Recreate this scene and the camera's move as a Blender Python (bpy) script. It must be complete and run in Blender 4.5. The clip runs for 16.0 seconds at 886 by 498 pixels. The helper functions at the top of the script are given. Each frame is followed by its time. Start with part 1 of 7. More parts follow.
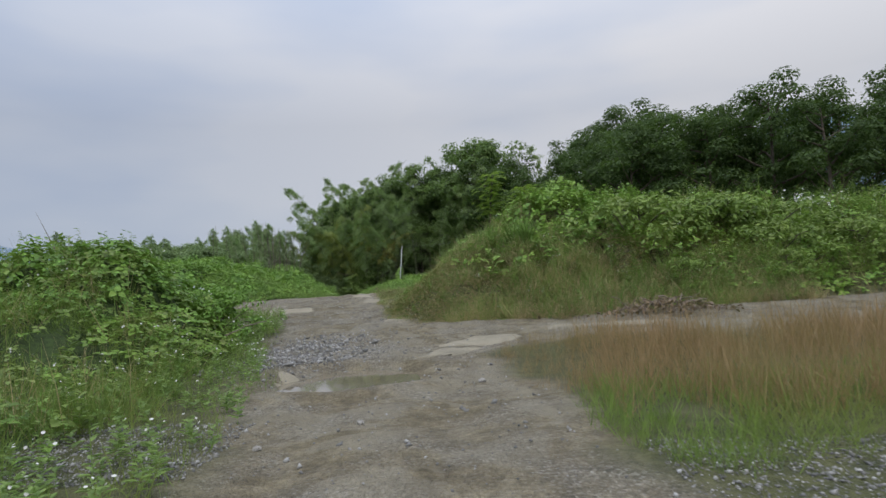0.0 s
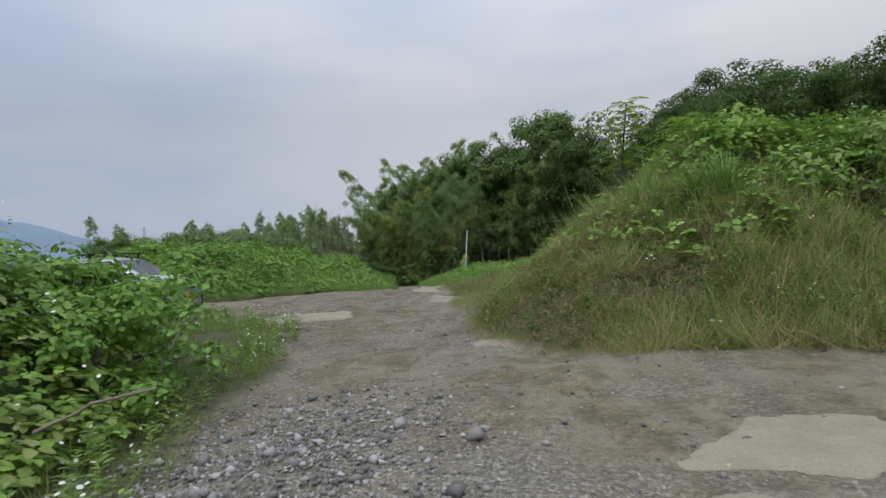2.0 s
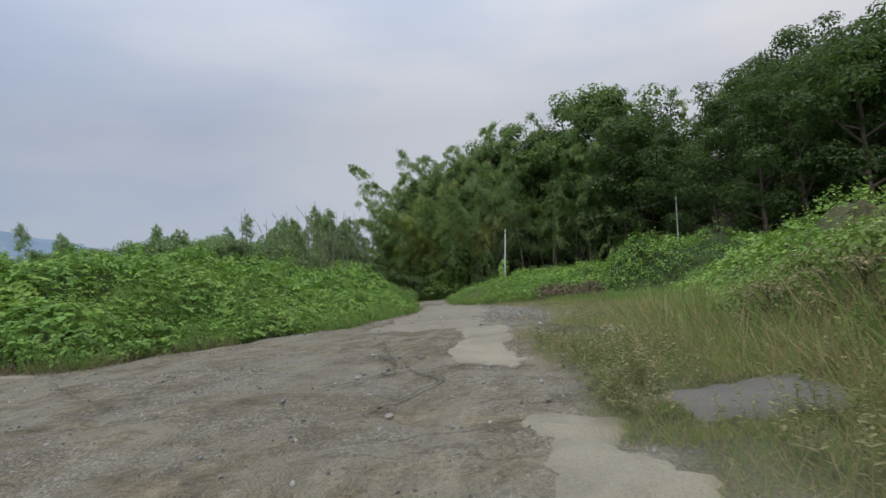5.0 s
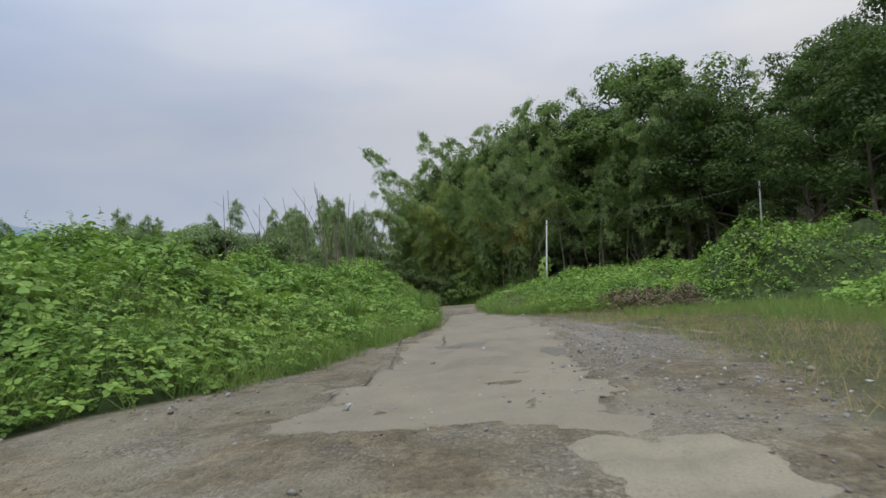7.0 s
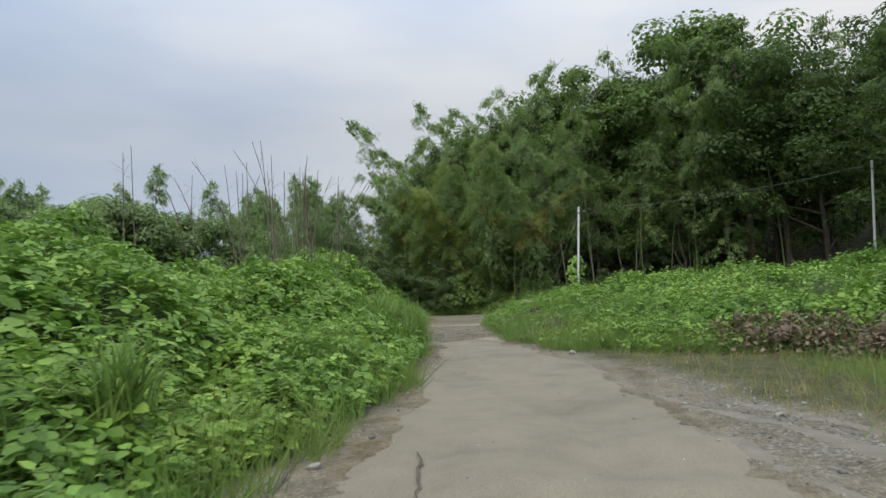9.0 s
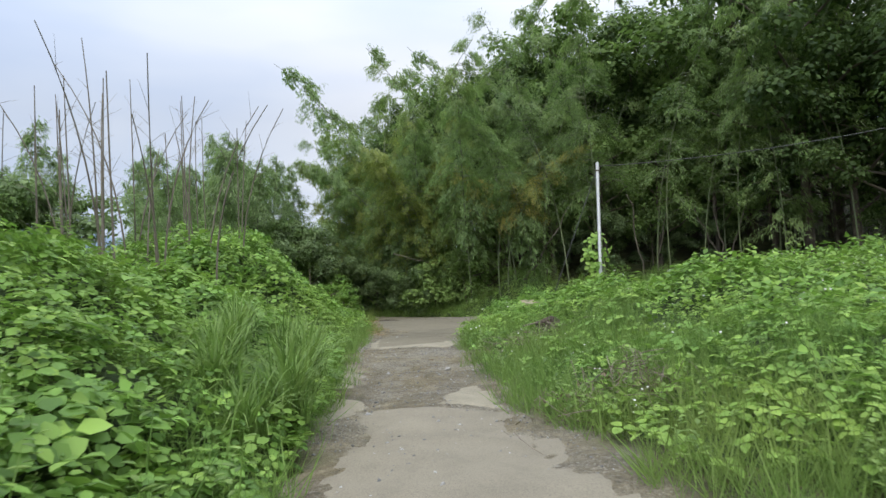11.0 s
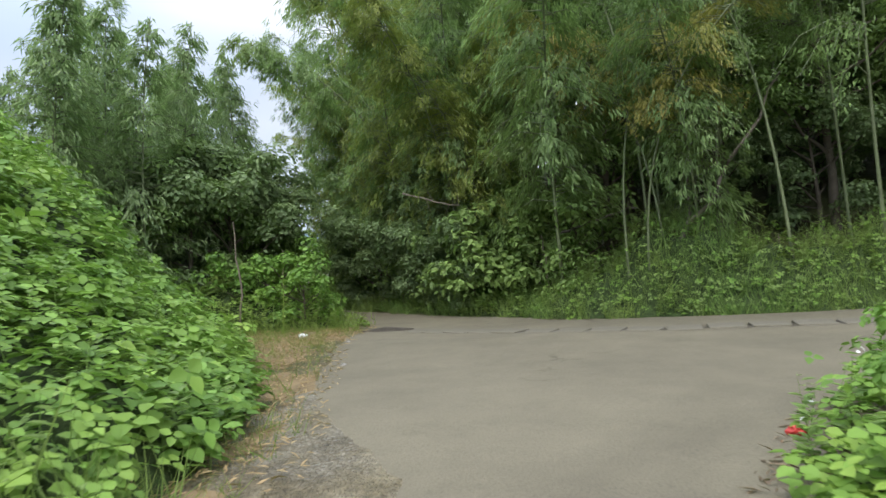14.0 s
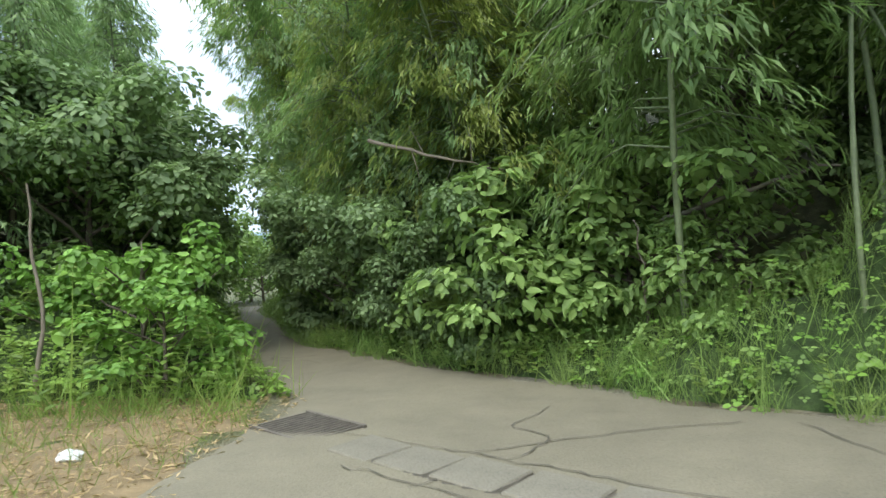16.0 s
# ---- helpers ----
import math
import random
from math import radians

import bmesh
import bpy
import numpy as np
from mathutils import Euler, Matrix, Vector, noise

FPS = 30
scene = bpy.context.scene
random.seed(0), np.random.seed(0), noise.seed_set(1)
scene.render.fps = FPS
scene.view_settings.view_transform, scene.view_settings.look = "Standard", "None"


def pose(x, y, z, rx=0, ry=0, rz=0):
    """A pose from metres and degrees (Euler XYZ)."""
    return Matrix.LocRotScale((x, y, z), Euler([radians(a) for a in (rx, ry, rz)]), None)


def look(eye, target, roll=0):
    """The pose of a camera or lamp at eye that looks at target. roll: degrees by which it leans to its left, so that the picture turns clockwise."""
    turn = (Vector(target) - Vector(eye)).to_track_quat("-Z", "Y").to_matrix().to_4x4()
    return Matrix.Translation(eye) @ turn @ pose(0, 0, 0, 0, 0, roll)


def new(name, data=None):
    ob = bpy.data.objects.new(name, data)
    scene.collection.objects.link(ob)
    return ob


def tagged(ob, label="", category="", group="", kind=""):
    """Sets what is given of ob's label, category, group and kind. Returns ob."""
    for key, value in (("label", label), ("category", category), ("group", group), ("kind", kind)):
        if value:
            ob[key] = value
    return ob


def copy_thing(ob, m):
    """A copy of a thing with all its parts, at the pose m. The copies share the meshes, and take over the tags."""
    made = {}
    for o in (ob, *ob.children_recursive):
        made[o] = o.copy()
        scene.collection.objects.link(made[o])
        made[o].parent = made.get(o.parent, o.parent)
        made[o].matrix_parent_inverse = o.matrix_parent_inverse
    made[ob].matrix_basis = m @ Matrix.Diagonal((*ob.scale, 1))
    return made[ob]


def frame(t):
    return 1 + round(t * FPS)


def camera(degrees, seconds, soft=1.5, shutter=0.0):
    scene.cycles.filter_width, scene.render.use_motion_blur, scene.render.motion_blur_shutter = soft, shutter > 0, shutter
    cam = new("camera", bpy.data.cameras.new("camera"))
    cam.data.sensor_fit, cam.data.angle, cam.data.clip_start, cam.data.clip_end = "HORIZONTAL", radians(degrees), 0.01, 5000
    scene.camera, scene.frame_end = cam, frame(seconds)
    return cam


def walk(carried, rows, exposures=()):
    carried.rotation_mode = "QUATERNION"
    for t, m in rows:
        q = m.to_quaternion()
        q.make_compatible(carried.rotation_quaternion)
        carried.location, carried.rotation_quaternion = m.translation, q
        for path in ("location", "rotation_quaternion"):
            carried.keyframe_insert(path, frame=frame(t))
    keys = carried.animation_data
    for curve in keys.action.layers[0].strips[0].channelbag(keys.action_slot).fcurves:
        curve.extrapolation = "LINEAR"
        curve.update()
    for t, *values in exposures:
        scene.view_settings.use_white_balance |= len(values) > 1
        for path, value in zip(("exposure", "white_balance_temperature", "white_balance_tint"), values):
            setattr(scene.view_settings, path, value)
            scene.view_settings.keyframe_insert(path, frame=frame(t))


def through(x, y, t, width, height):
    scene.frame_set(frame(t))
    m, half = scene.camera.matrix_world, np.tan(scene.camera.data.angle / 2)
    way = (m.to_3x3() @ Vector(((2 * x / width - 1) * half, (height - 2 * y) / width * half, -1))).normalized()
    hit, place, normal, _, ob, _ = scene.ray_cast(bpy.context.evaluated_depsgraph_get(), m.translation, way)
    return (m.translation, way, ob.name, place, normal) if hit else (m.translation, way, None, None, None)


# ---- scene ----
EXPOSURES = [(0, -0.15, 6650, 10), (5, -0.15, 6700, 10), (7.5, -0.06, 6850, 10), (9, 0.06, 6900, 7), (11.5, 0.55, 6700, 9), (12.5, 0.68, 6700, 9), (14.5, 0.80, 6650, 8), (16, 1.32, 6500, 4)]
cam = camera(71.6, 16.0, soft=1.5, shutter=0.12)
PATH = [
    (0, (-0.185, 1.057, 1.365), (-0.192, 3.294, 1.476), -3.5),
    (0.5, (-0.47, 2.995, 1.401), (-0.591, 5.228, 1.509), -3.4),
    (1, (-0.756, 4.829, 1.357), (-0.928, 7.06, 1.452), -3.5),
    (1.5, (-1.091, 6.738, 1.39), (-1.299, 8.967, 1.481), -3.5),
    (2, (-1.369, 8.701, 1.394), (-1.593, 10.929, 1.478), -3.6),
    (2.5, (-1.621, 10.733, 1.412), (-1.852, 12.96, 1.495), -4),
    (3, (-1.969, 12.725, 1.52), (-2.215, 14.95, 1.618), -4),
    (3.5, (-2.265, 14.784, 1.643), (-2.523, 17.007, 1.74), -4.1),
    (4, (-2.566, 16.856, 1.699), (-2.835, 19.077, 1.804), -4.4),
    (4.5, (-2.882, 18.832, 1.767), (-3.165, 21.052, 1.873), -4.7),
    (5, (-3.298, 20.658, 1.832), (-3.606, 22.874, 1.943), -5.1),
    (5.2, (-3.443, 21.335, 1.856), (-3.761, 23.549, 1.968), -5.3),
    (7.3, (-5.169, 30.447, 1.883), (-5.566, 32.648, 2.005), -4.3),
    (7.5, (-5.373, 31.455, 1.884), (-5.77, 33.656, 2.008), -4),
    (8, (-5.865, 33.909, 1.963), (-6.263, 36.11, 2.089), -3.4),
    (8.5, (-6.182, 36.495, 2.041), (-6.58, 38.696, 2.166), -3.1),
    (9, (-6.545, 39.22, 2.015), (-6.929, 41.423, 2.138), -2.9),
    (9.2, (-6.614, 40.424, 1.991), (-6.998, 42.627, 2.116), -3.1),
    (11.3, (-7.9, 50.73, 2.015), (-8.183, 52.951, 2.08), -3.4),
    (11.5, (-8.053, 51.824, 1.932), (-8.337, 54.046, 1.982), -3.6),
    (12, (-8.486, 54.542, 1.805), (-8.775, 56.763, 1.838), -4),
    (12.5, (-8.964, 57.346, 1.596), (-9.28, 59.563, 1.623), -4.1),
    (13, (-9.524, 60.078, 1.553), (-9.883, 62.289, 1.58), -4.4),
    (13.5, (-10.074, 62.625, 1.43), (-10.463, 64.83, 1.458), -4.2),
    (14, (-10.42, 65.066, 1.564), (-10.842, 67.266, 1.562), -4.3),
    (14.5, (-10.832, 67.332, 1.441), (-11.266, 69.53, 1.44), -4.2),
    (15, (-11.112, 69.304, 1.413), (-11.567, 71.497, 1.416), -4.1),
    (15.5, (-11.415, 71.063, 1.435), (-11.873, 73.256, 1.438), -3.7),
    (16, (-11.814, 72.784, 1.407), (-12.253, 74.981, 1.426), -3.4),
]
walk(cam, [(t, look(eye, target, roll)) for t, eye, target, roll in PATH], exposures=EXPOSURES)

# ---- world and sun: overcast summer day ----
SUN_EL, SUN_AZ = radians(58), radians(200)
world = bpy.data.worlds.new("overcast_sky")
scene.world = world
world.use_nodes = True
wn, wl = world.node_tree.nodes, world.node_tree.links
wn.clear()
w_out = wn.new("ShaderNodeOutputWorld")
w_mix = wn.new("ShaderNodeMixShader")
w_sky = wn.new("ShaderNodeTexSky")
w_sky.sky_type, w_sky.sun_disc, w_sky.sun_elevation, w_sky.sun_rotation = "NISHITA", False, SUN_EL, SUN_AZ
w_bg1 = wn.new("ShaderNodeBackground")
w_bg1.inputs["Strength"].default_value = 0.1
w_bg2 = wn.new("ShaderNodeBackground")
w_co = wn.new("ShaderNodeTexCoord")
w_map = wn.new("ShaderNodeMapping")
w_map.inputs["Scale"].default_value = (1.0, 1.0, 3.2)
w_noise = wn.new("ShaderNodeTexNoise")
w_noise.inputs["Scale"].default_value, w_noise.inputs["Detail"].default_value = 1.6, 4.0
w_noise.inputs["Roughness"].default_value = 0.45
w_ramp = wn.new("ShaderNodeValToRGB")
w_ramp.color_ramp.elements[0].position, w_ramp.color_ramp.elements[0].color = 0.34, (0.45, 0.53, 0.69, 1)
w_ramp.color_ramp.elements[1].position, w_ramp.color_ramp.elements[1].color = 0.62, (0.70, 0.715, 0.77, 1)
w_sep = wn.new("ShaderNodeSeparateXYZ")
w_str = wn.new("ShaderNodeMapRange")
w_str.inputs["From Min"].default_value, w_str.inputs["From Max"].default_value = 0.25, 0.95
w_str.inputs["To Min"].default_value, w_str.inputs["To Max"].default_value = 1.0, 2.6
wl.new(w_co.outputs["Generated"], w_map.inputs["Vector"])
wl.new(w_map.outputs["Vector"], w_noise.inputs["Vector"])
wl.new(w_noise.outputs["Fac"], w_ramp.inputs["Fac"])
w_west = wn.new("ShaderNodeMapRange")
w_west.inputs["From Min"].default_value, w_west.inputs["From Max"].default_value = -0.75, 0.15
w_tint = wn.new("ShaderNodeMix")
w_tint.data_type, w_tint.blend_type = "RGBA", "MULTIPLY"
w_tint.inputs[7].default_value = (1, 1, 1, 1)
w_tone = wn.new("ShaderNodeMix")
w_tone.data_type = "RGBA"
w_tone.inputs[6].default_value, w_tone.inputs[7].default_value = (0.66, 0.74, 0.86, 1), (1, 1, 1, 1)
w_tint.inputs[0].default_value = 1.0
wl.new(w_ramp.outputs["Color"], w_tint.inputs[6])
wl.new(w_tone.outputs[2], w_tint.inputs[7])
wl.new(w_west.outputs["Result"], w_tone.inputs[0])
wl.new(w_tint.outputs[2], w_bg2.inputs["Color"])
wl.new(w_co.outputs["Generated"], w_sep.inputs["Vector"])
wl.new(w_sep.outputs["Z"], w_str.inputs["Value"])
wl.new(w_sep.outputs["X"], w_west.inputs["Value"])
wl.new(w_str.outputs["Result"], w_bg2.inputs["Strength"])
wl.new(w_sky.outputs["Color"], w_bg1.inputs["Color"])
w_mix.inputs["Fac"].default_value = 0.88
wl.new(w_bg1.outputs["Background"], w_mix.inputs[1])
wl.new(w_bg2.outputs["Background"], w_mix.inputs[2])
wl.new(w_mix.outputs["Shader"], w_out.inputs["Surface"])
sun = new("sun", bpy.data.lights.new("sun", "SUN"))
sun.data.energy, sun.data.angle, sun.data.color = 1.1, radians(25), (1.0, 0.96, 0.9)
sun.matrix_world = look((math.sin(SUN_AZ) * math.cos(SUN_EL) * 50, math.cos(SUN_AZ) * math.cos(SUN_EL) * 50, math.sin(SUN_EL) * 50), (0, 0, 0))

# ---- materials ----
RNG = np.random.default_rng(7)


def material(name, rough=0.8, metal=0.0, spec=0.5):
    m = bpy.data.materials.new(name)
    m.use_nodes = True
    b = m.node_tree.nodes["Principled BSDF"]
    b.inputs["Roughness"].default_value, b.inputs["Metallic"].default_value = rough, metal
    b.inputs["Specular IOR Level"].default_value = spec
    return m, m.node_tree.nodes, m.node_tree.links, b


def noise_node(n, l, scale, detail=3.0, rough=0.55, coords="Object"):
    co = n.new("ShaderNodeTexCoord")
    t = n.new("ShaderNodeTexNoise")
    t.inputs["Scale"].default_value, t.inputs["Detail"].default_value, t.inputs["Roughness"].default_value = scale, detail, rough
    l.new(co.outputs[coords], t.inputs["Vector"])
    return t


def ramp_node(n, l, source, *stops):
    r = n.new("ShaderNodeValToRGB")
    while len(r.color_ramp.elements) < len(stops):
        r.color_ramp.elements.new(0.5)
    for e, (p, c) in zip(r.color_ramp.elements, stops):
        e.position, e.color = p, (*c, 1)
    l.new(source, r.inputs["Fac"])
    return r


def mix_node(n, l, fac, a, b, mode="MIX"):
    m = n.new("ShaderNodeMix")
    m.data_type, m.blend_type = "RGBA", mode
    for key, v in (("Factor", fac), ("A", a), ("B", b)):
        s = [i for i in m.inputs if i.name == key and i.enabled][0]
        if isinstance(v, (int, float)):
            s.default_value = v
        elif isinstance(v, tuple):
            s.default_value = (*v, 1)
        else:
            l.new(v, s)
    return [o for o in m.outputs if o.enabled][0]


def bump(n, l, b, height, strength, distance):
    k = n.new("ShaderNodeBump")
    k.inputs["Strength"].default_value, k.inputs["Distance"].default_value = strength, distance
    l.new(height, k.inputs["Height"])
    l.new(k.outputs["Normal"], b.inputs["Normal"])


def plain(name, colour, rough=0.6, metal=0.0, grain=6.0, amount=0.25, relief=0.0):
    """A surface of one colour with uneven tone at two scales."""
    m, n, l, b = material(name, rough, metal)
    t1, t2 = noise_node(n, l, grain), noise_node(n, l, grain * 9, 4)
    dark = tuple(c * (1 - amount) for c in colour)
    r = ramp_node(n, l, t1.outputs["Fac"], (0.35, dark), (0.65, colour))
    c = mix_node(n, l, 0.35, r.outputs["Color"], ramp_node(n, l, t2.outputs["Fac"], (0.35, dark), (0.65, colour)).outputs["Color"])
    l.new(c, b.inputs["Base Color"])
    if relief:
        bump(n, l, b, t2.outputs["Fac"], 0.6, relief)
    return m


def paving(name, colour, stain=0.55, relief=0.010):
    """Worn asphalt or concrete: broad stains, paler worn patches, fine aggregate, hairline cracks."""
    m, n, l, b = material(name, 0.9)
    t1, t2, t3 = noise_node(n, l, 0.35, 5, 0.6), noise_node(n, l, 2.2, 6, 0.65), noise_node(n, l, 60.0, 3)
    t1.inputs["Distortion"].default_value = 0.8
    dk, pale = tuple(c * stain for c in colour), tuple(c * 1.18 for c in colour)
    c = ramp_node(n, l, t1.outputs["Fac"], (0.34, dk), (0.48, colour), (0.68, pale)).outputs["Color"]
    c = mix_node(n, l, 0.4, c, ramp_node(n, l, t2.outputs["Fac"], (0.34, dk), (0.52, colour), (0.7, pale)).outputs["Color"])
    c = mix_node(n, l, 0.5, c, ramp_node(n, l, t3.outputs["Fac"], (0.3, (0.55, 0.55, 0.55)), (0.5, (1, 1, 1)), (0.72, (1.25, 1.25, 1.25))).outputs["Color"], "MULTIPLY")
    vo = n.new("ShaderNodeTexVoronoi")
    vo.feature = "DISTANCE_TO_EDGE"
    vo.inputs["Scale"].default_value = 0.45
    co = n.new("ShaderNodeTexCoord")
    w = noise_node(n, l, 1.6, 4)
    ad = n.new("ShaderNodeVectorMath")
    ad.operation = "MULTIPLY_ADD"
    ad.inputs[1].default_value = (0.9, 0.9, 0.9)
    l.new(w.outputs["Color"], ad.inputs[0])
    l.new(co.outputs["Object"], ad.inputs[2])
    l.new(ad.outputs["Vector"], vo.inputs["Vector"])
    line = ramp_node(n, l, vo.outputs["Distance"], (0.0, (0.5, 0.48, 0.44)), (0.006, (0.75, 0.74, 0.72)), (0.016, (1, 1, 1)))
    t4 = noise_node(n, l, 0.5, 2)
    mr = n.new("ShaderNodeMapRange")
    mr.inputs["From Min"].default_value, mr.inputs["From Max"].default_value = 0.62, 0.72
    l.new(t4.outputs["Fac"], mr.inputs["Value"])
    c = mix_node(n, l, mr.outputs["Result"], c, line.outputs["Color"], "MULTIPLY")
    l.new(c, b.inputs["Base Color"])
    bump(n, l, b, t3.outputs["Fac"], 0.5, relief)
    return m


def leaf_material(name, low, high, patch=None, through=0.35, rough=0.45, scale=0.5):
    """Leaves: each one its own tone between low and high, drifting towards the patch colour over some metres; light passes through."""
    m, n, l, b = material(name, rough, 0.0, 0.35)
    g = n.new("ShaderNodeNewGeometry")
    r = ramp_node(n, l, g.outputs["Random Per Island"], (0.0, low), (0.85, high), (1.0, tuple(min(1, c * 1.25) for c in high)))
    c = r.outputs["Color"]
    if patch:
        t = noise_node(n, l, scale, 3)
        f = n.new("ShaderNodeMapRange")
        f.inputs["From Min"].default_value, f.inputs["From Max"].default_value = 0.45, 0.68
        l.new(t.outputs["Fac"], f.inputs["Value"])
        c = mix_node(n, l, f.outputs["Result"], c, mix_node(n, l, 0.6, c, patch))
    l.new(c, b.inputs["Base Color"])
    tr = n.new("ShaderNodeBsdfTranslucent")
    l.new(mix_node(n, l, 0.5, c, (0.17, 0.30, 0.045)), tr.inputs["Color"])
    mx = n.new("ShaderNodeMixShader")
    mx.inputs["Fac"].default_value = through
    l.new(b.outputs["BSDF"], mx.inputs[1])
    l.new(tr.outputs["BSDF"], mx.inputs[2])
    l.new(mx.outputs["Shader"], n["Material Output"].inputs["Surface"])
    return m


M_KUDZU = leaf_material("kudzu_leaf", (0.10, 0.20, 0.04), (0.225, 0.405, 0.08), (0.29, 0.45, 0.075), 0.35, 0.55)
M_KUDZU_PALE = leaf_material("kudzu_leaf_pale", (0.15, 0.28, 0.05), (0.31, 0.49, 0.10), (0.36, 0.50, 0.09), 0.35, 0.55)
M_WEED = leaf_material("weed_leaf", (0.12, 0.195, 0.04), (0.25, 0.365, 0.08), (0.29, 0.31, 0.10))
M_GRASS = leaf_material("green_grass", (0.12, 0.195, 0.04), (0.25, 0.365, 0.085), (0.31, 0.32, 0.10), 0.3)
M_LUSH = leaf_material("lush_grass", (0.115, 0.21, 0.05), (0.25, 0.38, 0.105), (0.31, 0.37, 0.11), 0.35, 0.55)
M_DRY_WEED = leaf_material("drying_weed_leaf", (0.22, 0.185, 0.10), (0.40, 0.345, 0.19), (0.20, 0.26, 0.08), 0.3, 0.8)
M_DRYGRASS = leaf_material("dry_reddish_grass", (0.27, 0.165, 0.09), (0.46, 0.30, 0.165), (0.34, 0.27, 0.12), 0.3)
M_STRAW = leaf_material("straw", (0.32, 0.24, 0.11), (0.54, 0.44, 0.25), (0.40, 0.38, 0.14), 0.25)
M_BAMBOO = leaf_material("bamboo_leaf", (0.17, 0.265, 0.105), (0.36, 0.50, 0.20), (0.33, 0.41, 0.12), 0.55, 0.45, 0.25)
M_BAMBOO_OLD = leaf_material("yellowing_bamboo_leaf", (0.23, 0.28, 0.065), (0.42, 0.46, 0.13), (0.29, 0.38, 0.09), 0.5)
M_BAMBOO_GOLD = leaf_material("golden_bamboo_leaf", (0.33, 0.28, 0.07), (0.54, 0.46, 0.14), (0.30, 0.36, 0.09), 0.45)
M_BAMBOO_YOUNG = leaf_material("young_bamboo_leaf", (0.19, 0.29, 0.13), (0.37, 0.49, 0.22), None, 0.55, 0.45)
M_BROAD = leaf_material("broad_leaf", (0.085, 0.145, 0.045), (0.20, 0.305, 0.09), (0.17, 0.25, 0.065), 0.38, 0.65)
M_SHRUB = leaf_material("shrub_leaf", (0.14, 0.225, 0.07), (0.30, 0.43, 0.13), (0.25, 0.37, 0.09), 0.4, 0.55)
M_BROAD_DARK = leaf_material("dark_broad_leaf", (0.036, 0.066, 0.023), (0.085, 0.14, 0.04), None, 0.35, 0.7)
M_LAYERED = leaf_material("layered_dark_leaf", (0.15, 0.215, 0.105), (0.29, 0.39, 0.18), None, 0.45, 0.6)
M_PINNATE = leaf_material("pinnate_leaf", (0.16, 0.26, 0.03), (0.31, 0.44, 0.07), None, 0.45)
M_LITTER = leaf_material("dry_bamboo_litter", (0.30, 0.20, 0.09), (0.50, 0.36, 0.19), None, 0.2)
M_RED_LEAF = leaf_material("reddish_dead_leaf", (0.12, 0.085, 0.058), (0.26, 0.185, 0.125), None, 0.2)
M_FLOWER = plain("white_petal", (0.75, 0.75, 0.7), 0.6)
M_CULM = plain("bamboo_culm", (0.20, 0.24, 0.12), 0.45, 0, 2.0, 0.5)
M_CANE = plain("dead_cane", (0.20, 0.17, 0.13), 0.7, 0, 2.0, 0.4)
M_BARK = plain("bark", (0.16, 0.13, 0.10), 0.9, 0, 3.0, 0.5, 0.02)
# under-layer of the thickets: shade in the hollows is put into its colour
M_GAP_SHADE = plain("leaf_gap_shade", (0.075, 0.125, 0.032), 0.95, 0, 8.0, 0.75, 0.06)
# wooded slope with distance haze mixed into its blue-grey
M_MOUNTAIN = plain("haze_tinted_slope", (0.20, 0.28, 0.36), 1.0, 0, 0.01, 0.2)
M_CONCRETE = paving("old_concrete", (0.285, 0.256, 0.186), 0.5, 0.02)
M_STONE = plain("pale_stone", (0.42, 0.40, 0.36), 0.85, 0, 5.0, 0.4, 0.01)


# ---- shaping helpers ----
def mesh(name, verts, faces, mat=None, parent=None, smooth=False, label=""):
    """One mesh object from vertices and faces (rows of three or four)."""
    verts = np.asarray(verts, dtype=np.float32).reshape(-1, 3)
    groups = faces if isinstance(faces, list) else [faces]
    groups = [np.asarray(g, dtype=np.int32) for g in groups if len(g)]
    me = bpy.data.meshes.new(name)
    me.vertices.add(len(verts))
    me.vertices.foreach_set("co", verts.ravel())
    loops = np.concatenate([g.ravel() for g in groups])
    counts = np.concatenate([np.full(len(g), g.shape[1], dtype=np.int32) for g in groups])
    me.loops.add(len(loops))
    me.loops.foreach_set("vertex_index", loops)
    me.polygons.add(len(counts))
    me.polygons.foreach_set("loop_start", np.concatenate([[0], np.cumsum(counts)[:-1]]).astype(np.int32))
    if smooth:
        me.polygons.foreach_set("use_smooth", np.ones(len(counts), dtype=bool))
    me.update(calc_edges=True)
    if mat:
        me.materials.append(mat)
    ob = new(name, me)
    if parent:
        ob.parent = parent
    if label:
        ob["label"] = label
    return ob


def part(name, bm, mat, parent, label="", smooth=False):
    me = bpy.data.meshes.new(name)
    bmesh.ops.recalc_face_normals(bm, faces=bm.faces[:])
    bm.to_mesh(me)
    bm.free()
    if smooth:
        me.polygons.foreach_set("use_smooth", np.ones(len(me.polygons), dtype=bool))
    me.materials.append(mat)
    ob = new(name, me)
    ob.parent = parent
    if label:
        ob["label"] = label
    return ob


def thing(name, label, category, place=(0, 0, 0), group="", kind=""):
    ob = new(name)
    ob.location = place
    return tagged(ob, label, category, group, kind)


def unit(v):
    return v / np.maximum(np.linalg.norm(v, axis=-1, keepdims=True), 1e-9)


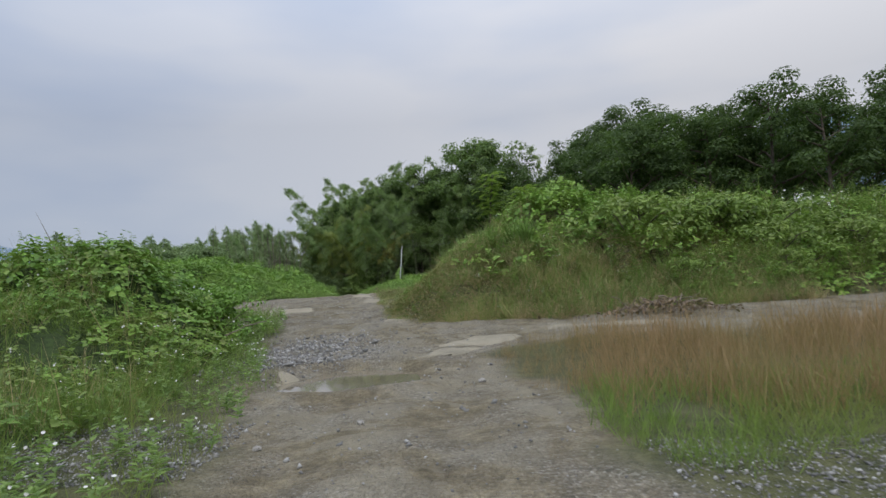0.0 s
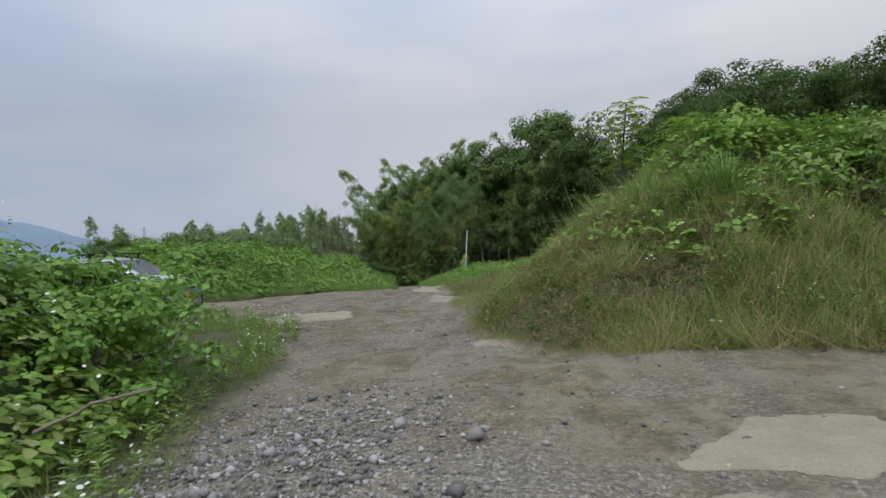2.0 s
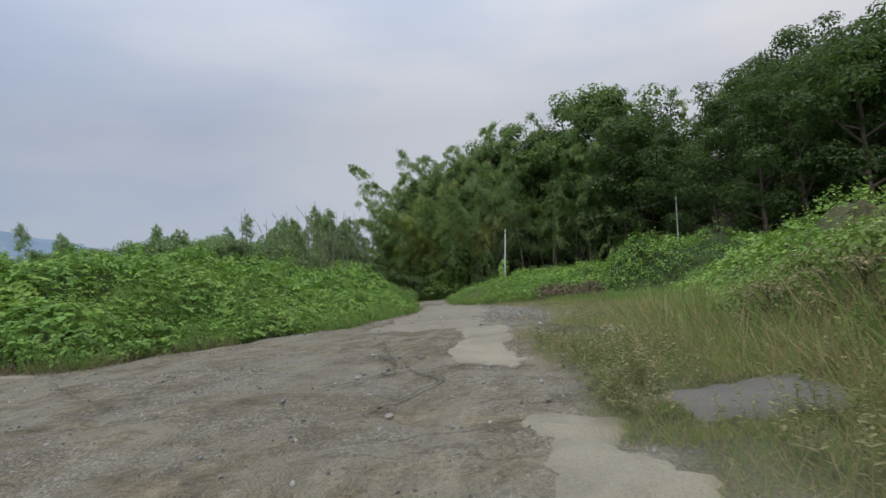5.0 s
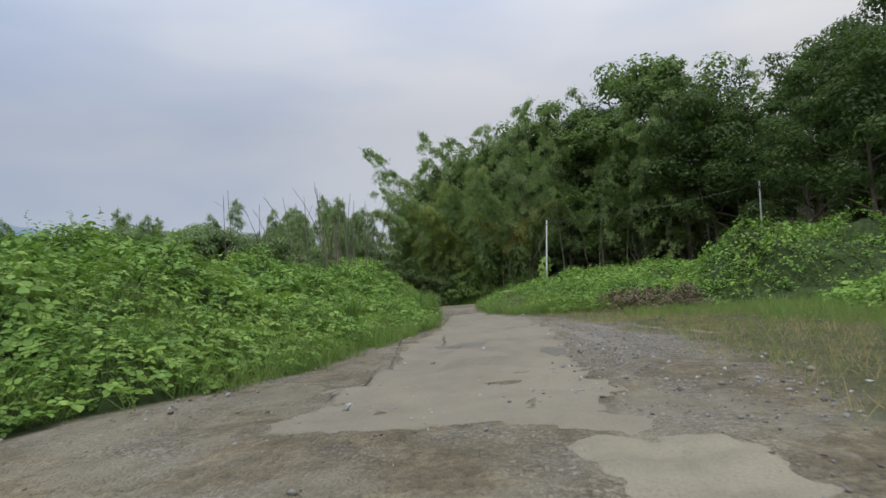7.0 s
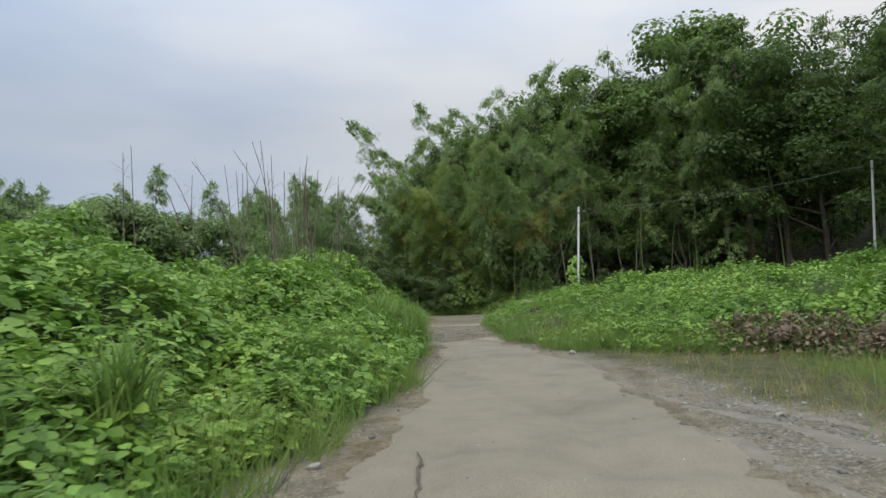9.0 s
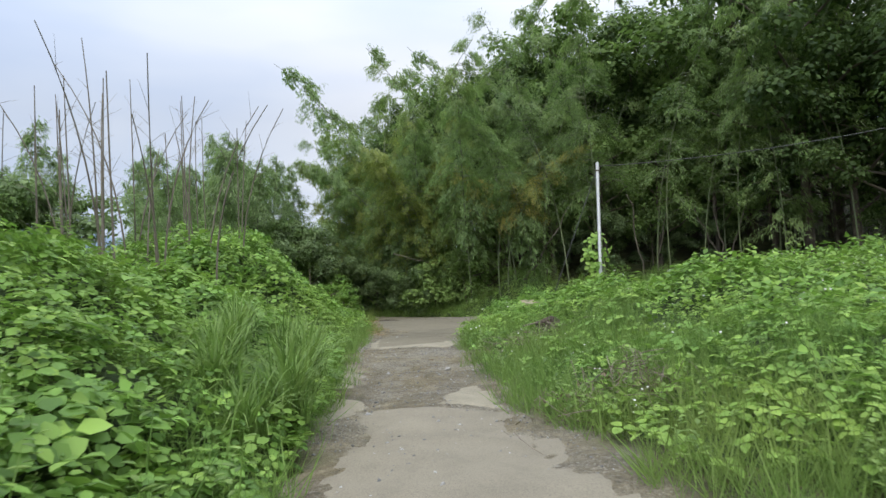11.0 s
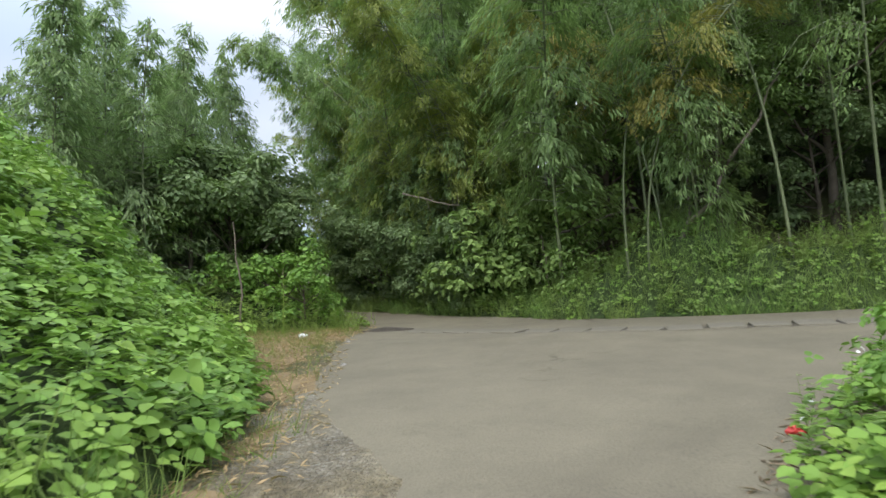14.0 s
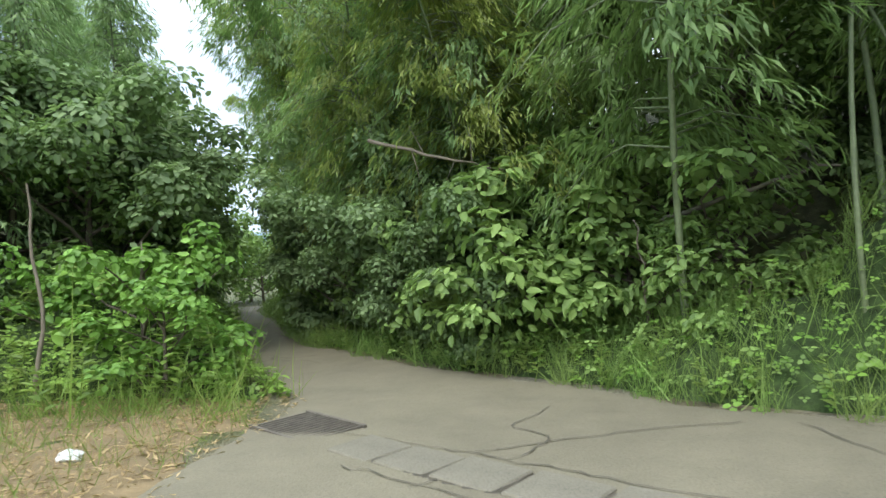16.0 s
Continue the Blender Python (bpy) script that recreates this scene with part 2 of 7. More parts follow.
def stamp(template, quads, places, normals, heads, sizes):
    """Copies of a small template (x across, y along, z up) at the places, each turned so that z lies on its normal and y towards its head."""
    n = unit(normals)
    y = unit(heads - (heads * n).sum(1, keepdims=True) * n)
    x = np.cross(y, n)
    s = np.asarray(sizes).reshape(-1, 1, 1)
    t = template[None] * s
    v = places[:, None] + t[..., :1] * x[:, None] + t[..., 1:2] * y[:, None] + t[..., 2:] * n[:, None]
    k = len(template)
    f = quads[None] + (np.arange(len(places)) * k)[:, None, None]
    return v.reshape(-1, 3), f.reshape(-1, quads.shape[1])


def joined(pieces):
    vs, fs, at = [], [], 0
    for v, f in pieces:
        vs.append(v)
        fs.append(f + at)
        at += len(v)
    return np.concatenate(vs), np.concatenate(fs)


LEAF = np.array([(0, 0, 0), (0.36, 0.3, 0.07), (0.27, 0.7, 0.03), (0, 1, -0.1), (-0.27, 0.7, 0.03), (-0.36, 0.3, 0.07)])
LEAF_Q = np.array([(0, 1, 2, 3), (0, 3, 4, 5)])
BLADE = np.array([(0, 0, 0), (0.075, 0.4, 0.02), (0, 1, -0.12), (-0.075, 0.4, 0.02)])
BLADE_Q = np.array([(0, 1, 2, 3)])
KITE = np.array([(0, 0, 0), (0.33, 0.45, 0.05), (0, 1, -0.08), (-0.33, 0.45, 0.05)])
KITE_Q = np.array([(0, 1, 2, 3)])


def trefoil():
    v, f = [], []
    for a, off in ((0, 0.18), (100, 0.0), (-100, 0.0)):
        c, s = math.cos(radians(a)), math.sin(radians(a))
        l = LEAF * (1.1, 1.0, 1.0)
        p = np.stack([l[:, 0] * c - (l[:, 1] + 0.05) * s, l[:, 0] * s + (l[:, 1] + 0.05) * c + off, l[:, 2]], 1)
        f.append(LEAF_Q + 6 * len(v))
        v.append(p * (0.62, 0.62, 0.62))
    return np.concatenate(v), np.concatenate(f)


TREFOIL, TREFOIL_Q = trefoil()


def tube(points, radii, sides=6):
    """A tapered tube through the points: vertices and quads."""
    p = np.asarray(points, dtype=float)
    d = unit(np.gradient(p, axis=0))
    ref = np.where(np.abs(d[:, 2:]) > 0.9, np.array([[1.0, 0, 0]]), np.array([[0, 0, 1.0]]))
    a = unit(np.cross(d, ref))
    b = np.cross(d, a)
    ang = np.linspace(0, 2 * math.pi, sides, endpoint=False)
    r = np.asarray(radii, dtype=float).reshape(-1, 1, 1)
    v = p[:, None] + r * (np.cos(ang)[None, :, None] * a[:, None] + np.sin(ang)[None, :, None] * b[:, None])
    k = np.arange(len(p) - 1)[:, None] * sides
    j = np.arange(sides)[None]
    f = np.stack([k + j, k + (j + 1) % sides, k + sides + (j + 1) % sides, k + sides + j], -1).reshape(-1, 4)
    return v.reshape(-1, 3), f


def fade(x, lo, hi):
    t = np.clip((x - lo) / (hi - lo), 0, 1)
    return t * t * (3 - 2 * t)


def lattice(seed, n=64):
    g = np.random.default_rng(seed).random((n, n))

    def f(x, y):
        xi, yi = np.floor(x).astype(int), np.floor(y).astype(int)
        u, v = x - xi, y - yi
        u, v = u * u * (3 - 2 * u), v * v * (3 - 2 * v)
        a, b = g[xi % n, yi % n], g[(xi + 1) % n, yi % n]
        c, d = g[xi % n, (yi + 1) % n], g[(xi + 1) % n, (yi + 1) % n]
        return (a * (1 - u) + b * u) * (1 - v) + (c * (1 - u) + d * u) * v - 0.5
    return f


L0 = lattice(11)


def wobble(x, y, scale, octaves=3):
    s, a, out = 1 / scale, 1.0, 0.0
    for k in range(octaves):
        out = out + a * L0(x * s + 17.3 * k, y * s + 5.1 * k)
        s, a = s * 2.1, a * 0.5
    return out


def inside_distance(x, y, poly):
    """Distance in metres to the border of a polygon: positive inside."""
    p = np.asarray(poly, dtype=float)
    q = np.roll(p, -1, 0)
    d = np.full(np.shape(x), 1e9)
    odd = np.zeros(np.shape(x), dtype=bool)
    for (ax, ay), (bx, by) in zip(p, q):
        ex, ey = bx - ax, by - ay
        t = np.clip(((x - ax) * ex + (y - ay) * ey) / (ex * ex + ey * ey), 0, 1)
        d = np.minimum(d, np.hypot(x - ax - t * ex, y - ay - t * ey))
        if ey != 0:
            odd ^= ((ay > y) != (by > y)) & (x < (y - ay) / ey * ex + ax)
    return np.where(odd, d, -d)


# ---- plan, in metres ----
THICKET_SOUTH_WEST = [(-3.3, 2), (-3.9, 8), (-4.3, 12), (-4.5, 14.2), (-5.4, 15.6), (-7, 17.2), (-9.5, 18.6), (-14, 19.8), (-45, 22), (-45, -8), (-3.4, -8)]
THICKET_WEST = [(-60, 31), (-14, 30.8), (-11.3, 31.2), (-10.1, 33.4), (-9.25, 35.6), (-9.0, 38), (-9.1, 42), (-9.0, 48), (-9.5, 52), (-10.3, 57), (-11.4, 61), (-12.25, 64),
                (-12.55, 66.5), (-12.85, 68.8), (-13.4, 70.4), (-14.2, 72.0), (-15.9, 74.7), (-17.6, 76.6), (-19.6, 79), (-21.6, 81.5), (-23, 86), (-28, 98), (-60, 98)]
THICKET_EAST = [(-1.75, 18.2), (-0.6, 16.5), (2.6, 16.0), (8, 16.4), (30, 17), (45, 20), (45, 50), (3, 50), (1.6, 44), (2, 38), (1.5, 34), (-0.5, 32.3),
                (-0.9, 31.0), (-0.8, 29), (-0.9, 26), (-1.4, 23.3), (-1.9, 20.3)]
THICKET_NORTH_EAST = [(0.3, 50.5), (-2, 52.2), (-4.4, 52.6), (-6.6, 54.3), (-7.7, 57), (-8.4, 60), (-9.15, 63), (-9.6, 66), (-9.45, 68.3), (-8.5, 70.1),
                      (-6, 71), (0, 71.2), (45, 71), (45, 50.5)]
WOOD_FLOOR = [(-28, 104), (-20.0, 89.2), (-17.5, 85.4), (-14.6, 82.6), (-12.2, 80.8), (-10.6, 79.5), (-9.3, 78.8), (-7.7, 78.4), (-6, 78.1), (10, 77.6), (60, 77.5),
              (60, 130), (-28, 130)]
PAVED = [(45, 71.3), (0, 71.3), (-6, 71.0), (-8.3, 70.2), (-9.2, 68.6), (-9.6, 66.8), (-9.6, 64.6), (-11.6, 63.7), (-11.9, 65.8), (-11.5, 67.6),
         (-11.4, 68.6), (-12.0, 69.3), (-12.9, 70.7), (-13.6, 72.5), (-14.3, 74.9), (-14.8, 77.4), (-15.1, 79.6), (-17.8, 83.2), (-25, 95.4), (-28, 99), (-25.8, 100), (-19.8, 89.0),
         (-17.2, 85.0), (-14.5, 82.4), (-12.2, 80.6), (-10.6, 79.3), (-9.4, 78.6), (-7.8, 78.2), (-6, 77.9), (10, 77.5), (45, 77.4)]
ROAD_Y = np.array([-60, 0, 9.4, 14.6, 20, 26.9, 31, 41, 50, 61, 67, 75, 79, 90, 200])
ROAD_Z = np.array([0, 0, 0.04, 0.22, 0.52, 0.77, 0.83, 0.6, 0.33, 0.27, 0.22, 0.03, -0.25, -0.5, -1])


TRAIL_Y, TRAIL_X = np.array([-5, 8, 20, 30, 42, 52, 62, 72]), np.array([-0.5, -0.9, -2.4, -4.6, -6.6, -7.8, -10.2, -11.8])


def base_height(x, y):
    """The lie of the land, without its small unevenness."""
    z = np.interp(y, ROAD_Y, ROAD_Z)
    hill = np.clip(inside_distance(x, y, WOOD_FLOOR), 0, None)
    return z + 0.55 * np.clip(hill - 2.0, 0, 24) * fade(x, -26, -8)


def land(x, y):
    z = base_height(x, y)
    near = fade(-np.abs(y - 40), -75, -55) * fade(-np.abs(x + 4), -40, -20)
    rough = 0.10 * wobble(x, y, 3.0, 3) + 0.035 * wobble(x + 40, y, 0.5, 3)
    calm = fade(inside_distance(x, y, PAVED), -1.5, 0.3)
    level = np.exp(-(((x + 1.65) / 1.7) ** 2 + ((y - 9.9) / 1.5) ** 2) ** 2)
    dip = 0.2 * np.exp(-(((x + 1.65) / 0.98) ** 2 + ((y - 9.9) / 0.95) ** 2) ** 2) * (1 + 0.9 * wobble(x, y, 0.8, 3))
    shore = np.sqrt(((x + 1.65) / 0.98) ** 2 + ((y - 9.87) / 0.97) ** 2)
    rim = 0.075 * np.exp(-((shore - 1.35) / 0.28) ** 2) * (1 + 0.5 * wobble(x, y, 0.9, 2))
    ruts = 0.05 * np.exp(-((x - np.interp(y, TRAIL_Y, TRAIL_X) - 0.72) / 0.24) ** 2) + 0.05 * np.exp(-((x - np.interp(y, TRAIL_Y, TRAIL_X) + 0.72) / 0.24) ** 2)
    lot = 0.2 * np.exp(-(((x + 10.5) / 3.5) ** 2 + ((y - 22.3) / 2.2) ** 2) ** 2)
    ripple = 0.04 * np.sin(2 * math.pi * (y + 0.25 * x) / 1.45 + 3 * wobble(x, y, 2.0, 2)) * fade(-np.abs(x + 6.3), -1.9, -1.0) * fade(-np.abs(y - 39.5), -6.5, -4)
    plates = 0.03 * fade(wobble(x * 0.7 + 9, y * 1.3, 1.9, 3), -0.02, 0.05) + 0.022 * fade(wobble(x * 0.8, y * 1.4 + 40, 0.9, 2), 0.05, 0.11)
    hole = 0.06 * np.exp(-(((x + 6.9) / 0.4) ** 2 + ((y - 41.0) / 0.4) ** 2)) + 0.05 * np.exp(-(((x + 4.95) / 0.3) ** 2 + ((y - 39.0) / 0.5) ** 2))
    return z + near * (rough + plates * fade(-np.abs(y - 23), -16, -12) - ruts * (0.6 + 0.8 * wobble(x, y, 1.5, 2))) * (1 - 0.95 * calm) * (1 - 0.45 * level) - dip + rim + lot - hole + ripple


DOME_X, DOME_Y, DOME_R = (np.random.default_rng(k).random((64, 64)) for k in (81, 82, 83))


def domes(x, y, cell):
    """Rounded hummocks, crowded together, from 0 to 1."""
    u, v = x / cell, y / cell
    ui, vi = np.floor(u).astype(int), np.floor(v).astype(int)
    top = np.zeros(np.shape(x))
    for i in (-1, 0, 1):
        for j in (-1, 0, 1):
            a, b = ui + i, vi + j
            d2 = (u - a - 0.15 - 0.7 * DOME_X[a % 64, b % 64]) ** 2 + (v - b - 0.15 - 0.7 * DOME_Y[a % 64, b % 64]) ** 2
            q = 0.55 + 0.45 * DOME_R[a % 64, b % 64]
            top = np.maximum(top, q * np.sqrt(np.clip(1 - d2 / (0.95 * q) ** 2, 0, 1)))
    return top


def thicket_height(x, y, poly, width, heights):
    """Height of the growth over the land: rises from the border over the width to a height drawn from (x, y, height) marks."""
    d = inside_distance(x, y, poly)
    num, den = 0.0, 0.0
    for px, py, h in heights:
        w = 1 / (0.5 + (x - px) ** 2 + (y - py) ** 2) ** 1.5
        num, den = num + w * h, den + w
    rise = np.clip(d / width, 0, 1) ** 0.88
    lumps = 1 + 0.5 * wobble(x + 90, y, 3.0, 2) + 0.25 * wobble(x, y + 60, 1.1, 3)
    crease = np.exp(-(wobble(x + 30, y, 2.6, 1) / 0.05) ** 2) + 0.5 * np.exp(-(wobble(x + 30, y + 9, 1.2, 1) / 0.06) ** 2)
    lumps = lumps + (0.55 * (domes(x, y, 2.3) - 0.55) + 0.30 * (domes(x + 50, y, 0.95) - 0.55)) * np.clip(1.6 / np.maximum(num / den, 0.8), 0, 1)
    return np.where(d > 0, num / den * rise * np.maximum(lumps, 0.12) * (1 - 0.34 * crease * np.clip(num / den - 0.4, 0, 1)), 0.0)


H_SOUTH_WEST = [(-5.4, 14.2, 2.0), (-6.6, 14, 1.9), (-6.6, 16, 2.0), (-7.5, 15.3, 2.0), (-9.6, 14, 1.5), (-10, 18, 1.6), (-5.3, 11.5, 1.0), (-5, 9, 0.4), (-8, 9, 0.6), (-7, 11, 1.0), (-9, 3, 0.4), (-4.5, 4, 0.25), (-14, 16, 1.4), (-14, 8, 0.6), (-30, 10, 1.1)]
H_WEST = [(-24, 36, 1.5), (-22, 40, 1.9), (-19, 40, 2.8), (-15.3, 40, 2.4), (-12.3, 40, 1.9), (-10.2, 40, 1.6), (-18, 46, 2.4), (-13.7, 46, 2.0), (-10.3, 46, 1.7), (-13.6, 50, 2.2),
          (-11.2, 50, 1.8), (-14, 60, 1.7), (-12, 60, 1.5), (-14, 66, 2.2), (-14.6, 68.4, 2.3), (-16, 68, 2.5), (-16.2, 71.6, 3.0), (-17.2, 73.5, 3.5), (-18.5, 75.5, 2.8), (-20.5, 78, 1.9), (-30, 50, 2.0), (-30, 80, 2.4)]
H_EAST = [(0.5, 22, 1.6), (1.5, 22, 2.3), (2.5, 22, 3.0), (4.5, 21, 3.5), (5.4, 22, 3.4), (7.8, 22, 2.1), (10, 22, 2.1), (12.5, 22, 2.3), (15, 22, 1.8), (-0.2, 26, 1.0), (1, 26, 1.8),
          (3.6, 26, 3.1), (0, 31, 0.8), (3, 36, 1.6), (5, 40, 2.2), (8, 40, 2.7), (3, 46, 1.4), (20, 30, 2.6)]
H_NORTH_EAST = [(-5.6, 54.5, 0.6), (-3, 54, 0.8), (-1, 53, 1.2), (1.2, 52, 2.2), (4, 52, 2.7), (-6.6, 58, 0.5), (-4.5, 58, 0.7), (-7.4, 61.5, 0.4), (-6.6, 62, 0.5), (-5.6, 62, 0.9), (-3.9, 62, 1.2), (-8.2, 66, 0.7), (-8.5, 68, 0.9), (-5.5, 66, 1.2), (0, 64, 1.4), (10, 64, 2.2),
                (-7, 69.5, 0.7)]


def graded(lo, hi, fine, step, far, growth=1.16):
    """Grid lines: fine between fine[0] and fine[1], wider and wider out to lo and hi."""
    a = list(np.arange(fine[0], fine[1] + step / 2, step))
    s, x = step, a[-1]
    while x < hi:
        s *= growth
        x += min(s, far)
        a.append(x)
    s, x = step, a[0]
    while x > lo:
        s *= growth
        x -= min(s, far)
        a.insert(0, x)
    return np.array(a)


def sheet(xs, ys, height):
    gx, gy = np.meshgrid(xs, ys)
    z = height(gx, gy)
    v = np.stack([gx, gy, z], -1).reshape(-1, 3)
    w = len(xs)
    i = (np.arange(len(ys) - 1)[:, None] * w + np.arange(w - 1)[None]).ravel()
    return v, np.stack([i, i + 1, i + w + 1, i + w], -1), gx, gy


# ---- ground ----
def ground_material():
    m, n, l, b = material("track_earth_and_gravel", 0.93)
    t1, t2 = noise_node(n, l, 0.4, 4), noise_node(n, l, 3.2, 6, 0.68)
    dirt = ramp_node(n, l, t1.outputs["Fac"], (0.35, (0.16, 0.13, 0.076)), (0.5, (0.215, 0.18, 0.108)), (0.66, (0.28, 0.24, 0.152)))
    c = mix_node(n, l, 0.6, dirt.outputs["Color"], ramp_node(n, l, t2.outputs["Fac"], (0.36, (0.105, 0.086, 0.053)), (0.5, (0.205, 0.173, 0.108)), (0.64, (0.33, 0.29, 0.195))).outputs["Color"])
    t3 = noise_node(n, l, 17.0, 5, 0.7)
    c = mix_node(n, l, 0.75, c, ramp_node(n, l, t3.outputs["Fac"], (0.32, (0.58, 0.57, 0.55)), (0.48, (1.06, 1.06, 1.05)), (0.66, (1.5, 1.48, 1.44))).outputs["Color"], "MULTIPLY")
    # pale hard crust in ragged patches
    t4 = noise_node(n, l, 0.8, 8, 0.62)
    t4.inputs["Distortion"].default_value = 0.6
    crust = ramp_node(n, l, t4.outputs["Fac"], (0.51, (0, 0, 0)), (0.55, (1, 1, 1)))
    cf = n.new("ShaderNodeMath")
    cf.operation = "MULTIPLY"
    cf.inputs[1].default_value = 0.62
    l.new(crust.outputs["Color"], cf.inputs[0])
    c = mix_node(n, l, cf.outputs["Value"], c, (0.315, 0.285, 0.21))
    # streaks along the wheel tracks
    co = n.new("ShaderNodeTexCoord")
    mp = n.new("ShaderNodeMapping")
    mp.inputs["Scale"].default_value, mp.inputs["Rotation"].default_value = (3.0, 0.25, 1.0), (0, 0, radians(-9))
    l.new(co.outputs["Object"], mp.inputs["Vector"])
    t5 = n.new("ShaderNodeTexNoise")
    t5.inputs["Scale"].default_value, t5.inputs["Detail"].default_value = 1.0, 4.0
    l.new(mp.outputs["Vector"], t5.inputs["Vector"])
    c = mix_node(n, l, 0.55, c, ramp_node(n, l, t5.outputs["Fac"], (0.36, (0.62, 0.60, 0.56)), (0.55, (1, 1, 1)), (0.7, (1.0, 1.0, 1.0))).outputs["Color"], "MULTIPLY")
    # small stones bedded in the earth
    vo = n.new("ShaderNodeTexVoronoi")
    vo.inputs["Scale"].default_value = 42.0
    l.new(co.outputs["Object"], vo.inputs["Vector"])
    sp = n.new("ShaderNodeSeparateColor")
    l.new(vo.outputs["Color"], sp.inputs["Color"])
    grit = ramp_node(n, l, sp.outputs["Red"], (0.0, (0.095, 0.09, 0.08)), (0.55, (0.235, 0.215, 0.17)), (0.85, (0.34, 0.315, 0.26)), (1.0, (0.55, 0.53, 0.48)))
    at = n.new("ShaderNodeAttribute")
    at.attribute_name = "gravel"
    t6 = noise_node(n, l, 1.1, 4, 0.6)
    mr = n.new("ShaderNodeMapRange")
    mr.inputs["From Min"].default_value, mr.inputs["From Max"].default_value, mr.inputs["To Max"].default_value = 0.42, 0.62, 0.45
    l.new(t6.outputs["Fac"], mr.inputs["Value"])
    gf = n.new("ShaderNodeMath")
    gf.operation, gf.use_clamp = "MULTIPLY_ADD", True
    gf.inputs[1].default_value = 0.55
    l.new(at.outputs["Fac"], gf.inputs[0])
    l.new(mr.outputs["Result"], gf.inputs[2])
    c = mix_node(n, l, gf.outputs["Value"], c, grit.outputs["Color"])
    # broken edges of the old hard surface, their edge shading drawn as dark lines
    ve = n.new("ShaderNodeTexVoronoi")
    ve.feature = "DISTANCE_TO_EDGE"
    ve.inputs["Scale"].default_value = 0.55
    wn = noise_node(n, l, 1.3, 6, 0.65)
    wv = n.new("ShaderNodeVectorMath")
    wv.operation = "MULTIPLY_ADD"
    wv.inputs[1].default_value = (1.6, 1.6, 1.6)
    l.new(wn.outputs["Color"], wv.inputs[0])
    l.new(co.outputs["Object"], wv.inputs[2])
    wm = n.new("ShaderNodeMapping")
    wm.inputs["Scale"].default_value = (0.6, 1.5, 1.0)
    l.new(wv.outputs["Vector"], wm.inputs["Vector"])
    l.new(wm.outputs["Vector"], ve.inputs["Vector"])
    edge = ramp_node(n, l, ve.outputs["Distance"], (0.0, (0.42, 0.40, 0.36)), (0.012, (0.58, 0.56, 0.52)), (0.035, (1, 1, 1)))
    en = noise_node(n, l, 0.6, 3)
    em = n.new("ShaderNodeMapRange")
    em.inputs["From Min"].default_value, em.inputs["From Max"].default_value, em.inputs["To Max"].default_value = 0.42, 0.52, 0.9
    l.new(en.outputs["Fac"], em.inputs["Value"])
    ab = n.new("ShaderNodeAttribute")
    ab.attribute_name = "broken"
    eb = n.new("ShaderNodeMath")
    eb.operation = "MULTIPLY"
    l.new(em.outputs["Result"], eb.inputs[0])
    l.new(ab.outputs["Fac"], eb.inputs[1])
    c = mix_node(n, l, eb.outputs["Value"], c, edge.outputs["Color"], "MULTIPLY")
    ag = n.new("ShaderNodeAttribute")
    ag.attribute_name = "growth"
    soil = ramp_node(n, l, t2.outputs["Fac"], (0.35, (0.055, 0.065, 0.022)), (0.6, (0.125, 0.13, 0.048)))
    c = mix_node(n, l, ag.outputs["Fac"], c, soil.outputs["Color"])
    l.new(c, b.inputs["Base Color"])
    add = n.new("ShaderNodeMath")
    add.operation = "MULTIPLY_ADD"
    add.inputs[1].default_value = -0.6
    l.new(vo.outputs["Distance"], add.inputs[0])
    l.new(t2.outputs["Fac"], add.inputs[2])
    bump(n, l, b, add.outputs["Value"], 1.0, 0.06)
    return m


M_GROUND = ground_material()
gx_lines = graded(-1900, 1900, (-15, 7), 0.17, 140)
gy_lines = graded(-1900, 2600, (1, 84), 0.17, 140)
gv, gf, ggx, ggy = sheet(gx_lines, gy_lines, land)
ground = tagged(mesh("ground", gv, gf, M_GROUND, None, True), "rutted bare earth and gravel track with weedy verges", "ground", "", "structure")
TRACK = [(-2.1, -6), (0.9, -6), (0.9, 5.3), (0.8, 8), (0.4, 11.4), (0.9, 12.1), (2, 12.4), (9, 12.2), (30, 12.0), (30, 16.6), (8, 16.2), (2.6, 15.8), (-0.6, 16.3), (-1.75, 17.9), (-2.1, 20.3), (-2.4, 23.3),
         (-2.8, 26), (-3.3, 30), (-3.1, 33), (-2.8, 36), (-3.0, 41), (-3.7, 45), (-4.4, 49.8), (-5.5, 51.8), (-6.8, 53.6), (-7.9, 57), (-8.6, 60), (-9.3, 63), (-9.5, 66), (-9.2, 69), (-6, 71),
         (60, 71), (60, 77.6), (-6, 78), (-10.6, 79.4), (-14.5, 82.4), (-26, 101), (-28, 98), (-15.0, 79.6), (-14.6, 77), (-14, 74), (-12.5, 68.3), (-12, 64), (-11.2, 61), (-10.2, 57), (-9.3, 52), (-8.9, 48),
         (-9.0, 42), (-8.9, 38), (-9.1, 35.6), (-10, 33.2), (-11.3, 31), (-14, 30.6), (-22, 30.5), (-22, 24), (-9, 23.4), (-6.2, 21), (-5.0, 19.4), (-4.3, 17), (-4.1, 14), (-3.0, 10.5), (-2.5, 8), (-2.1, 6)]
track_d = inside_distance(ggx, ggy, TRACK)
growth = fade(-track_d + 0.5 * wobble(ggx, ggy, 0.9, 3), -0.15, 0.5)
me = ground.data
me.attributes.new("growth", "FLOAT", "POINT").data.foreach_set("value", growth.ravel().astype(np.float32))
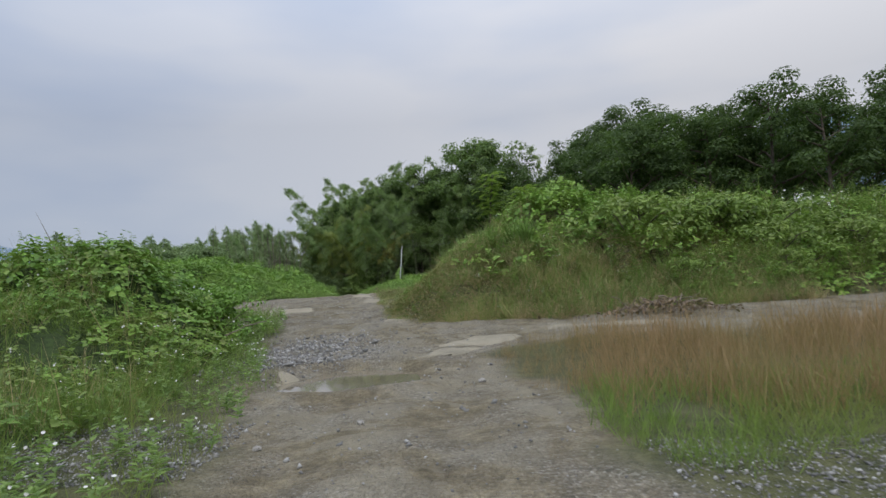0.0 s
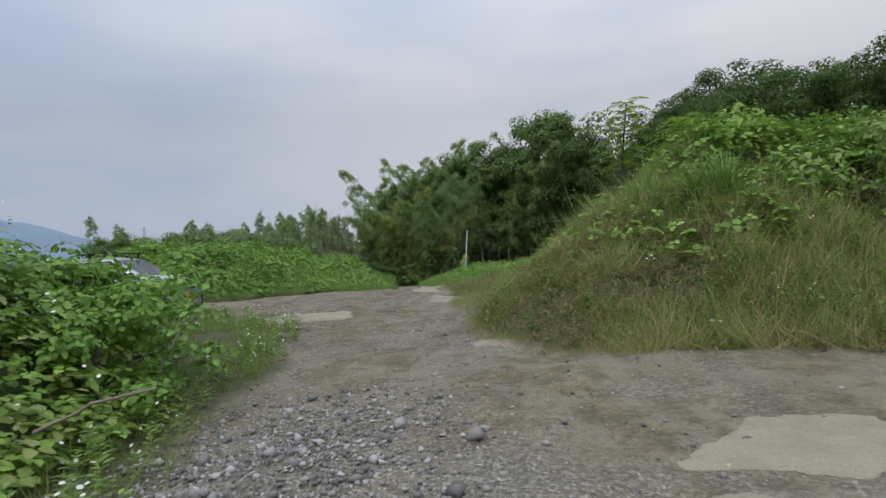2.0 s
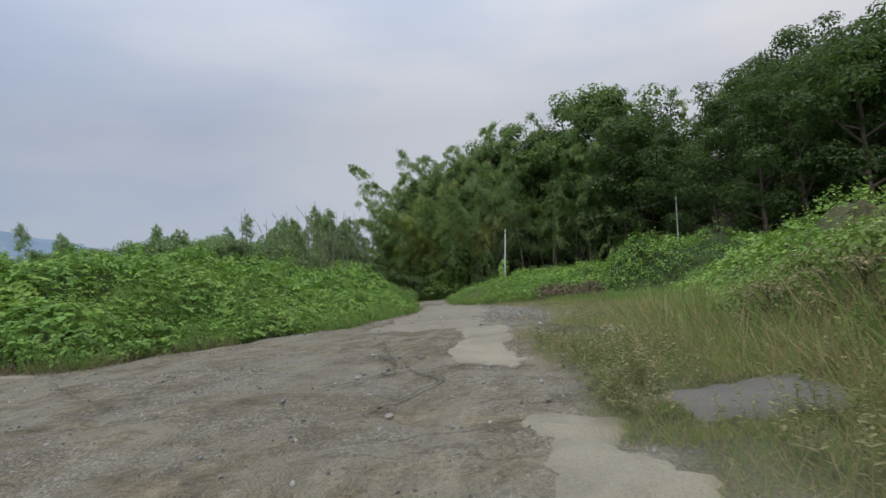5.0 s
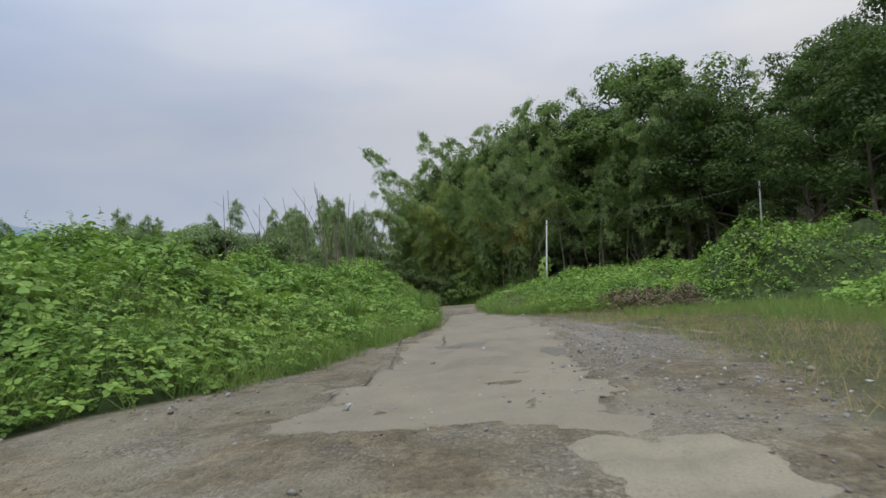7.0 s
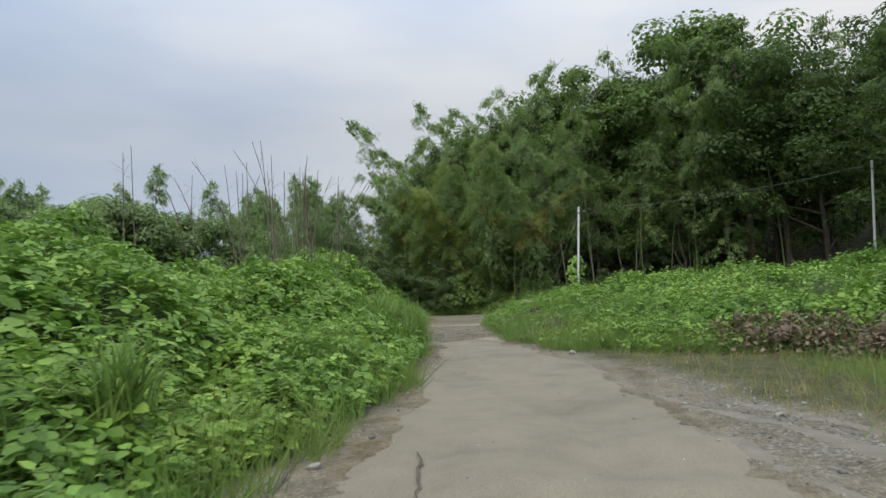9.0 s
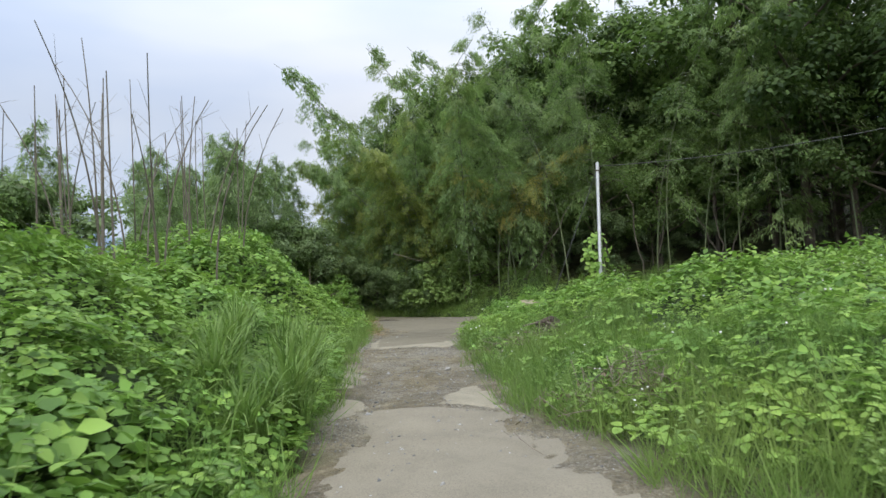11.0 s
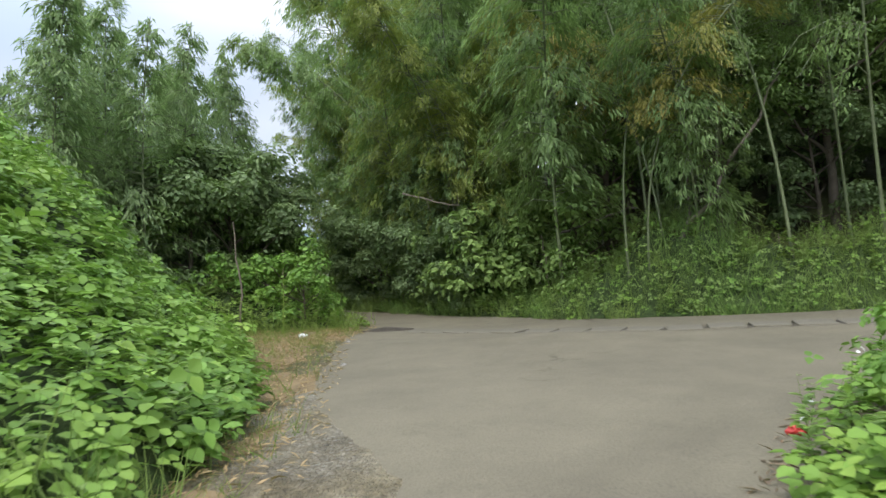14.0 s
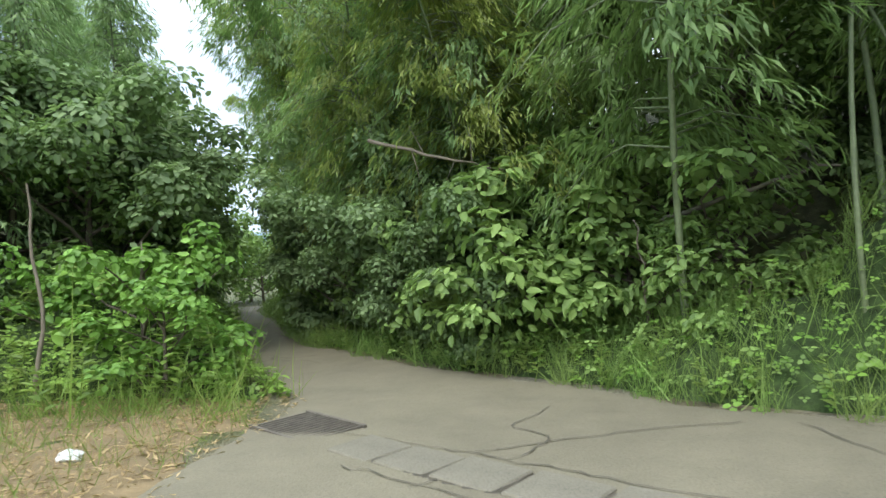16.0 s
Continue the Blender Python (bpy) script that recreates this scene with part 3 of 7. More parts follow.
gravel = np.clip(1.3 * np.exp(-(((ggx + 3) / 1.3) ** 2 + ((ggy - 12.6) / 2.0) ** 2)) + fade(ggx, -5.5, -4) * fade(ggy, 36, 40) * fade(-ggy, -56, -50)
                 + 0.9 * np.exp(-(((ggx - 2.6) / 1.6) ** 2 + ((ggy - 5.0) / 0.6) ** 2)) + 0.9 * np.exp(-(((ggx + 3.6) / 1.2) ** 2 + ((ggy - 6.4) / 0.5) ** 2)) + 0.7 * wobble(ggx, ggy, 2.5, 3), 0, 1)
broken = 0.75 * fade(-np.abs(ggy - 24), -9.5, -6) + 0.15 * fade(-np.abs(ggy - 10), -8, -4)
me.attributes.new("broken", "FLOAT", "POINT").data.foreach_set("value", broken.ravel().astype(np.float32))
me.attributes.new("gravel", "FLOAT", "POINT").data.foreach_set("value", gravel.ravel().astype(np.float32))

# ---- paved road and old slabs, thin sheets over the ground that taper into it at their borders ----
def slab(name, poly, mat, proud, step, rag, label, category, kind="structure"):
    p = np.asarray(poly, dtype=float)
    xs, ys = np.arange(p[:, 0].min() - 0.3, p[:, 0].max() + 0.3 + step, step), np.arange(p[:, 1].min() - 0.3, p[:, 1].max() + 0.3 + step, step)
    gx, gy = np.meshgrid(xs, ys)
    d = inside_distance(gx, gy, poly) + rag * (1.6 * wobble(gx, gy + 7, 0.7, 3) + 0.7 * wobble(gx, gy, 0.16, 2))
    v, f, gx, gy = sheet(xs, ys, lambda x, y: land(x, y) + proud * fade(d, -0.6 * step, 1.4 * step) - 0.03 * fade(-d, 0.0, 2.0 * step) - 0.004)
    keep = (d > -1.6 * step).ravel()
    return tagged(mesh(name, v, f[keep[f].all(1)], mat, None, True), label, category, "", kind)


M_PAVED = paving("worn_pale_asphalt", (0.180, 0.158, 0.108), 0.78)
slab("road", PAVED, M_PAVED, 0.025, 0.15, 0.12, "worn pale asphalt lane with cracks", "road")

# ---- thickets: vine-covered banks ----
def ragged(x, y, box):
    """False beyond an uneven line along the side of the box that lies away from the track."""
    outer = box[0] if abs(box[0] + 6) > abs(box[1] + 6) else box[1]
    return np.abs(x - outer) > 1.6 + 5 * wobble(x, y, 6.0, 3)


def surface_points(poly, width, heights, count, box, seed, thin=None):
    """Random places on the outside of a thicket, with their normals."""
    r = np.random.default_rng(seed)
    x, y = r.uniform(box[0], box[1], count), r.uniform(box[2], box[3], count)
    off = -inside_distance(x, y, TRACK)
    keep = (inside_distance(x, y, poly) > 0.02) & (r.random(count) < np.clip(np.exp(-(off - 3.5) / 3.0), 0.16, 1))
    keep &= ragged(x, y, box)
    if thin is not None:
        keep &= r.random(count) < thin(x, y)
    x, y = x[keep], y[keep]

    def top(a, b):
        return land(a, b) + thicket_height(a, b, poly, width, heights)
    z, e = top(x, y), 0.12
    n = np.stack([-(top(x + e, y) - z) / e, -(top(x, y + e) - z) / e, np.ones_like(x)], 1)
    steep = np.linalg.norm(n, axis=1)
    return np.stack([x, y, z], 1), n, steep, r


def thicket(label, poly, width, heights, box, leaves, size, mats, seed, step=0.22, category="vine thicket", thin=None, soil=None):
    """A bank of growth: a body, by default coloured as the shade between leaves, under a coat of three-part leaves."""
    ob = thing("kudzu_thicket", label, category)
    xs, ys = np.arange(box[0], box[1], step), np.arange(box[2], box[3], step)
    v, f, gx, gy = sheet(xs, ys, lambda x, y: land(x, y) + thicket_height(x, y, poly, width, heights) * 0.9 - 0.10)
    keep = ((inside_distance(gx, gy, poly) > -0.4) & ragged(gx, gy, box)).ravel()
    tagged(mesh("understory", v, f[keep[f].all(1)], soil or M_GAP_SHADE, ob, True), kind="stuff")
    p, n, steep, r = surface_points(poly, width, heights, leaves, box, seed, thin)
    # steep flanks get their share of leaves
    extra = r.random(len(p)) < np.clip((steep - 1) * 0.7, 0, 1)
    p = np.concatenate([p, p[extra] + r.normal(0, 0.08, (extra.sum(), 3))])
    n = np.concatenate([n, n[extra]])
    n = unit(n)
    lift = np.abs(r.normal(0, 1, len(p))) * 0.12
    p = p + n * lift[:, None] + r.normal(0, 0.04, p.shape)
    tilt = unit(n * 0.7 + np.array([0, 0, 0.8]) + r.normal(0, 0.36, p.shape))
    head = r.normal(0, 1.2, p.shape) + np.array([0, 0, -0.5]) + n * np.array([1, 1, 0]) * 0.5
    s = size * r.lognormal(0, 0.25, len(p)) * (1 + 0.6 * wobble(p[:, 0] + 13, p[:, 1], 1.6, 2))
    far = -inside_distance(p[:, 0], p[:, 1], TRACK) > 3.8
    pick = r.random(len(p)) + 0.5 * wobble(p[:, 0], p[:, 1], 3.0, 2)
    for k, mat in enumerate(mats):
        sel = (pick < 0.62) if k == 0 else (pick >= 0.62)
        m = sel & ~far
        lv, lf = stamp(TREFOIL, TREFOIL_Q, p[m], tilt[m], head[m], s[m])
        tagged(mesh("leaves", lv, lf, mat, ob), kind="stuff")
        m = sel & far
        m2 = np.repeat(np.nonzero(m)[0], 3)
        if len(m2):
            lv, lf = stamp(KITE, KITE_Q, p[m2] + r.normal(0, 0.07, (len(m2), 3)), tilt[m2] + r.normal(0, 0.2, (len(m2), 3)), r.normal(0, 1, (len(m2), 3)), 0.95 * s[m2])
            tagged(mesh("far_leaves", lv, lf, mat, ob), kind="stuff")
    return ob


t_sw = thicket("bank overgrown with green vines and white-flowered weeds", THICKET_SOUTH_WEST, 2.2, H_SOUTH_WEST, (-24, -3, 0, 22), 46000, 0.15, (M_KUDZU, M_WEED), 21,
                thin=lambda x, y: 0.12 + 0.88 * fade(y + 1.2 * wobble(x, y, 1.5, 2), 9.5, 12.0))
t_w = thicket("long bank smothered in bright green kudzu vine", THICKET_WEST, 3.4, H_WEST, (-34, -8.5, 31, 86), 175000, 0.155, (M_KUDZU, M_KUDZU_PALE), 22)
thicket("tall mound covered with kudzu, grasses and weeds", THICKET_EAST, 4.2, H_EAST, (-3.5, 20, 15.5, 50), 95000, 0.15, (M_KUDZU_PALE, M_KUDZU), 23, soil=plain("matted_dead_growth", (0.155, 0.155, 0.068), 0.95, 0, 7.0, 0.6, 0.06),
              thin=lambda x, y: np.maximum(fade(y, 28.5, 32), 0.4 * fade(x, 5, 8)) + (1 - 0.7 * fade(x, 5.5, 8.0)) * fade(thicket_height(x, y, THICKET_EAST, 4.2, H_EAST) + 0.8 * wobble(x, y, 1.6, 2) - 0.25 * fade(x, 6, 9), 1.0, 1.9))
t_ne = thicket("low bank of bright kudzu beside the track", THICKET_NORTH_EAST, 2.8, H_NORTH_EAST, (-9.9, 18, 50, 71.5), 80000, 0.14, (M_KUDZU, M_KUDZU_PALE), 24,
               thin=lambda x, y: (1 - 0.75 * (1 - fade(inside_distance(x, y, THICKET_NORTH_EAST), 0.3, 1.4)) * fade(-y, -66, -64)) * (1 - 0.85 * np.exp(-(((x + 6.6) / 1.3) ** 2 + ((y - 56.6) / 1.0) ** 2))) * (1 - 0.85 * np.exp(-(((x + 7.3) / 1.5) ** 2 + ((y - 61.2) / 2.6) ** 2))) * (1 - 0.6 * fade(-x, 4.0, 5.5) * fade(-y, -64.5, -62.5)))


VERGE_NORTH = [(-27, 101), (-19.9, 89.1), (-17.4, 85.2), (-14.5, 82.5), (-12.2, 80.7), (-10.6, 79.4), (-9.3, 78.7), (-7.7, 78.3), (-6, 78.0), (14, 77.5), (14, 80.4), (-6, 80.8), (-9, 81.5), (-12, 83.2), (-16, 87), (-24, 101)]
H_VERGE = [(-22, 93, 0.5), (-16, 84.5, 0.6), (-12, 81.5, 0.8), (-9.6, 80.4, 1.1), (-8.4, 80.2, 1.7), (-6.8, 80, 2.0), (-3, 79.6, 1.8), (6, 79, 1.4)]
thicket("lush green weeds along the foot of the wood", VERGE_NORTH, 1.5, H_VERGE, (-25, 12, 77, 99), 70000, 0.085, (M_SHRUB, M_KUDZU), 25, category="weeds")
VERGE_LANE = [(-15.1, 79.7), (-15.9, 80.6), (-18.4, 84.0), (-25.6, 96.2), (-29, 99), (-31, 97), (-28, 86), (-26, 80.5), (-21.5, 79.6), (-17.2, 79.7)]
thicket("bushy green growth beside the bend of the lane", VERGE_LANE, 1.6, [(-16.6, 80.4, 0.9), (-19.5, 82, 1.5), (-21, 81.2, 1.8), (-24, 82, 2.2), (-21, 86.5, 1.3), (-28, 97, 1.4)], (-31, -15, 77, 99), 34000, 0.13, (M_KUDZU_PALE, M_WEED), 26, category="weeds")


# ---- trees ----
def bamboo(label, height, mat, seed, leaf=0.30, arch=0.25, nodes=32, sprays=8, low=0.2, young=False, bunch=6):
    r = np.random.default_rng(seed)
    ob = thing("bamboo", label, "bamboo", group="bamboo grove")
    lean = r.uniform(0, 2 * math.pi)
    t = np.linspace(0, 1, 14)
    bend = arch * height * t ** 2.6
    spine = np.stack([np.cos(lean) * bend, np.sin(lean) * bend, height * (t - 0.30 * arch * t ** 3)], 1)
    v, f = tube(spine, 0.034 * (1 - 0.9 * t) + 0.006, 6)
    mesh("culm", v, f, M_CULM, ob, True)
    bp, bh, bn = [], [], []
    twigs = []
    plumes = max(10, nodes // 3)
    for g in range(plumes):
        ug, ag = low + (1 - low) * (g + 0.3 + 0.5 * r.random()) / plumes, 2.4 * g + r.uniform(-0.5, 0.5)
        swell = r.uniform(0.75, 1.2)
        for k in range(2 * nodes // plumes):
            u = min(1.0, ug + r.normal(0, 0.022))
            at = np.array([np.interp(u, t, spine[:, i]) for i in range(3)])
            a = ag + r.normal(0, 0.55)
            reach = 1.55 * math.sin(math.pi * (0.24 + 0.66 * u)) * swell * r.uniform(0.8, 1.1) * height / 13 + 0.2
            rise, fall = 0.55, 0.95
            if young:
                u = low + (1 - low) * (math.floor((ug - low) / (1 - low) * 26) + k / (2 * nodes / plumes) * 3) / 28
                at = np.array([np.interp(u, t, spine[:, i]) for i in range(3)])
                a, rise, fall = r.uniform(0, 2 * math.pi), 0.45, 0.6
                reach = (1.65 * (1 - u) ** 0.8 + 0.14) * r.uniform(0.7, 1.1)
            out = np.array([math.cos(a), math.sin(a), 0])
            q = np.linspace(0, 1, 4)
            br = at + out * reach * q[:, None] + np.array([0, 0, 1]) * (reach * (rise * q - fall * q ** 2))[:, None]
            twigs.append(tube(br, 0.012 * (1 - 0.8 * q) + 0.002, 3))
            for j in range(sprays):
                w = 0.3 + 0.7 * (j + r.random()) / sprays
                c = at + out * reach * w + np.array([0, 0, reach * (rise * w - fall * w * w)]) + r.normal(0, 0.05 if young else 0.10, 3)
                m = bunch
                bp.append(c + r.normal(0, 0.06, (m, 3)))
                bh.append(out * 0.6 + r.normal(0, 0.4, (m, 3)) + np.array([0, 0, -1.1]))
                bn.append(r.normal(0, 0.33, (m, 3)) + np.array([0, 0, 0.75]) + out * 0.75)
    v, f = joined(twigs)
    tagged(mesh("twig_work", v, f, M_CULM, ob), kind="stuff")
    bp, bh, bn = np.concatenate(bp), np.concatenate(bh), np.concatenate(bn)
    v, f = stamp(BLADE * (1.25, 1, 1), BLADE_Q, bp, bn, bh, leaf * r.uniform(0.7, 1.35, len(bp)))
    tagged(mesh("foliage", v, f, mat, ob), kind="stuff")
    return ob


def broad_tree(label, height, spread, mat, seed, leaf=0.21, count=4600, low=0.22, category="tree", shape=None):
    r = np.random.default_rng(seed)
    ob = thing("tree", label, category, group="wood on the hillside")
    t = np.linspace(0, 1, 9)
    sway = np.cumsum(r.normal(0, 0.03 * height / 9, (9, 2)), 0)
    trunk = np.stack([sway[:, 0], sway[:, 1], 0.85 * height * t], 1)
    v, f = tube(trunk, 0.016 * height * (1 - 0.85 * t) + 0.015, 8)
    mesh("trunk", v, f, M_BARK, ob, True)
    limbs, tips = [], []
    for k in range(16):
        u = low + (1 - low) * (k + r.random()) / 16
        at = np.array([np.interp(u, t, trunk[:, i]) for i in range(3)])
        a = k * 2.4 + r.uniform(-0.5, 0.5)
        reach = spread * math.sin(math.pi * (0.22 + 0.72 * (u - low) / (1 - low))) * r.uniform(0.7, 1.15)
        out = np.array([math.cos(a), math.sin(a), r.uniform(0.25, 0.7)])
        q = np.linspace(0, 1, 5)
        br = at + out * reach * q[:, None] + r.normal(0, 0.05 * reach, (5, 3)) * q[:, None]
        limbs.append(tube(br, 0.0065 * height * (1 - 0.85 * q) + 0.006, 5))
        tips += [br[3], br[4], br[4] + r.normal(0, 0.16 * reach, 3)]
    tips.append(trunk[-1] + np.array([0, 0, 0.06 * height]))
    v, f = joined(limbs)
    tagged(mesh("branch_work", v, f, M_BARK, ob, True), kind="stuff")
    tips = np.array(tips)
    # each clump is a flattened dome of leaves that face outwards, with a few inside it
    pick = r.integers(0, len(tips), count)
    swell = r.uniform(0.20, 0.36, len(tips))[pick][:, None] * spread
    d = r.normal(0, 1, (count, 3))
    d[:, 2] = np.where(r.random(count) < 0.7, np.abs(d[:, 2]), d[:, 2])
    d = unit(d)
    c = tips[pick]
    n = unit(d * 0.9 + np.array([0, 0, 0.55]) + r.normal(0, 0.3, (count, 3)))
    d = d * (r.random((count, 1)) ** 0.28) * np.array([1, 1, 0.62]) * swell
    tv, tq = shape or (KITE, KITE_Q)
    v, f = stamp(tv, tq, c + d, n, r.normal(0, 1, (count, 3)) + np.array([0, 0, -0.5]), leaf * r.uniform(0.7, 1.4, count))
    tagged(mesh("crown", v, f, mat, ob), kind="stuff")
    return ob


def stand(x, y, ob, height, first, scale, r):
    m = Matrix.LocRotScale((x, y, float(land(np.array([x]), np.array([y]))[0]) - 0.1), Euler((r.normal(0, 0.03), r.normal(0, 0.03), r.uniform(0, 6.28))), None)
    if first:
        ob.matrix_basis = m @ Matrix.Scale(scale, 4)
        return ob
    c = copy_thing(ob, m)
    c.scale = (scale, scale, scale * r.uniform(0.95, 1.05))
    return c


CREST_X = np.array([-60, -46, -39, -33, -28, -23, -21, -18, -15, -13, -6.7, -3, 0.3, 3.3, 8, 10.4, 13, 18, 28, 43, 57, 70])
CREST_Z = np.array([12, 12, 12, 11, 11, 13.0, 16.0, 17.6, 18.3, 18.6, 20.0, 20.6, 20.0, 22.3, 22.5, 19.2, 20.5, 22.5, 25, 24, 25, 26])

kinds_b = [(bamboo("tall green bamboo with drooping leafy sprays", 13, M_BAMBOO, 41, leaf=0.2, sprays=9, bunch=7), 12.3), (bamboo("tall arching bamboo with dense foliage", 14, M_BAMBOO, 42, arch=0.34, leaf=0.2, sprays=9, bunch=7), 12.8),
           (bamboo("bamboo with yellowing drooping foliage", 11, M_BAMBOO_OLD, 43, arch=0.45, nodes=48, leaf=0.15, sprays=11, low=0.30, bunch=8), 9.8), (bamboo("dark green bamboo on the wood's edge", 12, M_BROAD, 44, arch=0.22, low=0.35, leaf=0.14, sprays=11, bunch=7), 11.4),
           (bamboo("bamboo hanging over the lane with fine drooping leaves", 10, M_BAMBOO, 47, arch=0.5, nodes=54, leaf=0.17, sprays=11, low=0.22, bunch=8), 8.6),
           (bamboo("tall bamboo with bare lower culms before dark wood", 13, M_BAMBOO, 48, arch=0.3, nodes=30, leaf=0.115, sprays=12, low=0.40, bunch=11), 12.0),
           (bamboo("bamboo with a yellow arching head", 11, M_BAMBOO_GOLD, 49, arch=0.5, nodes=36, leaf=0.14, sprays=12, low=0.5, bunch=8), 9.6)]
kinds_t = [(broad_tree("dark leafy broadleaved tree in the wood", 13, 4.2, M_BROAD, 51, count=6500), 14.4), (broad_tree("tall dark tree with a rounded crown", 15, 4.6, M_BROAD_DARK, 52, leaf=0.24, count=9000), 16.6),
           (broad_tree("bushy tree with mid-green leaves", 10, 3.6, M_BROAD, 53, low=0.15, count=6500), 11.2), (broad_tree("low dark tree with layered leafy boughs", 7, 2.9, M_SHRUB, 56, leaf=0.17, count=5600, low=0.06, shape=(LEAF, LEAF_Q)), 7),
           (broad_tree("dense dark tree with flat layered boughs", 6.4, 2.9, M_LAYERED, 59, leaf=0.17, count=11000, low=0.08, shape=(LEAF * (0.8, 1, 1), LEAF_Q)), 6.6)]
kinds_s = [(broad_tree("broad-leaved shrub at the foot of the wood", 3.0, 1.5, M_SHRUB, 54, leaf=0.13, count=2200, low=0.02, category="shrub", shape=(LEAF, LEAF_Q)), 3.0),
           (broad_tree("shrub with large fresh green leaves", 2.6, 1.4, M_SHRUB, 55, leaf=0.14, count=2300, low=0.02, category="shrub", shape=(LEAF * (0.75, 1, 1.5), LEAF_Q)), 2.6),
           (broad_tree("bushy weed thick with small leaves", 1.9, 1.15, M_WEED, 57, leaf=0.09, count=1900, low=0.02, category="shrub", shape=(LEAF * (0.7, 1, 1), LEAF_Q)), 1.9),
           (broad_tree("bush smothered in bright kudzu leaves", 2.2, 1.3, M_KUDZU, 58, leaf=0.125, count=1800, low=0.02, category="shrub", shape=(LEAF, LEAF_Q)), 2.2)]
used = set()
r_w = np.random.default_rng(5)


def plant(kinds, k, x, y, top):
    ob, h = kinds[k]
    z = float(land(np.array([x]), np.array([y]))[0])
    s = float(np.clip((top - z) / h, 0.45, 1.9))
    stand(x, y, ob, h, ob.name not in used, s, r_w)
    used.add(ob.name)


def spread_out(poly, box, gap, tries, seed):
    """Random places in a polygon, none nearer to another than the gap asks at that place."""
    r = np.random.default_rng(seed)
    got = []
    cand = np.stack([r.uniform(box[0], box[1], tries), r.uniform(box[2], box[3], tries)], 1)
    depth = inside_distance(cand[:, 0], cand[:, 1], poly)
    for (x, y), d in zip(cand, depth):
        if d < 0.9:
            continue
        g = gap(x, y, d)
        if g and all((x - a) ** 2 + (y - b) ** 2 > g * g for a, b in got):
            got.append((x, y))
    return got


def grove_gap(x, y, d):
    if d > 11.5 or (x > 26 and d > 7):
        return 0
    g = (1.35 if x < -11 else 1.6) if d < 4.5 else (1.75 if x < -2 and d < 9 else 2.05)
    return g * (1.0 if x < 9 else 1.55)


for x, y in spread_out(WOOD_FLOOR, (-25, 50, 78, 101), grove_gap, 6000, 61):
    d = float(inside_distance(np.array([x]), np.array([y]), WOOD_FLOOR)[0])
    crest = float(np.interp(x, CREST_X, CREST_Z))
    top = crest * (0.70 + 0.33 * float(fade(d, 1, 8))) * r_w.uniform(0.86, 0.99)
    if r_w.random() < (1.0 if (x < 4 and d < 8) else 0.5 if x < 5 else 0.12):
        if d < 4.2 and x < -5:
            k = (2 if r_w.random() < 0.6 else 4) if x < -12.6 else 4 if x < -10.4 else int(r_w.choice([5, 5, 3, 4]))
        elif d < 5 and x < 4:
            k = int(r_w.choice([2, 3, 5, 5, 5])) if d > 2.5 else int(r_w.choice([3, 5]))
        else:
            k = 2 if r_w.random() < 0.06 else int(r_w.choice([0, 1, 3]))
        plant(kinds_b, k, x, y, top * (0.8 if k in (2, 4) else 0.94))
    else:
        plant(kinds_t, int(r_w.choice([0, 1, 2, 2] if x < 6 else [1])), x, y, top * (1.08 if x > 4 else 1.0))
# dense dark trees added behind the culms to stand for the dark void there
for k in range(22):
    x, d = -9.0 + 0.95 * k, 5.0 + 2.6 * (k % 3) + r_w.uniform(-0.4, 0.4)
    y = float(np.interp(x, [-12.2, -9.3, -6, 10, 60], [80.8, 78.8, 78.1, 77.6, 77.5])) + d
    plant(kinds_t, (0, 2, 1)[k % 3], x, y, float(land(np.array([x]), np.array([y]))[0]) + r_w.uniform(7.5, 9.0))
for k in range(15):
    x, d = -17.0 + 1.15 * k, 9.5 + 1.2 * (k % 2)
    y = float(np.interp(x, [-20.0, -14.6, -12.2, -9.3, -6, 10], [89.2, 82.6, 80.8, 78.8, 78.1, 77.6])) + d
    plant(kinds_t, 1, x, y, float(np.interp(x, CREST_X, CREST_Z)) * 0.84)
# low growth along the wood's foot
for k in range(36):
    x = r_w.uniform(-22, 4) if k < 30 else r_w.uniform(4, 20)
    ys = np.linspace(77, 100, 116)
    y = float(ys[np.argmax(inside_distance(np.full(116, x), ys, WOOD_FLOOR) > 1.5)]) + r_w.uniform(0.1, 1.5)
    top = r_w.uniform(2.2, 3.6) if x < -9 else r_w.uniform(0.8, 1.7)
    plant(kinds_s, int(r_w.random() < (0.35 if x < -9 else 0.7)), x, y, top + float(land(np.array([x]), np.array([y]))[0]))
for x, y, top in ((-5.3, 14.7, 1.62), (-6.0, 15.6, 1.7), (-6.7, 15.7, 2.0), (-7.2, 15.9, 2.0), (-5.0, 13.8, 1.35), (-8.0, 69.2, 1.15), (-7.6, 70.1, 1.2), (-8.35, 68.3, 1.15), (-7.2, 69.0, 1.3)):
    plant(kinds_s, 3, x, y, top)
for x, y, top in ((-17.0, 79.9, 1.3), (-18.0, 80.7, 1.9), (-19.2, 81.0, 1.6)):
    plant(kinds_s, 3, x, y, top)
for x, y, top in ((-30, 101, 3.2), (-27.5, 102.5, 2.8), (-32.5, 99.5, 3.4), (-29, 104, 3.6)):
    plant(kinds_s, 1, x, y, top)
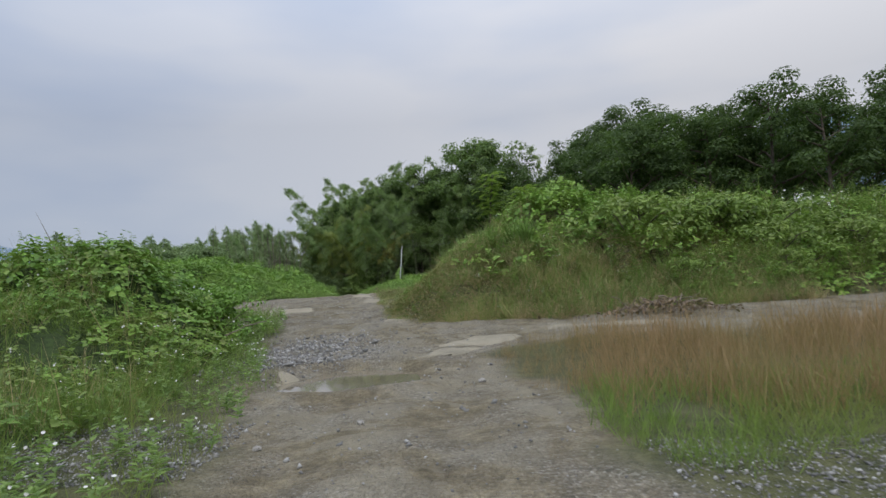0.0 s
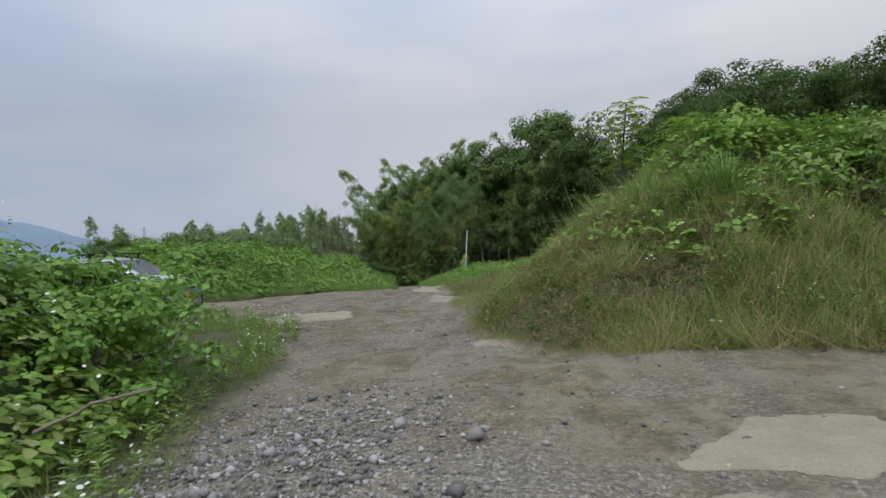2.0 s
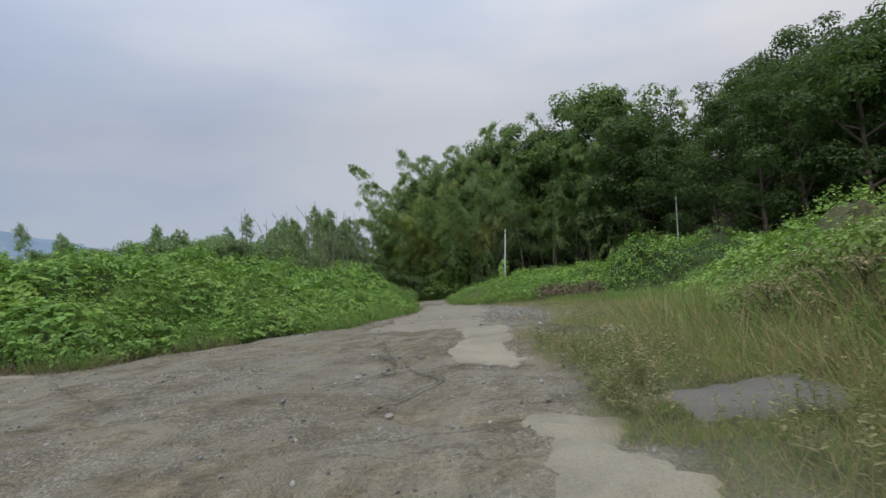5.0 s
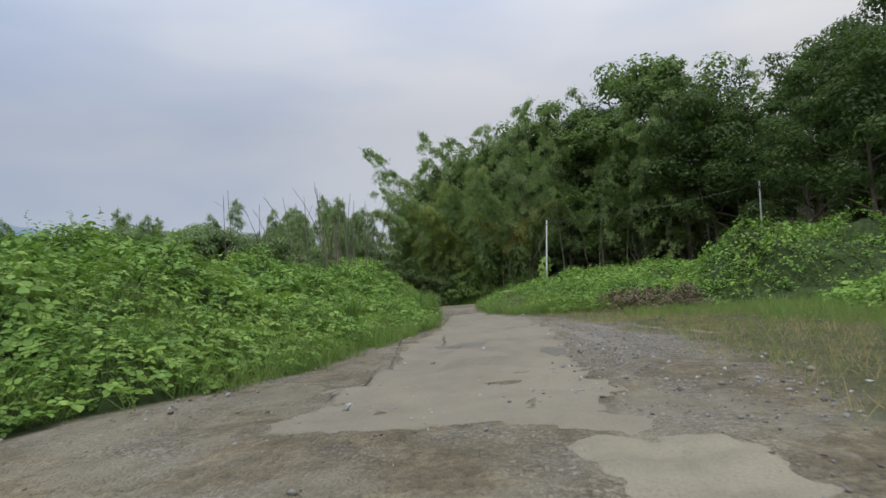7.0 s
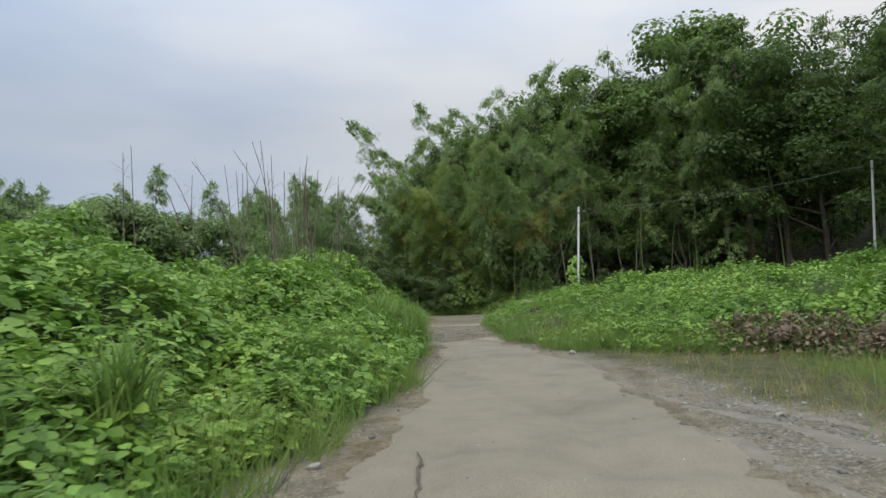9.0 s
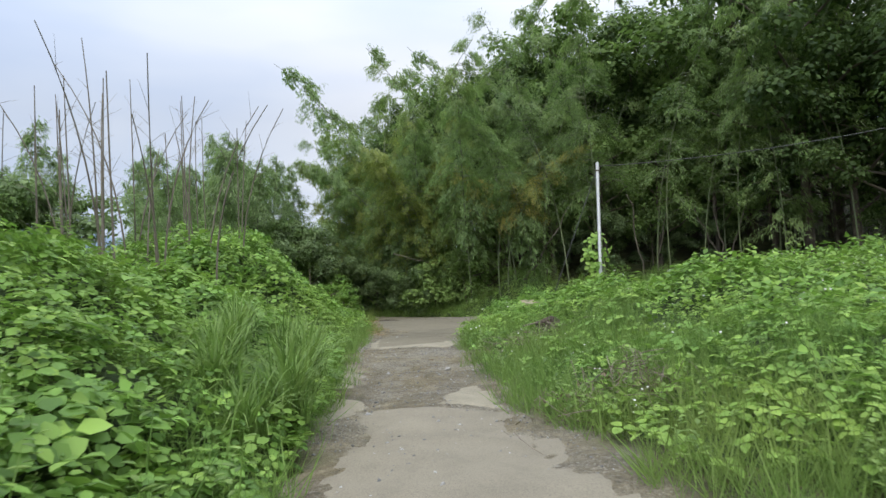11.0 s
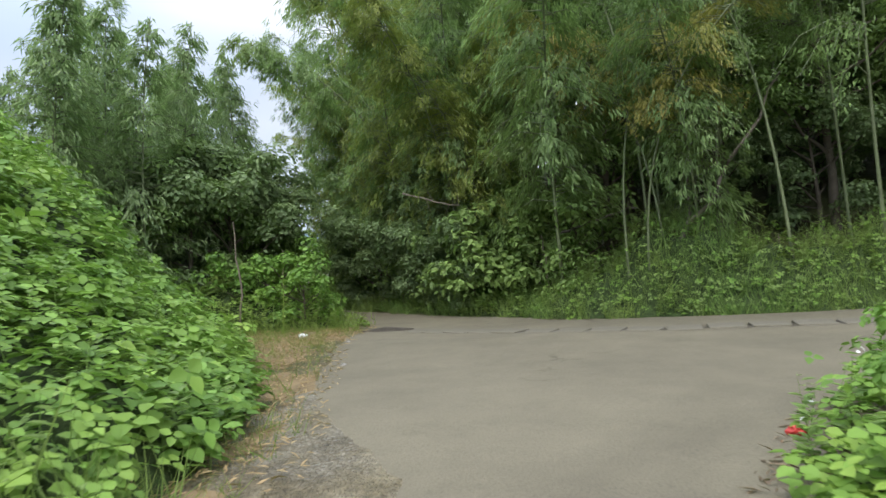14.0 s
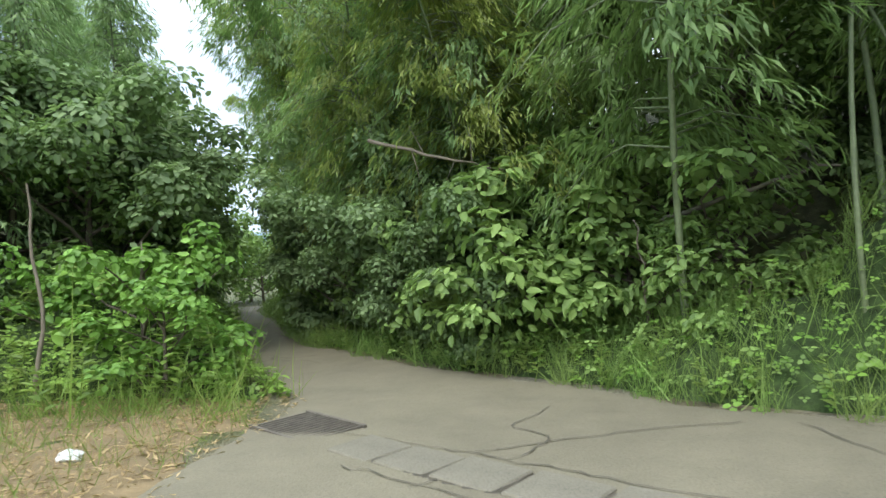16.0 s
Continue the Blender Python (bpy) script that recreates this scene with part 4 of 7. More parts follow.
for poly, width, marks, n_l, box in ((THICKET_WEST, 3.4, H_WEST, 26, (-22, -10.2, 33, 70)), (THICKET_EAST, 4.2, H_EAST, 8, (2.5, 9, 36, 48)), (THICKET_NORTH_EAST, 2.8, H_NORTH_EAST, 8, (-4, 8, 54, 69))):
    for k in range(n_l):
        x, y = r_w.uniform(box[0], box[1]), r_w.uniform(box[2], box[3])
        if inside_distance(np.array([x]), np.array([y]), poly)[0] < 1.2:
            continue
        z = float(land(np.array([x]), np.array([y]))[0] + thicket_height(np.array([x]), np.array([y]), poly, width, marks)[0])
        plant(kinds_s, 3, x, y, z + r_w.uniform(-0.5, 0.0))
for k in range(26):
    x, y = r_w.uniform(5.2, 17), r_w.uniform(17.2, 22.5)
    z = float(land(np.array([x]), np.array([y]))[0] + thicket_height(np.array([x]), np.array([y]), THICKET_EAST, 4.2, H_EAST)[0])
    plant(kinds_s, 2, x, y, z + r_w.uniform(0.5, 1.1))
brown = [(broad_tree("twiggy weed bush with brown and green leaves", 1.8, 1.0, M_DRY_WEED, 60, leaf=0.075, count=1500, low=0.02, category="shrub", shape=(LEAF * (0.6, 1, 1), LEAF_Q)), 1.8)]
for k, (x, y, top) in enumerate(((-0.2, 24.4, 1.8), (0.3, 25.6, 2.2), (-0.1, 27.2, 1.9), (0.9, 23.6, 2.4), (0.8, 27.0, 2.3), (-0.5, 22.6, 1.6), (0.2, 29.0, 1.9), (1.6, 25.0, 2.9), (-0.7, 27.9, 1.5), (-0.5, 28.6, 1.7), (0.6, 28.0, 2.2), (-0.6, 21.2, 1.3), (0.1, 23.2, 1.9), (-0.9, 19.6, 1.0), (0.2, 19.0, 1.3))):
    plant(brown if k % 3 == 2 else kinds_s, 0 if k % 3 == 2 else 2, x, y, top)
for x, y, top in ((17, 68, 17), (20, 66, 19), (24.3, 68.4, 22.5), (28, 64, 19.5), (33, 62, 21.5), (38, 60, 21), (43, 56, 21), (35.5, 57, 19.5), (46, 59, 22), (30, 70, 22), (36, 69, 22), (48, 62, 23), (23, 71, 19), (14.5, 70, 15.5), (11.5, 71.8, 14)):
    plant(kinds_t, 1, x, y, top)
kind_y = [(bamboo("feathery young bamboo beside the lane", 8, M_BAMBOO_YOUNG, 45, leaf=0.19, arch=0.06, nodes=70, young=True, low=0.10, sprays=6, bunch=5), 7.7),
          (bamboo("slender young bamboo with pale leaves", 9, M_BAMBOO_YOUNG, 46, leaf=0.19, arch=0.08, nodes=78, young=True, low=0.12, sprays=6, bunch=5), 8.6)]
LEFT_STAND = [(-22, 76.5), (-20.4, 81.5), (-22.0, 85), (-30, 98), (-46, 98), (-47, 74), (-26, 72)]
for x, y in spread_out(LEFT_STAND, (-42, -18, 70, 97), lambda x, y, d: 1.45 if x > -8.5 - 0.68 * (y - 51.8) else 0, 1800, 62):
    top = r_w.uniform(7.6, 9.6) + 1.6 * float(fade(y, 84, 90))
    if r_w.random() < 0.72:
        plant(kind_y, int(r_w.integers(0, 2)), x, y, top)
    else:
        plant(kinds_t, 2, x, y, top * 0.72)
# a row of young bamboo and small trees that stands in the vine bank
for k in range(46):
    u = r_w.random()
    x, y = -33 + 9.5 * u + r_w.normal(0, 0.9), 54.5 + 12 * u + r_w.normal(0, 1.3)
    if k % 3 == 0:
        plant(kind_y, int(r_w.integers(0, 2)), x, y, r_w.uniform(6.3, 7.7))
    else:
        plant(kinds_t, int(r_w.choice([2, 2, 4])), x, y, r_w.uniform(5.6, 7.0))
for x, y, top in ((-27.9, 58.4, 7.1), (-24.5, 64.7, 7.9), (-25.2, 64.0, 7.2), (-26.6, 61.2, 6.9)):
    plant(kind_y, int(r_w.integers(0, 2)), x, y, top)
for x, y, top in ((-20.7, 82.7, 5.4), (-22.3, 83.4, 6.0), (-21.8, 85.4, 5.6), (-24.4, 83.0, 6.2), (-23.4, 87.2, 6.2), (-23.6, 80.9, 5.2)):
    plant(kinds_t, 4, x, y, top)
for k in range(12):
    x, y = -6.5 + 0.95 * k, 83.2 + 1.5 * (k % 3) + r_w.uniform(-0.4, 0.4)
    plant(kinds_t, 4, x, y, float(land(np.array([x]), np.array([y]))[0]) + r_w.uniform(3.0, 4.2))
# dark shrubs and large-leaved ones under the drooping bamboo
for x, y, top in ((-16.6, 85.6, 3.4), (-15.6, 84.6, 3.0), (-14.7, 83.8, 3.2), (-13.8, 83.0, 2.8), (-17.6, 87.0, 3.6), (-16.2, 86.8, 4.4), (-14.4, 84.9, 4.2), (-12.9, 82.4, 2.7)):
    plant(kinds_t, 4, x, y, top)
for x, y, top in ((-13.4, 83.0, 2.3), (-12.7, 82.9, 3.0), (-11.9, 82.5, 2.6), (-12.3, 83.4, 3.4), (-10.9, 82.0, 1.9)):
    plant(kinds_s, 1, x, y, top)
for x, y, top in ((-21.0, 84.2, 8.6), (-22.2, 86.8, 9.2), (-23.2, 88.8, 9.4), (-23, 80.6, 9.8), (-24.6, 82.5, 10.4), (-22.9, 78.4, 9.4), (-21.9, 82.2, 8.8), (-24.5, 86, 10)):
    plant(kind_y, int(r_w.integers(0, 2)), x, y, top)
for k, x, y, top in ((2, -16.4, 86.0, 8.6), (2, -15.6, 84.7, 9.2), (4, -14.7, 83.8, 9.0), (2, -17.2, 87.6, 9.0), (4, -18.2, 89.4, 9.2), (2, -13.2, 82.6, 9.0), (4, -7.2, 80.3, 8.4), (6, -8.9, 79.6, 8.6), (6, -8.1, 79.7, 8.1), (6, -8.5, 79.4, 7.7), (2, -16.2, 85.0, 8.0), (2, -15.3, 84.1, 7.8), (2, -16.9, 86.1, 8.2), (2, -14.4, 83.4, 7.4), (2, -17.6, 87.2, 8.4), (6, -15.2, 85.4, 9.6), (6, -13.6, 83.6, 9.8), (5, -18.2, 92.4, 12.6), (5, -17.8, 91.0, 14.2), (0, -17.6, 89.8, 15.0), (1, -17.2, 89.6, 16.6), (0, -16.6, 88.2, 16.2), (1, -15.8, 88.4, 17.0), (0, -14.8, 87.0, 16.8), (1, -13.6, 86.2, 17.2), (0, -12, 86.5, 17.6), (1, -10.4, 86, 18), (2, -12.4, 82.5, 8.4), (2, -15.0, 84.6, 8.0)):
    plant(kinds_b, k, x, y, top)
for x, y, top in ((-21.4, 84.4, 4.6), (-22.2, 86.2, 5.2), (-25.4, 91.5, 6.0), (-27.6, 95.5, 6.2), (-24.6, 83.6, 5.2), (-26.4, 80.5, 5.6), (-23.9, 87.5, 6.0)):
    plant(kinds_t, 3, x, y, top)

# ---- mountains far off, their haze painted into the base colour ----
def mountains():
    az = np.radians(np.linspace(-85, 75, 200))
    d = np.degrees(az)
    rise = 1.286 * (0.040 + 0.088 * np.exp(-((d + 48) / 13.5) ** 2) + 0.04 * np.exp(-((d + 75) / 14) ** 2) + 0.175 * np.exp(-((d - 31) / 8) ** 2))
    rise = rise + 0.010 * wobble(d * 3.0, d * 0 + 3, 14.0, 4)
    v, R = [], 1750.0
    for k, q in enumerate(np.linspace(0, 1, 12)):
        rr = R + q * 500
        hh = R * rise * math.sin(q * math.pi / 2) * (1 + 0.05 * wobble(d * 2 + 31 * k, d * 0 + k, 9, 3))
        v.append(np.stack([np.sin(az) * rr, np.cos(az) * rr, hh - 3], 1))
    v = np.array(v)
    i = (np.arange(11)[:, None] * 200 + np.arange(199)[None]).ravel()
    return v.reshape(-1, 3), np.stack([i, i + 1, i + 201, i + 200], -1)


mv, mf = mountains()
tagged(mesh("backdrop", mv, mf, M_MOUNTAIN, None, True), "far wooded mountain ridge, coloured blue-grey for distance haze", "mountain", "", "structure")


# ---- grasses, weeds and flowers ----
STALK = np.array([(-0.012, 0, 0), (0.012, 0, 0), (0.010, 0.5, 0.03), (-0.010, 0.5, 0.03), (0.002, 1, 0.14), (-0.002, 1, 0.14)])
STALK_Q = np.array([(0, 1, 2, 3), (3, 2, 4, 5)])


def sod(name, label, category, region, box, count, height, mat, seed, width=1.0, bend=0.35, thin=None, tuft=6, over=None, size=None):
    """Grass over a region: tufts of bent blades, one joined mesh."""
    r = np.random.default_rng(seed)
    x, y = r.uniform(box[0], box[1], count), r.uniform(box[2], box[3], count)
    keep = (inside_distance(x, y, region) + 0.5 * wobble(x, y, 0.8, 2) > 0) & (wobble(x + 50, y, 1.3, 2) > -0.28)
    if thin is not None:
        keep &= r.random(count) < thin(x, y)
    x, y = x[keep], y[keep]
    x, y = np.repeat(x, tuft) + r.normal(0, 0.05, len(x) * tuft), np.repeat(y, tuft) + r.normal(0, 0.05, len(y) * tuft)
    z = land(x, y) - 0.01
    if over is not None:
        z = z + np.maximum(over(x, y) - 0.12, 0)
    p = np.stack([x, y, z], 1)
    up = np.stack([r.normal(0, bend, len(x)), r.normal(0, bend, len(x)), np.ones(len(x))], 1)
    side = r.normal(0, 1, p.shape) * np.array([1, 1, 0.2])
    h = height * r.lognormal(0, 0.3, len(x)) * (1 if size is None else size(x, y))
    v, f = stamp(STALK * (width, 1, 1), STALK_Q, p, side, up, h)
    return tagged(mesh(name, v, f, mat), label, category, "", "stuff")


WIDE = [(-70, -10), (70, -10), (70, 100), (-70, 100)]
verge_w = [(-2.2, -2), (-2.2, 6.5), (-2.7, 9), (-3.2, 11), (-4.2, 14), (-4.4, 17.2), (-5.1, 19.3), (-6.4, 20.8), (-9, 23), (-14, 23.5), (-14, 20.8), (-9, 20), (-5.8, 18.8), (-5.2, 17), (-5.6, 12), (-5, 8), (-4.6, 2), (-5, -2)]
sod("verge_grass", "green verge grass beside the gravel track", "grass", verge_w, (-14, -2, 0, 24), 9000, 0.22, M_GRASS, 71, 0.8, 0.5)
sod("tall_verge_grass", "taller green grass against the bank", "grass", [(-4, 0), (-3.4, 8), (-4.3, 12), (-4.6, 17.5), (-6, 19.5), (-9, 20.6), (-9, 19), (-6, 17), (-6.2, 10), (-6.5, 0)], (-10, -3, 0, 21), 2600, 0.27, M_LUSH, 72, 0.8, 0.5)
red_field = [(1.2, 6.6), (0.9, 8.2), (0.55, 11.2), (1.0, 12.0), (2, 12.2), (9, 12.0), (26, 12), (26, 6)]
sod("dry_reddish_grass", "field of dry reddish seeding grass", "grass", red_field, (0.3, 24, 6, 12.4), 15000, 0.46, M_DRYGRASS, 73, 0.5, 0.3, lambda x, y: np.clip(1.2 - 0.05 * x, 0.2, 1) * np.clip(0.95 + 1.5 * wobble(x, y, 1.4, 2), 0.35, 1), 6, None, lambda x, y: (0.8 + 0.7 * wobble(x + 20, y, 2.0, 2)) * (0.6 + 0.4 * fade(x, 0.8, 2.6)))
sod("short_green_grass", "short bright green grass beside the track", "grass", [(1.0, 5.5), (0.9, 7.4), (1.4, 8.2), (9, 8.6), (14, 8), (14, 5.4), (4, 5.6), (1.6, 5.2)], (0.8, 14, 5, 8.8), 5200, 0.19, M_GRASS, 74, 0.9, 0.5)
toe_e = [(-1.9, 17.7), (-0.6, 16.2), (2.6, 15.7), (8, 16.1), (20, 16.6), (20, 18.5), (6, 18.6), (3.2, 19.4), (2.2, 22), (2.0, 26), (0.8, 31.5), (-2.0, 31.6), (-3.4, 31), (-3.4, 29.5), (-2.9, 26), (-2.5, 23.3), (-2.2, 20.3)]
over_e = lambda x, y: thicket_height(x, y, THICKET_EAST, 4.2, H_EAST)
SLAB_E = [(-2.35, 24.9), (-2.4, 25.9), (-1.2, 26.1), (-1.15, 25.0)]
clear_e = lambda x, y: 1.0 * (inside_distance(x, y, SLAB_E) < 0.05)
sod("straw_grass", "straw-coloured dry grass at the foot of the mound", "grass", toe_e, (-3.6, 9, 15.5, 32), 30000, 0.32, M_STRAW, 75, 0.7, 0.9, clear_e, 6, over_e, lambda x, y: 0.36 + 0.74 * fade(x + 0.12 * (y - 22), -1.5, -0.2))
sod("green_mound_grass", "green grass growing on the foot of the mound", "grass", toe_e, (-3.6, 9, 15.5, 32), 17000, 0.36, M_LUSH, 76, 0.7, 0.6, clear_e, 6, over_e, lambda x, y: 0.36 + 0.74 * fade(x + 0.12 * (y - 22), -1.5, -0.2))
def coat(name, label, poly, width, heights, box, count, size, slim, mat, seed, thin):
    """Small leaves that lie close over a bank, one joined mesh."""
    p, n, _, r = surface_points(poly, width, heights, count, box, seed, thin)
    n = unit(n)
    p = p + n * np.abs(r.normal(0, 0.07, (len(p), 1))) - np.array([0, 0, 0.04])
    v, f = stamp(LEAF * (slim, 1, 1), LEAF_Q, p, n * 0.8 + r.normal(0, 0.55, p.shape), r.normal(0, 1, p.shape) + np.array([0, 0, 0.5]), size * r.uniform(0.5, 1.6, len(p)))
    return tagged(mesh(name, v, f, mat), label, "weeds", "", "stuff")


low_mound = lambda x, y: 1 - fade(thicket_height(x, y, THICKET_EAST, 4.2, H_EAST), 1.6, 2.4)
coat("matted_dry_weeds", "matted straw-brown weeds over the mound's foot", THICKET_EAST, 4.2, H_EAST, (-2.2, 9, 16, 34), 150000, 0.095, 0.07, M_STRAW, 301, low_mound)
coat("matted_green_weeds", "low green weeds matted over the mound's foot", THICKET_EAST, 4.2, H_EAST, (-2.2, 9, 16, 34), 60000, 0.09, 0.12, M_LUSH, 302, low_mound)
far_e = [(5.5, 16.4), (20, 17.2), (20, 24), (9, 24), (6, 21)]
sod("weedy_mound_grass", "brownish green grass on the weedy rise", "grass", far_e, (5, 20, 16, 24), 1900, 0.42, M_STRAW, 84, 0.5, 0.6, None, 5, over_e)
sod("green_rise_grass", "green grass on the weedy rise", "grass", far_e, (5, 20, 16, 24), 3500, 0.5, M_GRASS, 85, 0.6, 0.5, None, 5, over_e)
dry_e = [(-3.2, 31), (-2.9, 36), (-3.1, 41), (-3.9, 45), (-4.6, 50), (-6, 52.4), (-4.4, 53), (-2, 52.4), (0.4, 50.6), (3, 50), (2, 44), (2.2, 38), (1.6, 33.6), (-0.6, 31.8)]
sod("yellow_grass", "thin yellowed grass on gravelly ground", "grass", dry_e, (-6, 3, 30.5, 53), 5200, 0.13, M_STRAW, 77, 1.1, 0.6)
sod("sparse_green_grass", "sparse green grass on gravelly ground", "grass", dry_e, (-6, 3, 30.5, 53), 1300, 0.17, M_GRASS, 78, 1.0, 0.5)
low_e = [(-2.2, 47.5), (-3.0, 51), (-1, 51.5), (3, 50.5), (3.5, 44), (2.5, 38), (0.6, 38.5), (-0.4, 43)]
sod("low_green_grass", "fresh green grass below the kudzu bank", "grass", low_e, (-3.5, 4, 37, 52), 5200, 0.24, M_LUSH, 90, 0.9, 0.5)
toe_w = [(-15, 30.3), (-11.3, 30.7), (-9.9, 33.1), (-9.0, 35.5), (-8.75, 38), (-8.8, 42), (-8.7, 48), (-9.2, 52), (-10.1, 57), (-11.1, 61), (-11.8, 64), (-12.6, 68), (-13.5, 67.5), (-12.8, 62), (-11.4, 57), (-10.4, 51), (-10.2, 44), (-10.8, 39), (-12.6, 35), (-15, 32)]
over_w = lambda x, y: thicket_height(x, y, THICKET_WEST, 3.4, H_WEST)
sod("bank_grass", "tall fresh green grass along the vine bank", "grass", toe_w, (-15, -8.5, 30, 69), 16000, 0.36, M_LUSH, 79, 0.8, 0.55, None, 6, over_w)
dead_toe = [(-24, 29.9), (-12.2, 30.3), (-10.9, 31.0), (-9.7, 33.2), (-10.3, 33.6), (-11.6, 32.0), (-13, 31.7), (-24, 32)]
sod("dead_vine_litter", "brown dead vine stems along the bank's toe", "grass", dead_toe, (-24, -9.5, 29.5, 34), 5200, 0.22, M_RED_LEAF, 303, 0.9, 1.0, None, 6, over_w)
toe_ne = [(-2, 52), (-4.4, 52.4), (-6.8, 54.1), (-7.9, 57), (-8.6, 60), (-9.1, 63), (-9.1, 66), (-8.6, 67.4), (-7.9, 66), (-6.0, 62), (-4.6, 58), (-3.4, 54.8)]
over_ne = lambda x, y: thicket_height(x, y, THICKET_NORTH_EAST, 2.8, H_NORTH_EAST)
sod("kerbside_grass", "green and yellow grass along the bank's foot", "grass", toe_ne, (-9.8, -2, 51, 71), 16000, 0.34, M_LUSH, 80, 0.8, 0.55, None, 6, over_ne)
foot_n = [(-27, 101), (-19.8, 88.9), (-17.3, 85.0), (-14.5, 82.3), (-12.2, 80.5), (-10.6, 79.2), (-9.3, 78.5), (-7.7, 78.1), (-6, 77.8), (20, 77.3), (20, 79.2), (-6, 79.8), (-9, 80.6), (-12, 82.6), (-16, 86.5), (-24, 101)]
sod("wood_edge_grass", "lush green grass at the wood's edge", "grass", foot_n, (-25, 3, 77, 99), 42000, 0.36, M_LUSH, 81, 0.7, 0.5, None, 6, lambda x, y: thicket_height(x, y, VERGE_NORTH, 1.5, H_VERGE))
litter = [(-12.3, 67.6), (-12.6, 69.2), (-13.4, 71.8), (-14.5, 75), (-15, 77.5), (-15.3, 79.5), (-17.5, 80.0), (-21.5, 80.8), (-19.4, 78.6), (-17.4, 76.2), (-15.7, 74.3), (-14.0, 71.7), (-13.1, 69.8), (-13, 67.2)]
sod("yellow_verge_grass", "thin yellow-green grass beside the lane", "grass", litter, (-22, -12, 67, 81), 4200, 0.11, M_LITTER, 82, 0.9, 0.7)
sod("sparse_verge_grass", "sparse green grass among dry leaves", "grass", litter, (-22, -12, 67, 81), 2600, 0.2, M_GRASS, 86, 0.9, 0.6)
sod("lane_verge_weeds", "green grassy weeds left of the lane", "grass", [(-15.1, 78.2), (-15.3, 79.9), (-18.0, 83.6), (-25.2, 96), (-27.5, 96), (-20, 83), (-17.8, 78)], (-28, -14.5, 78, 96), 3600, 0.45, M_GRASS, 83, 0.7, 0.5)


def weeds(name, label, region, box, count, height, mat, seed, over=None, leaf=0.10, thin=None):
    """Upright leafy weeds: a stem with narrow leaves all the way up, one joined mesh of many plants."""
    r = np.random.default_rng(seed)
    x, y = r.uniform(box[0], box[1], count), r.uniform(box[2], box[3], count)
    keep = inside_distance(x, y, region) > 0
    if thin is not None:
        keep &= r.random(count) < thin(x, y)
    x, y = x[keep], y[keep]
    z = land(x, y)
    if over is not None:
        z = z + np.maximum(over(x, y) - 0.25, 0)
    p = np.stack([x, y, z], 1)
    h = height * r.lognormal(0, 0.25, len(x))
    up = np.stack([r.normal(0, 0.18, len(x)), r.normal(0, 0.18, len(x)), np.ones(len(x))], 1)
    sv, sf = stamp(STALK * (0.6, 1, 0.2), STALK_Q, p, r.normal(0, 1, p.shape) * np.array([1, 1, 0.1]), up, h)
    k = 16
    u = np.tile((np.arange(k) + 0.5) / k, len(x)) * 0.85 + 0.15
    q = np.repeat(p, k, 0) + np.repeat(unit(up) * h[:, None], k, 0) * u[:, None]
    a = r.uniform(0, 2 * math.pi, len(q))
    out = np.stack([np.cos(a), np.sin(a), 0.35 * np.ones(len(q))], 1)
    nv, nf = stamp(LEAF * (0.6, 1, 1), LEAF_Q, q, np.stack([-0.3 * np.cos(a), -0.3 * np.sin(a), np.ones(len(q))], 1), out, leaf * r.uniform(0.7, 1.5, len(q)) * (1.3 - 0.6 * u))
    v, f = joined([(sv, sf), (nv, nf)])
    return tagged(mesh(name, v, f, mat), label, "weeds", "", "stuff"), q[k - 1::k]


low_sw = [(-3.3, 0), (-3.6, 8), (-4.1, 11), (-6, 12.5), (-12, 12), (-20, 11), (-20, 0)]
over_sw = lambda x, y: thicket_height(x, y, THICKET_SOUTH_WEST, 2.2, H_SOUTH_WEST)
sod("weedy_grass", "low weedy green grass on the near bank", "grass", low_sw, (-16, -3, 0, 13), 10000, 0.3, M_GRASS, 87, 0.7, 0.5, None, 6, over_sw)
sod("dry_bank_grass", "dry stalks among the weedy grass", "grass", low_sw, (-16, -3, 0, 13), 2200, 0.42, M_STRAW, 88, 0.5, 0.5, None, 5, over_sw)
sod("seed_stalk", "dark seed stalks standing over the bank", "grass", [(-15, 12.5), (-7.4, 12.5), (-7.4, 15.5), (-15, 15.5)], (-15, -7, 12, 16), 40, 0.85, M_CANE, 89, 0.7, 0.3, None, 2, over_sw)
_, tips_sw = weeds("bank_weeds", "leafy green weeds standing in the vine bank", THICKET_SOUTH_WEST, (-18, -3.2, 0, 21), 2600, 0.55, M_WEED, 91, over_sw)
_, tips_e = weeds("mound_weeds", "tall leafy weeds standing on the mound", THICKET_EAST, (-3.2, 8, 16, 34), 5600, 0.5, M_WEED, 92, over_e, 0.095, lambda x, y: (0.16 + 0.84 * fade(x + 0.05 * (y - 22), 0.4, 2.0)) * clear_e(x, y))
weeds("drying_weeds", "straw-coloured drying weeds at the mound's foot", toe_e, (-3.4, 9, 15.5, 32), 7000, 0.30, M_DRY_WEED, 99, over_e, 0.05, lambda x, y: clear_e(x, y) * fade(wobble(x + 70, y, 1.6, 2), -0.2, 0.2))
_, tips_r = weeds("rise_weeds", "tall leafy weeds on the rise beyond the dry grass", far_e, (5, 20, 16, 24), 900, 0.85, M_WEED, 98, over_e, 0.13)
weeds("roadside_weeds", "leafy weeds along the vine bank", THICKET_WEST, (-16, -8.5, 32, 80), 3600, 0.5, M_SHRUB, 93, over_w)
_, tips_ne = weeds("low_weeds", "leafy weeds on the low bank", THICKET_NORTH_EAST, (-9.5, 6, 51, 71), 2600, 0.42, M_SHRUB, 94, over_ne, 0.09)
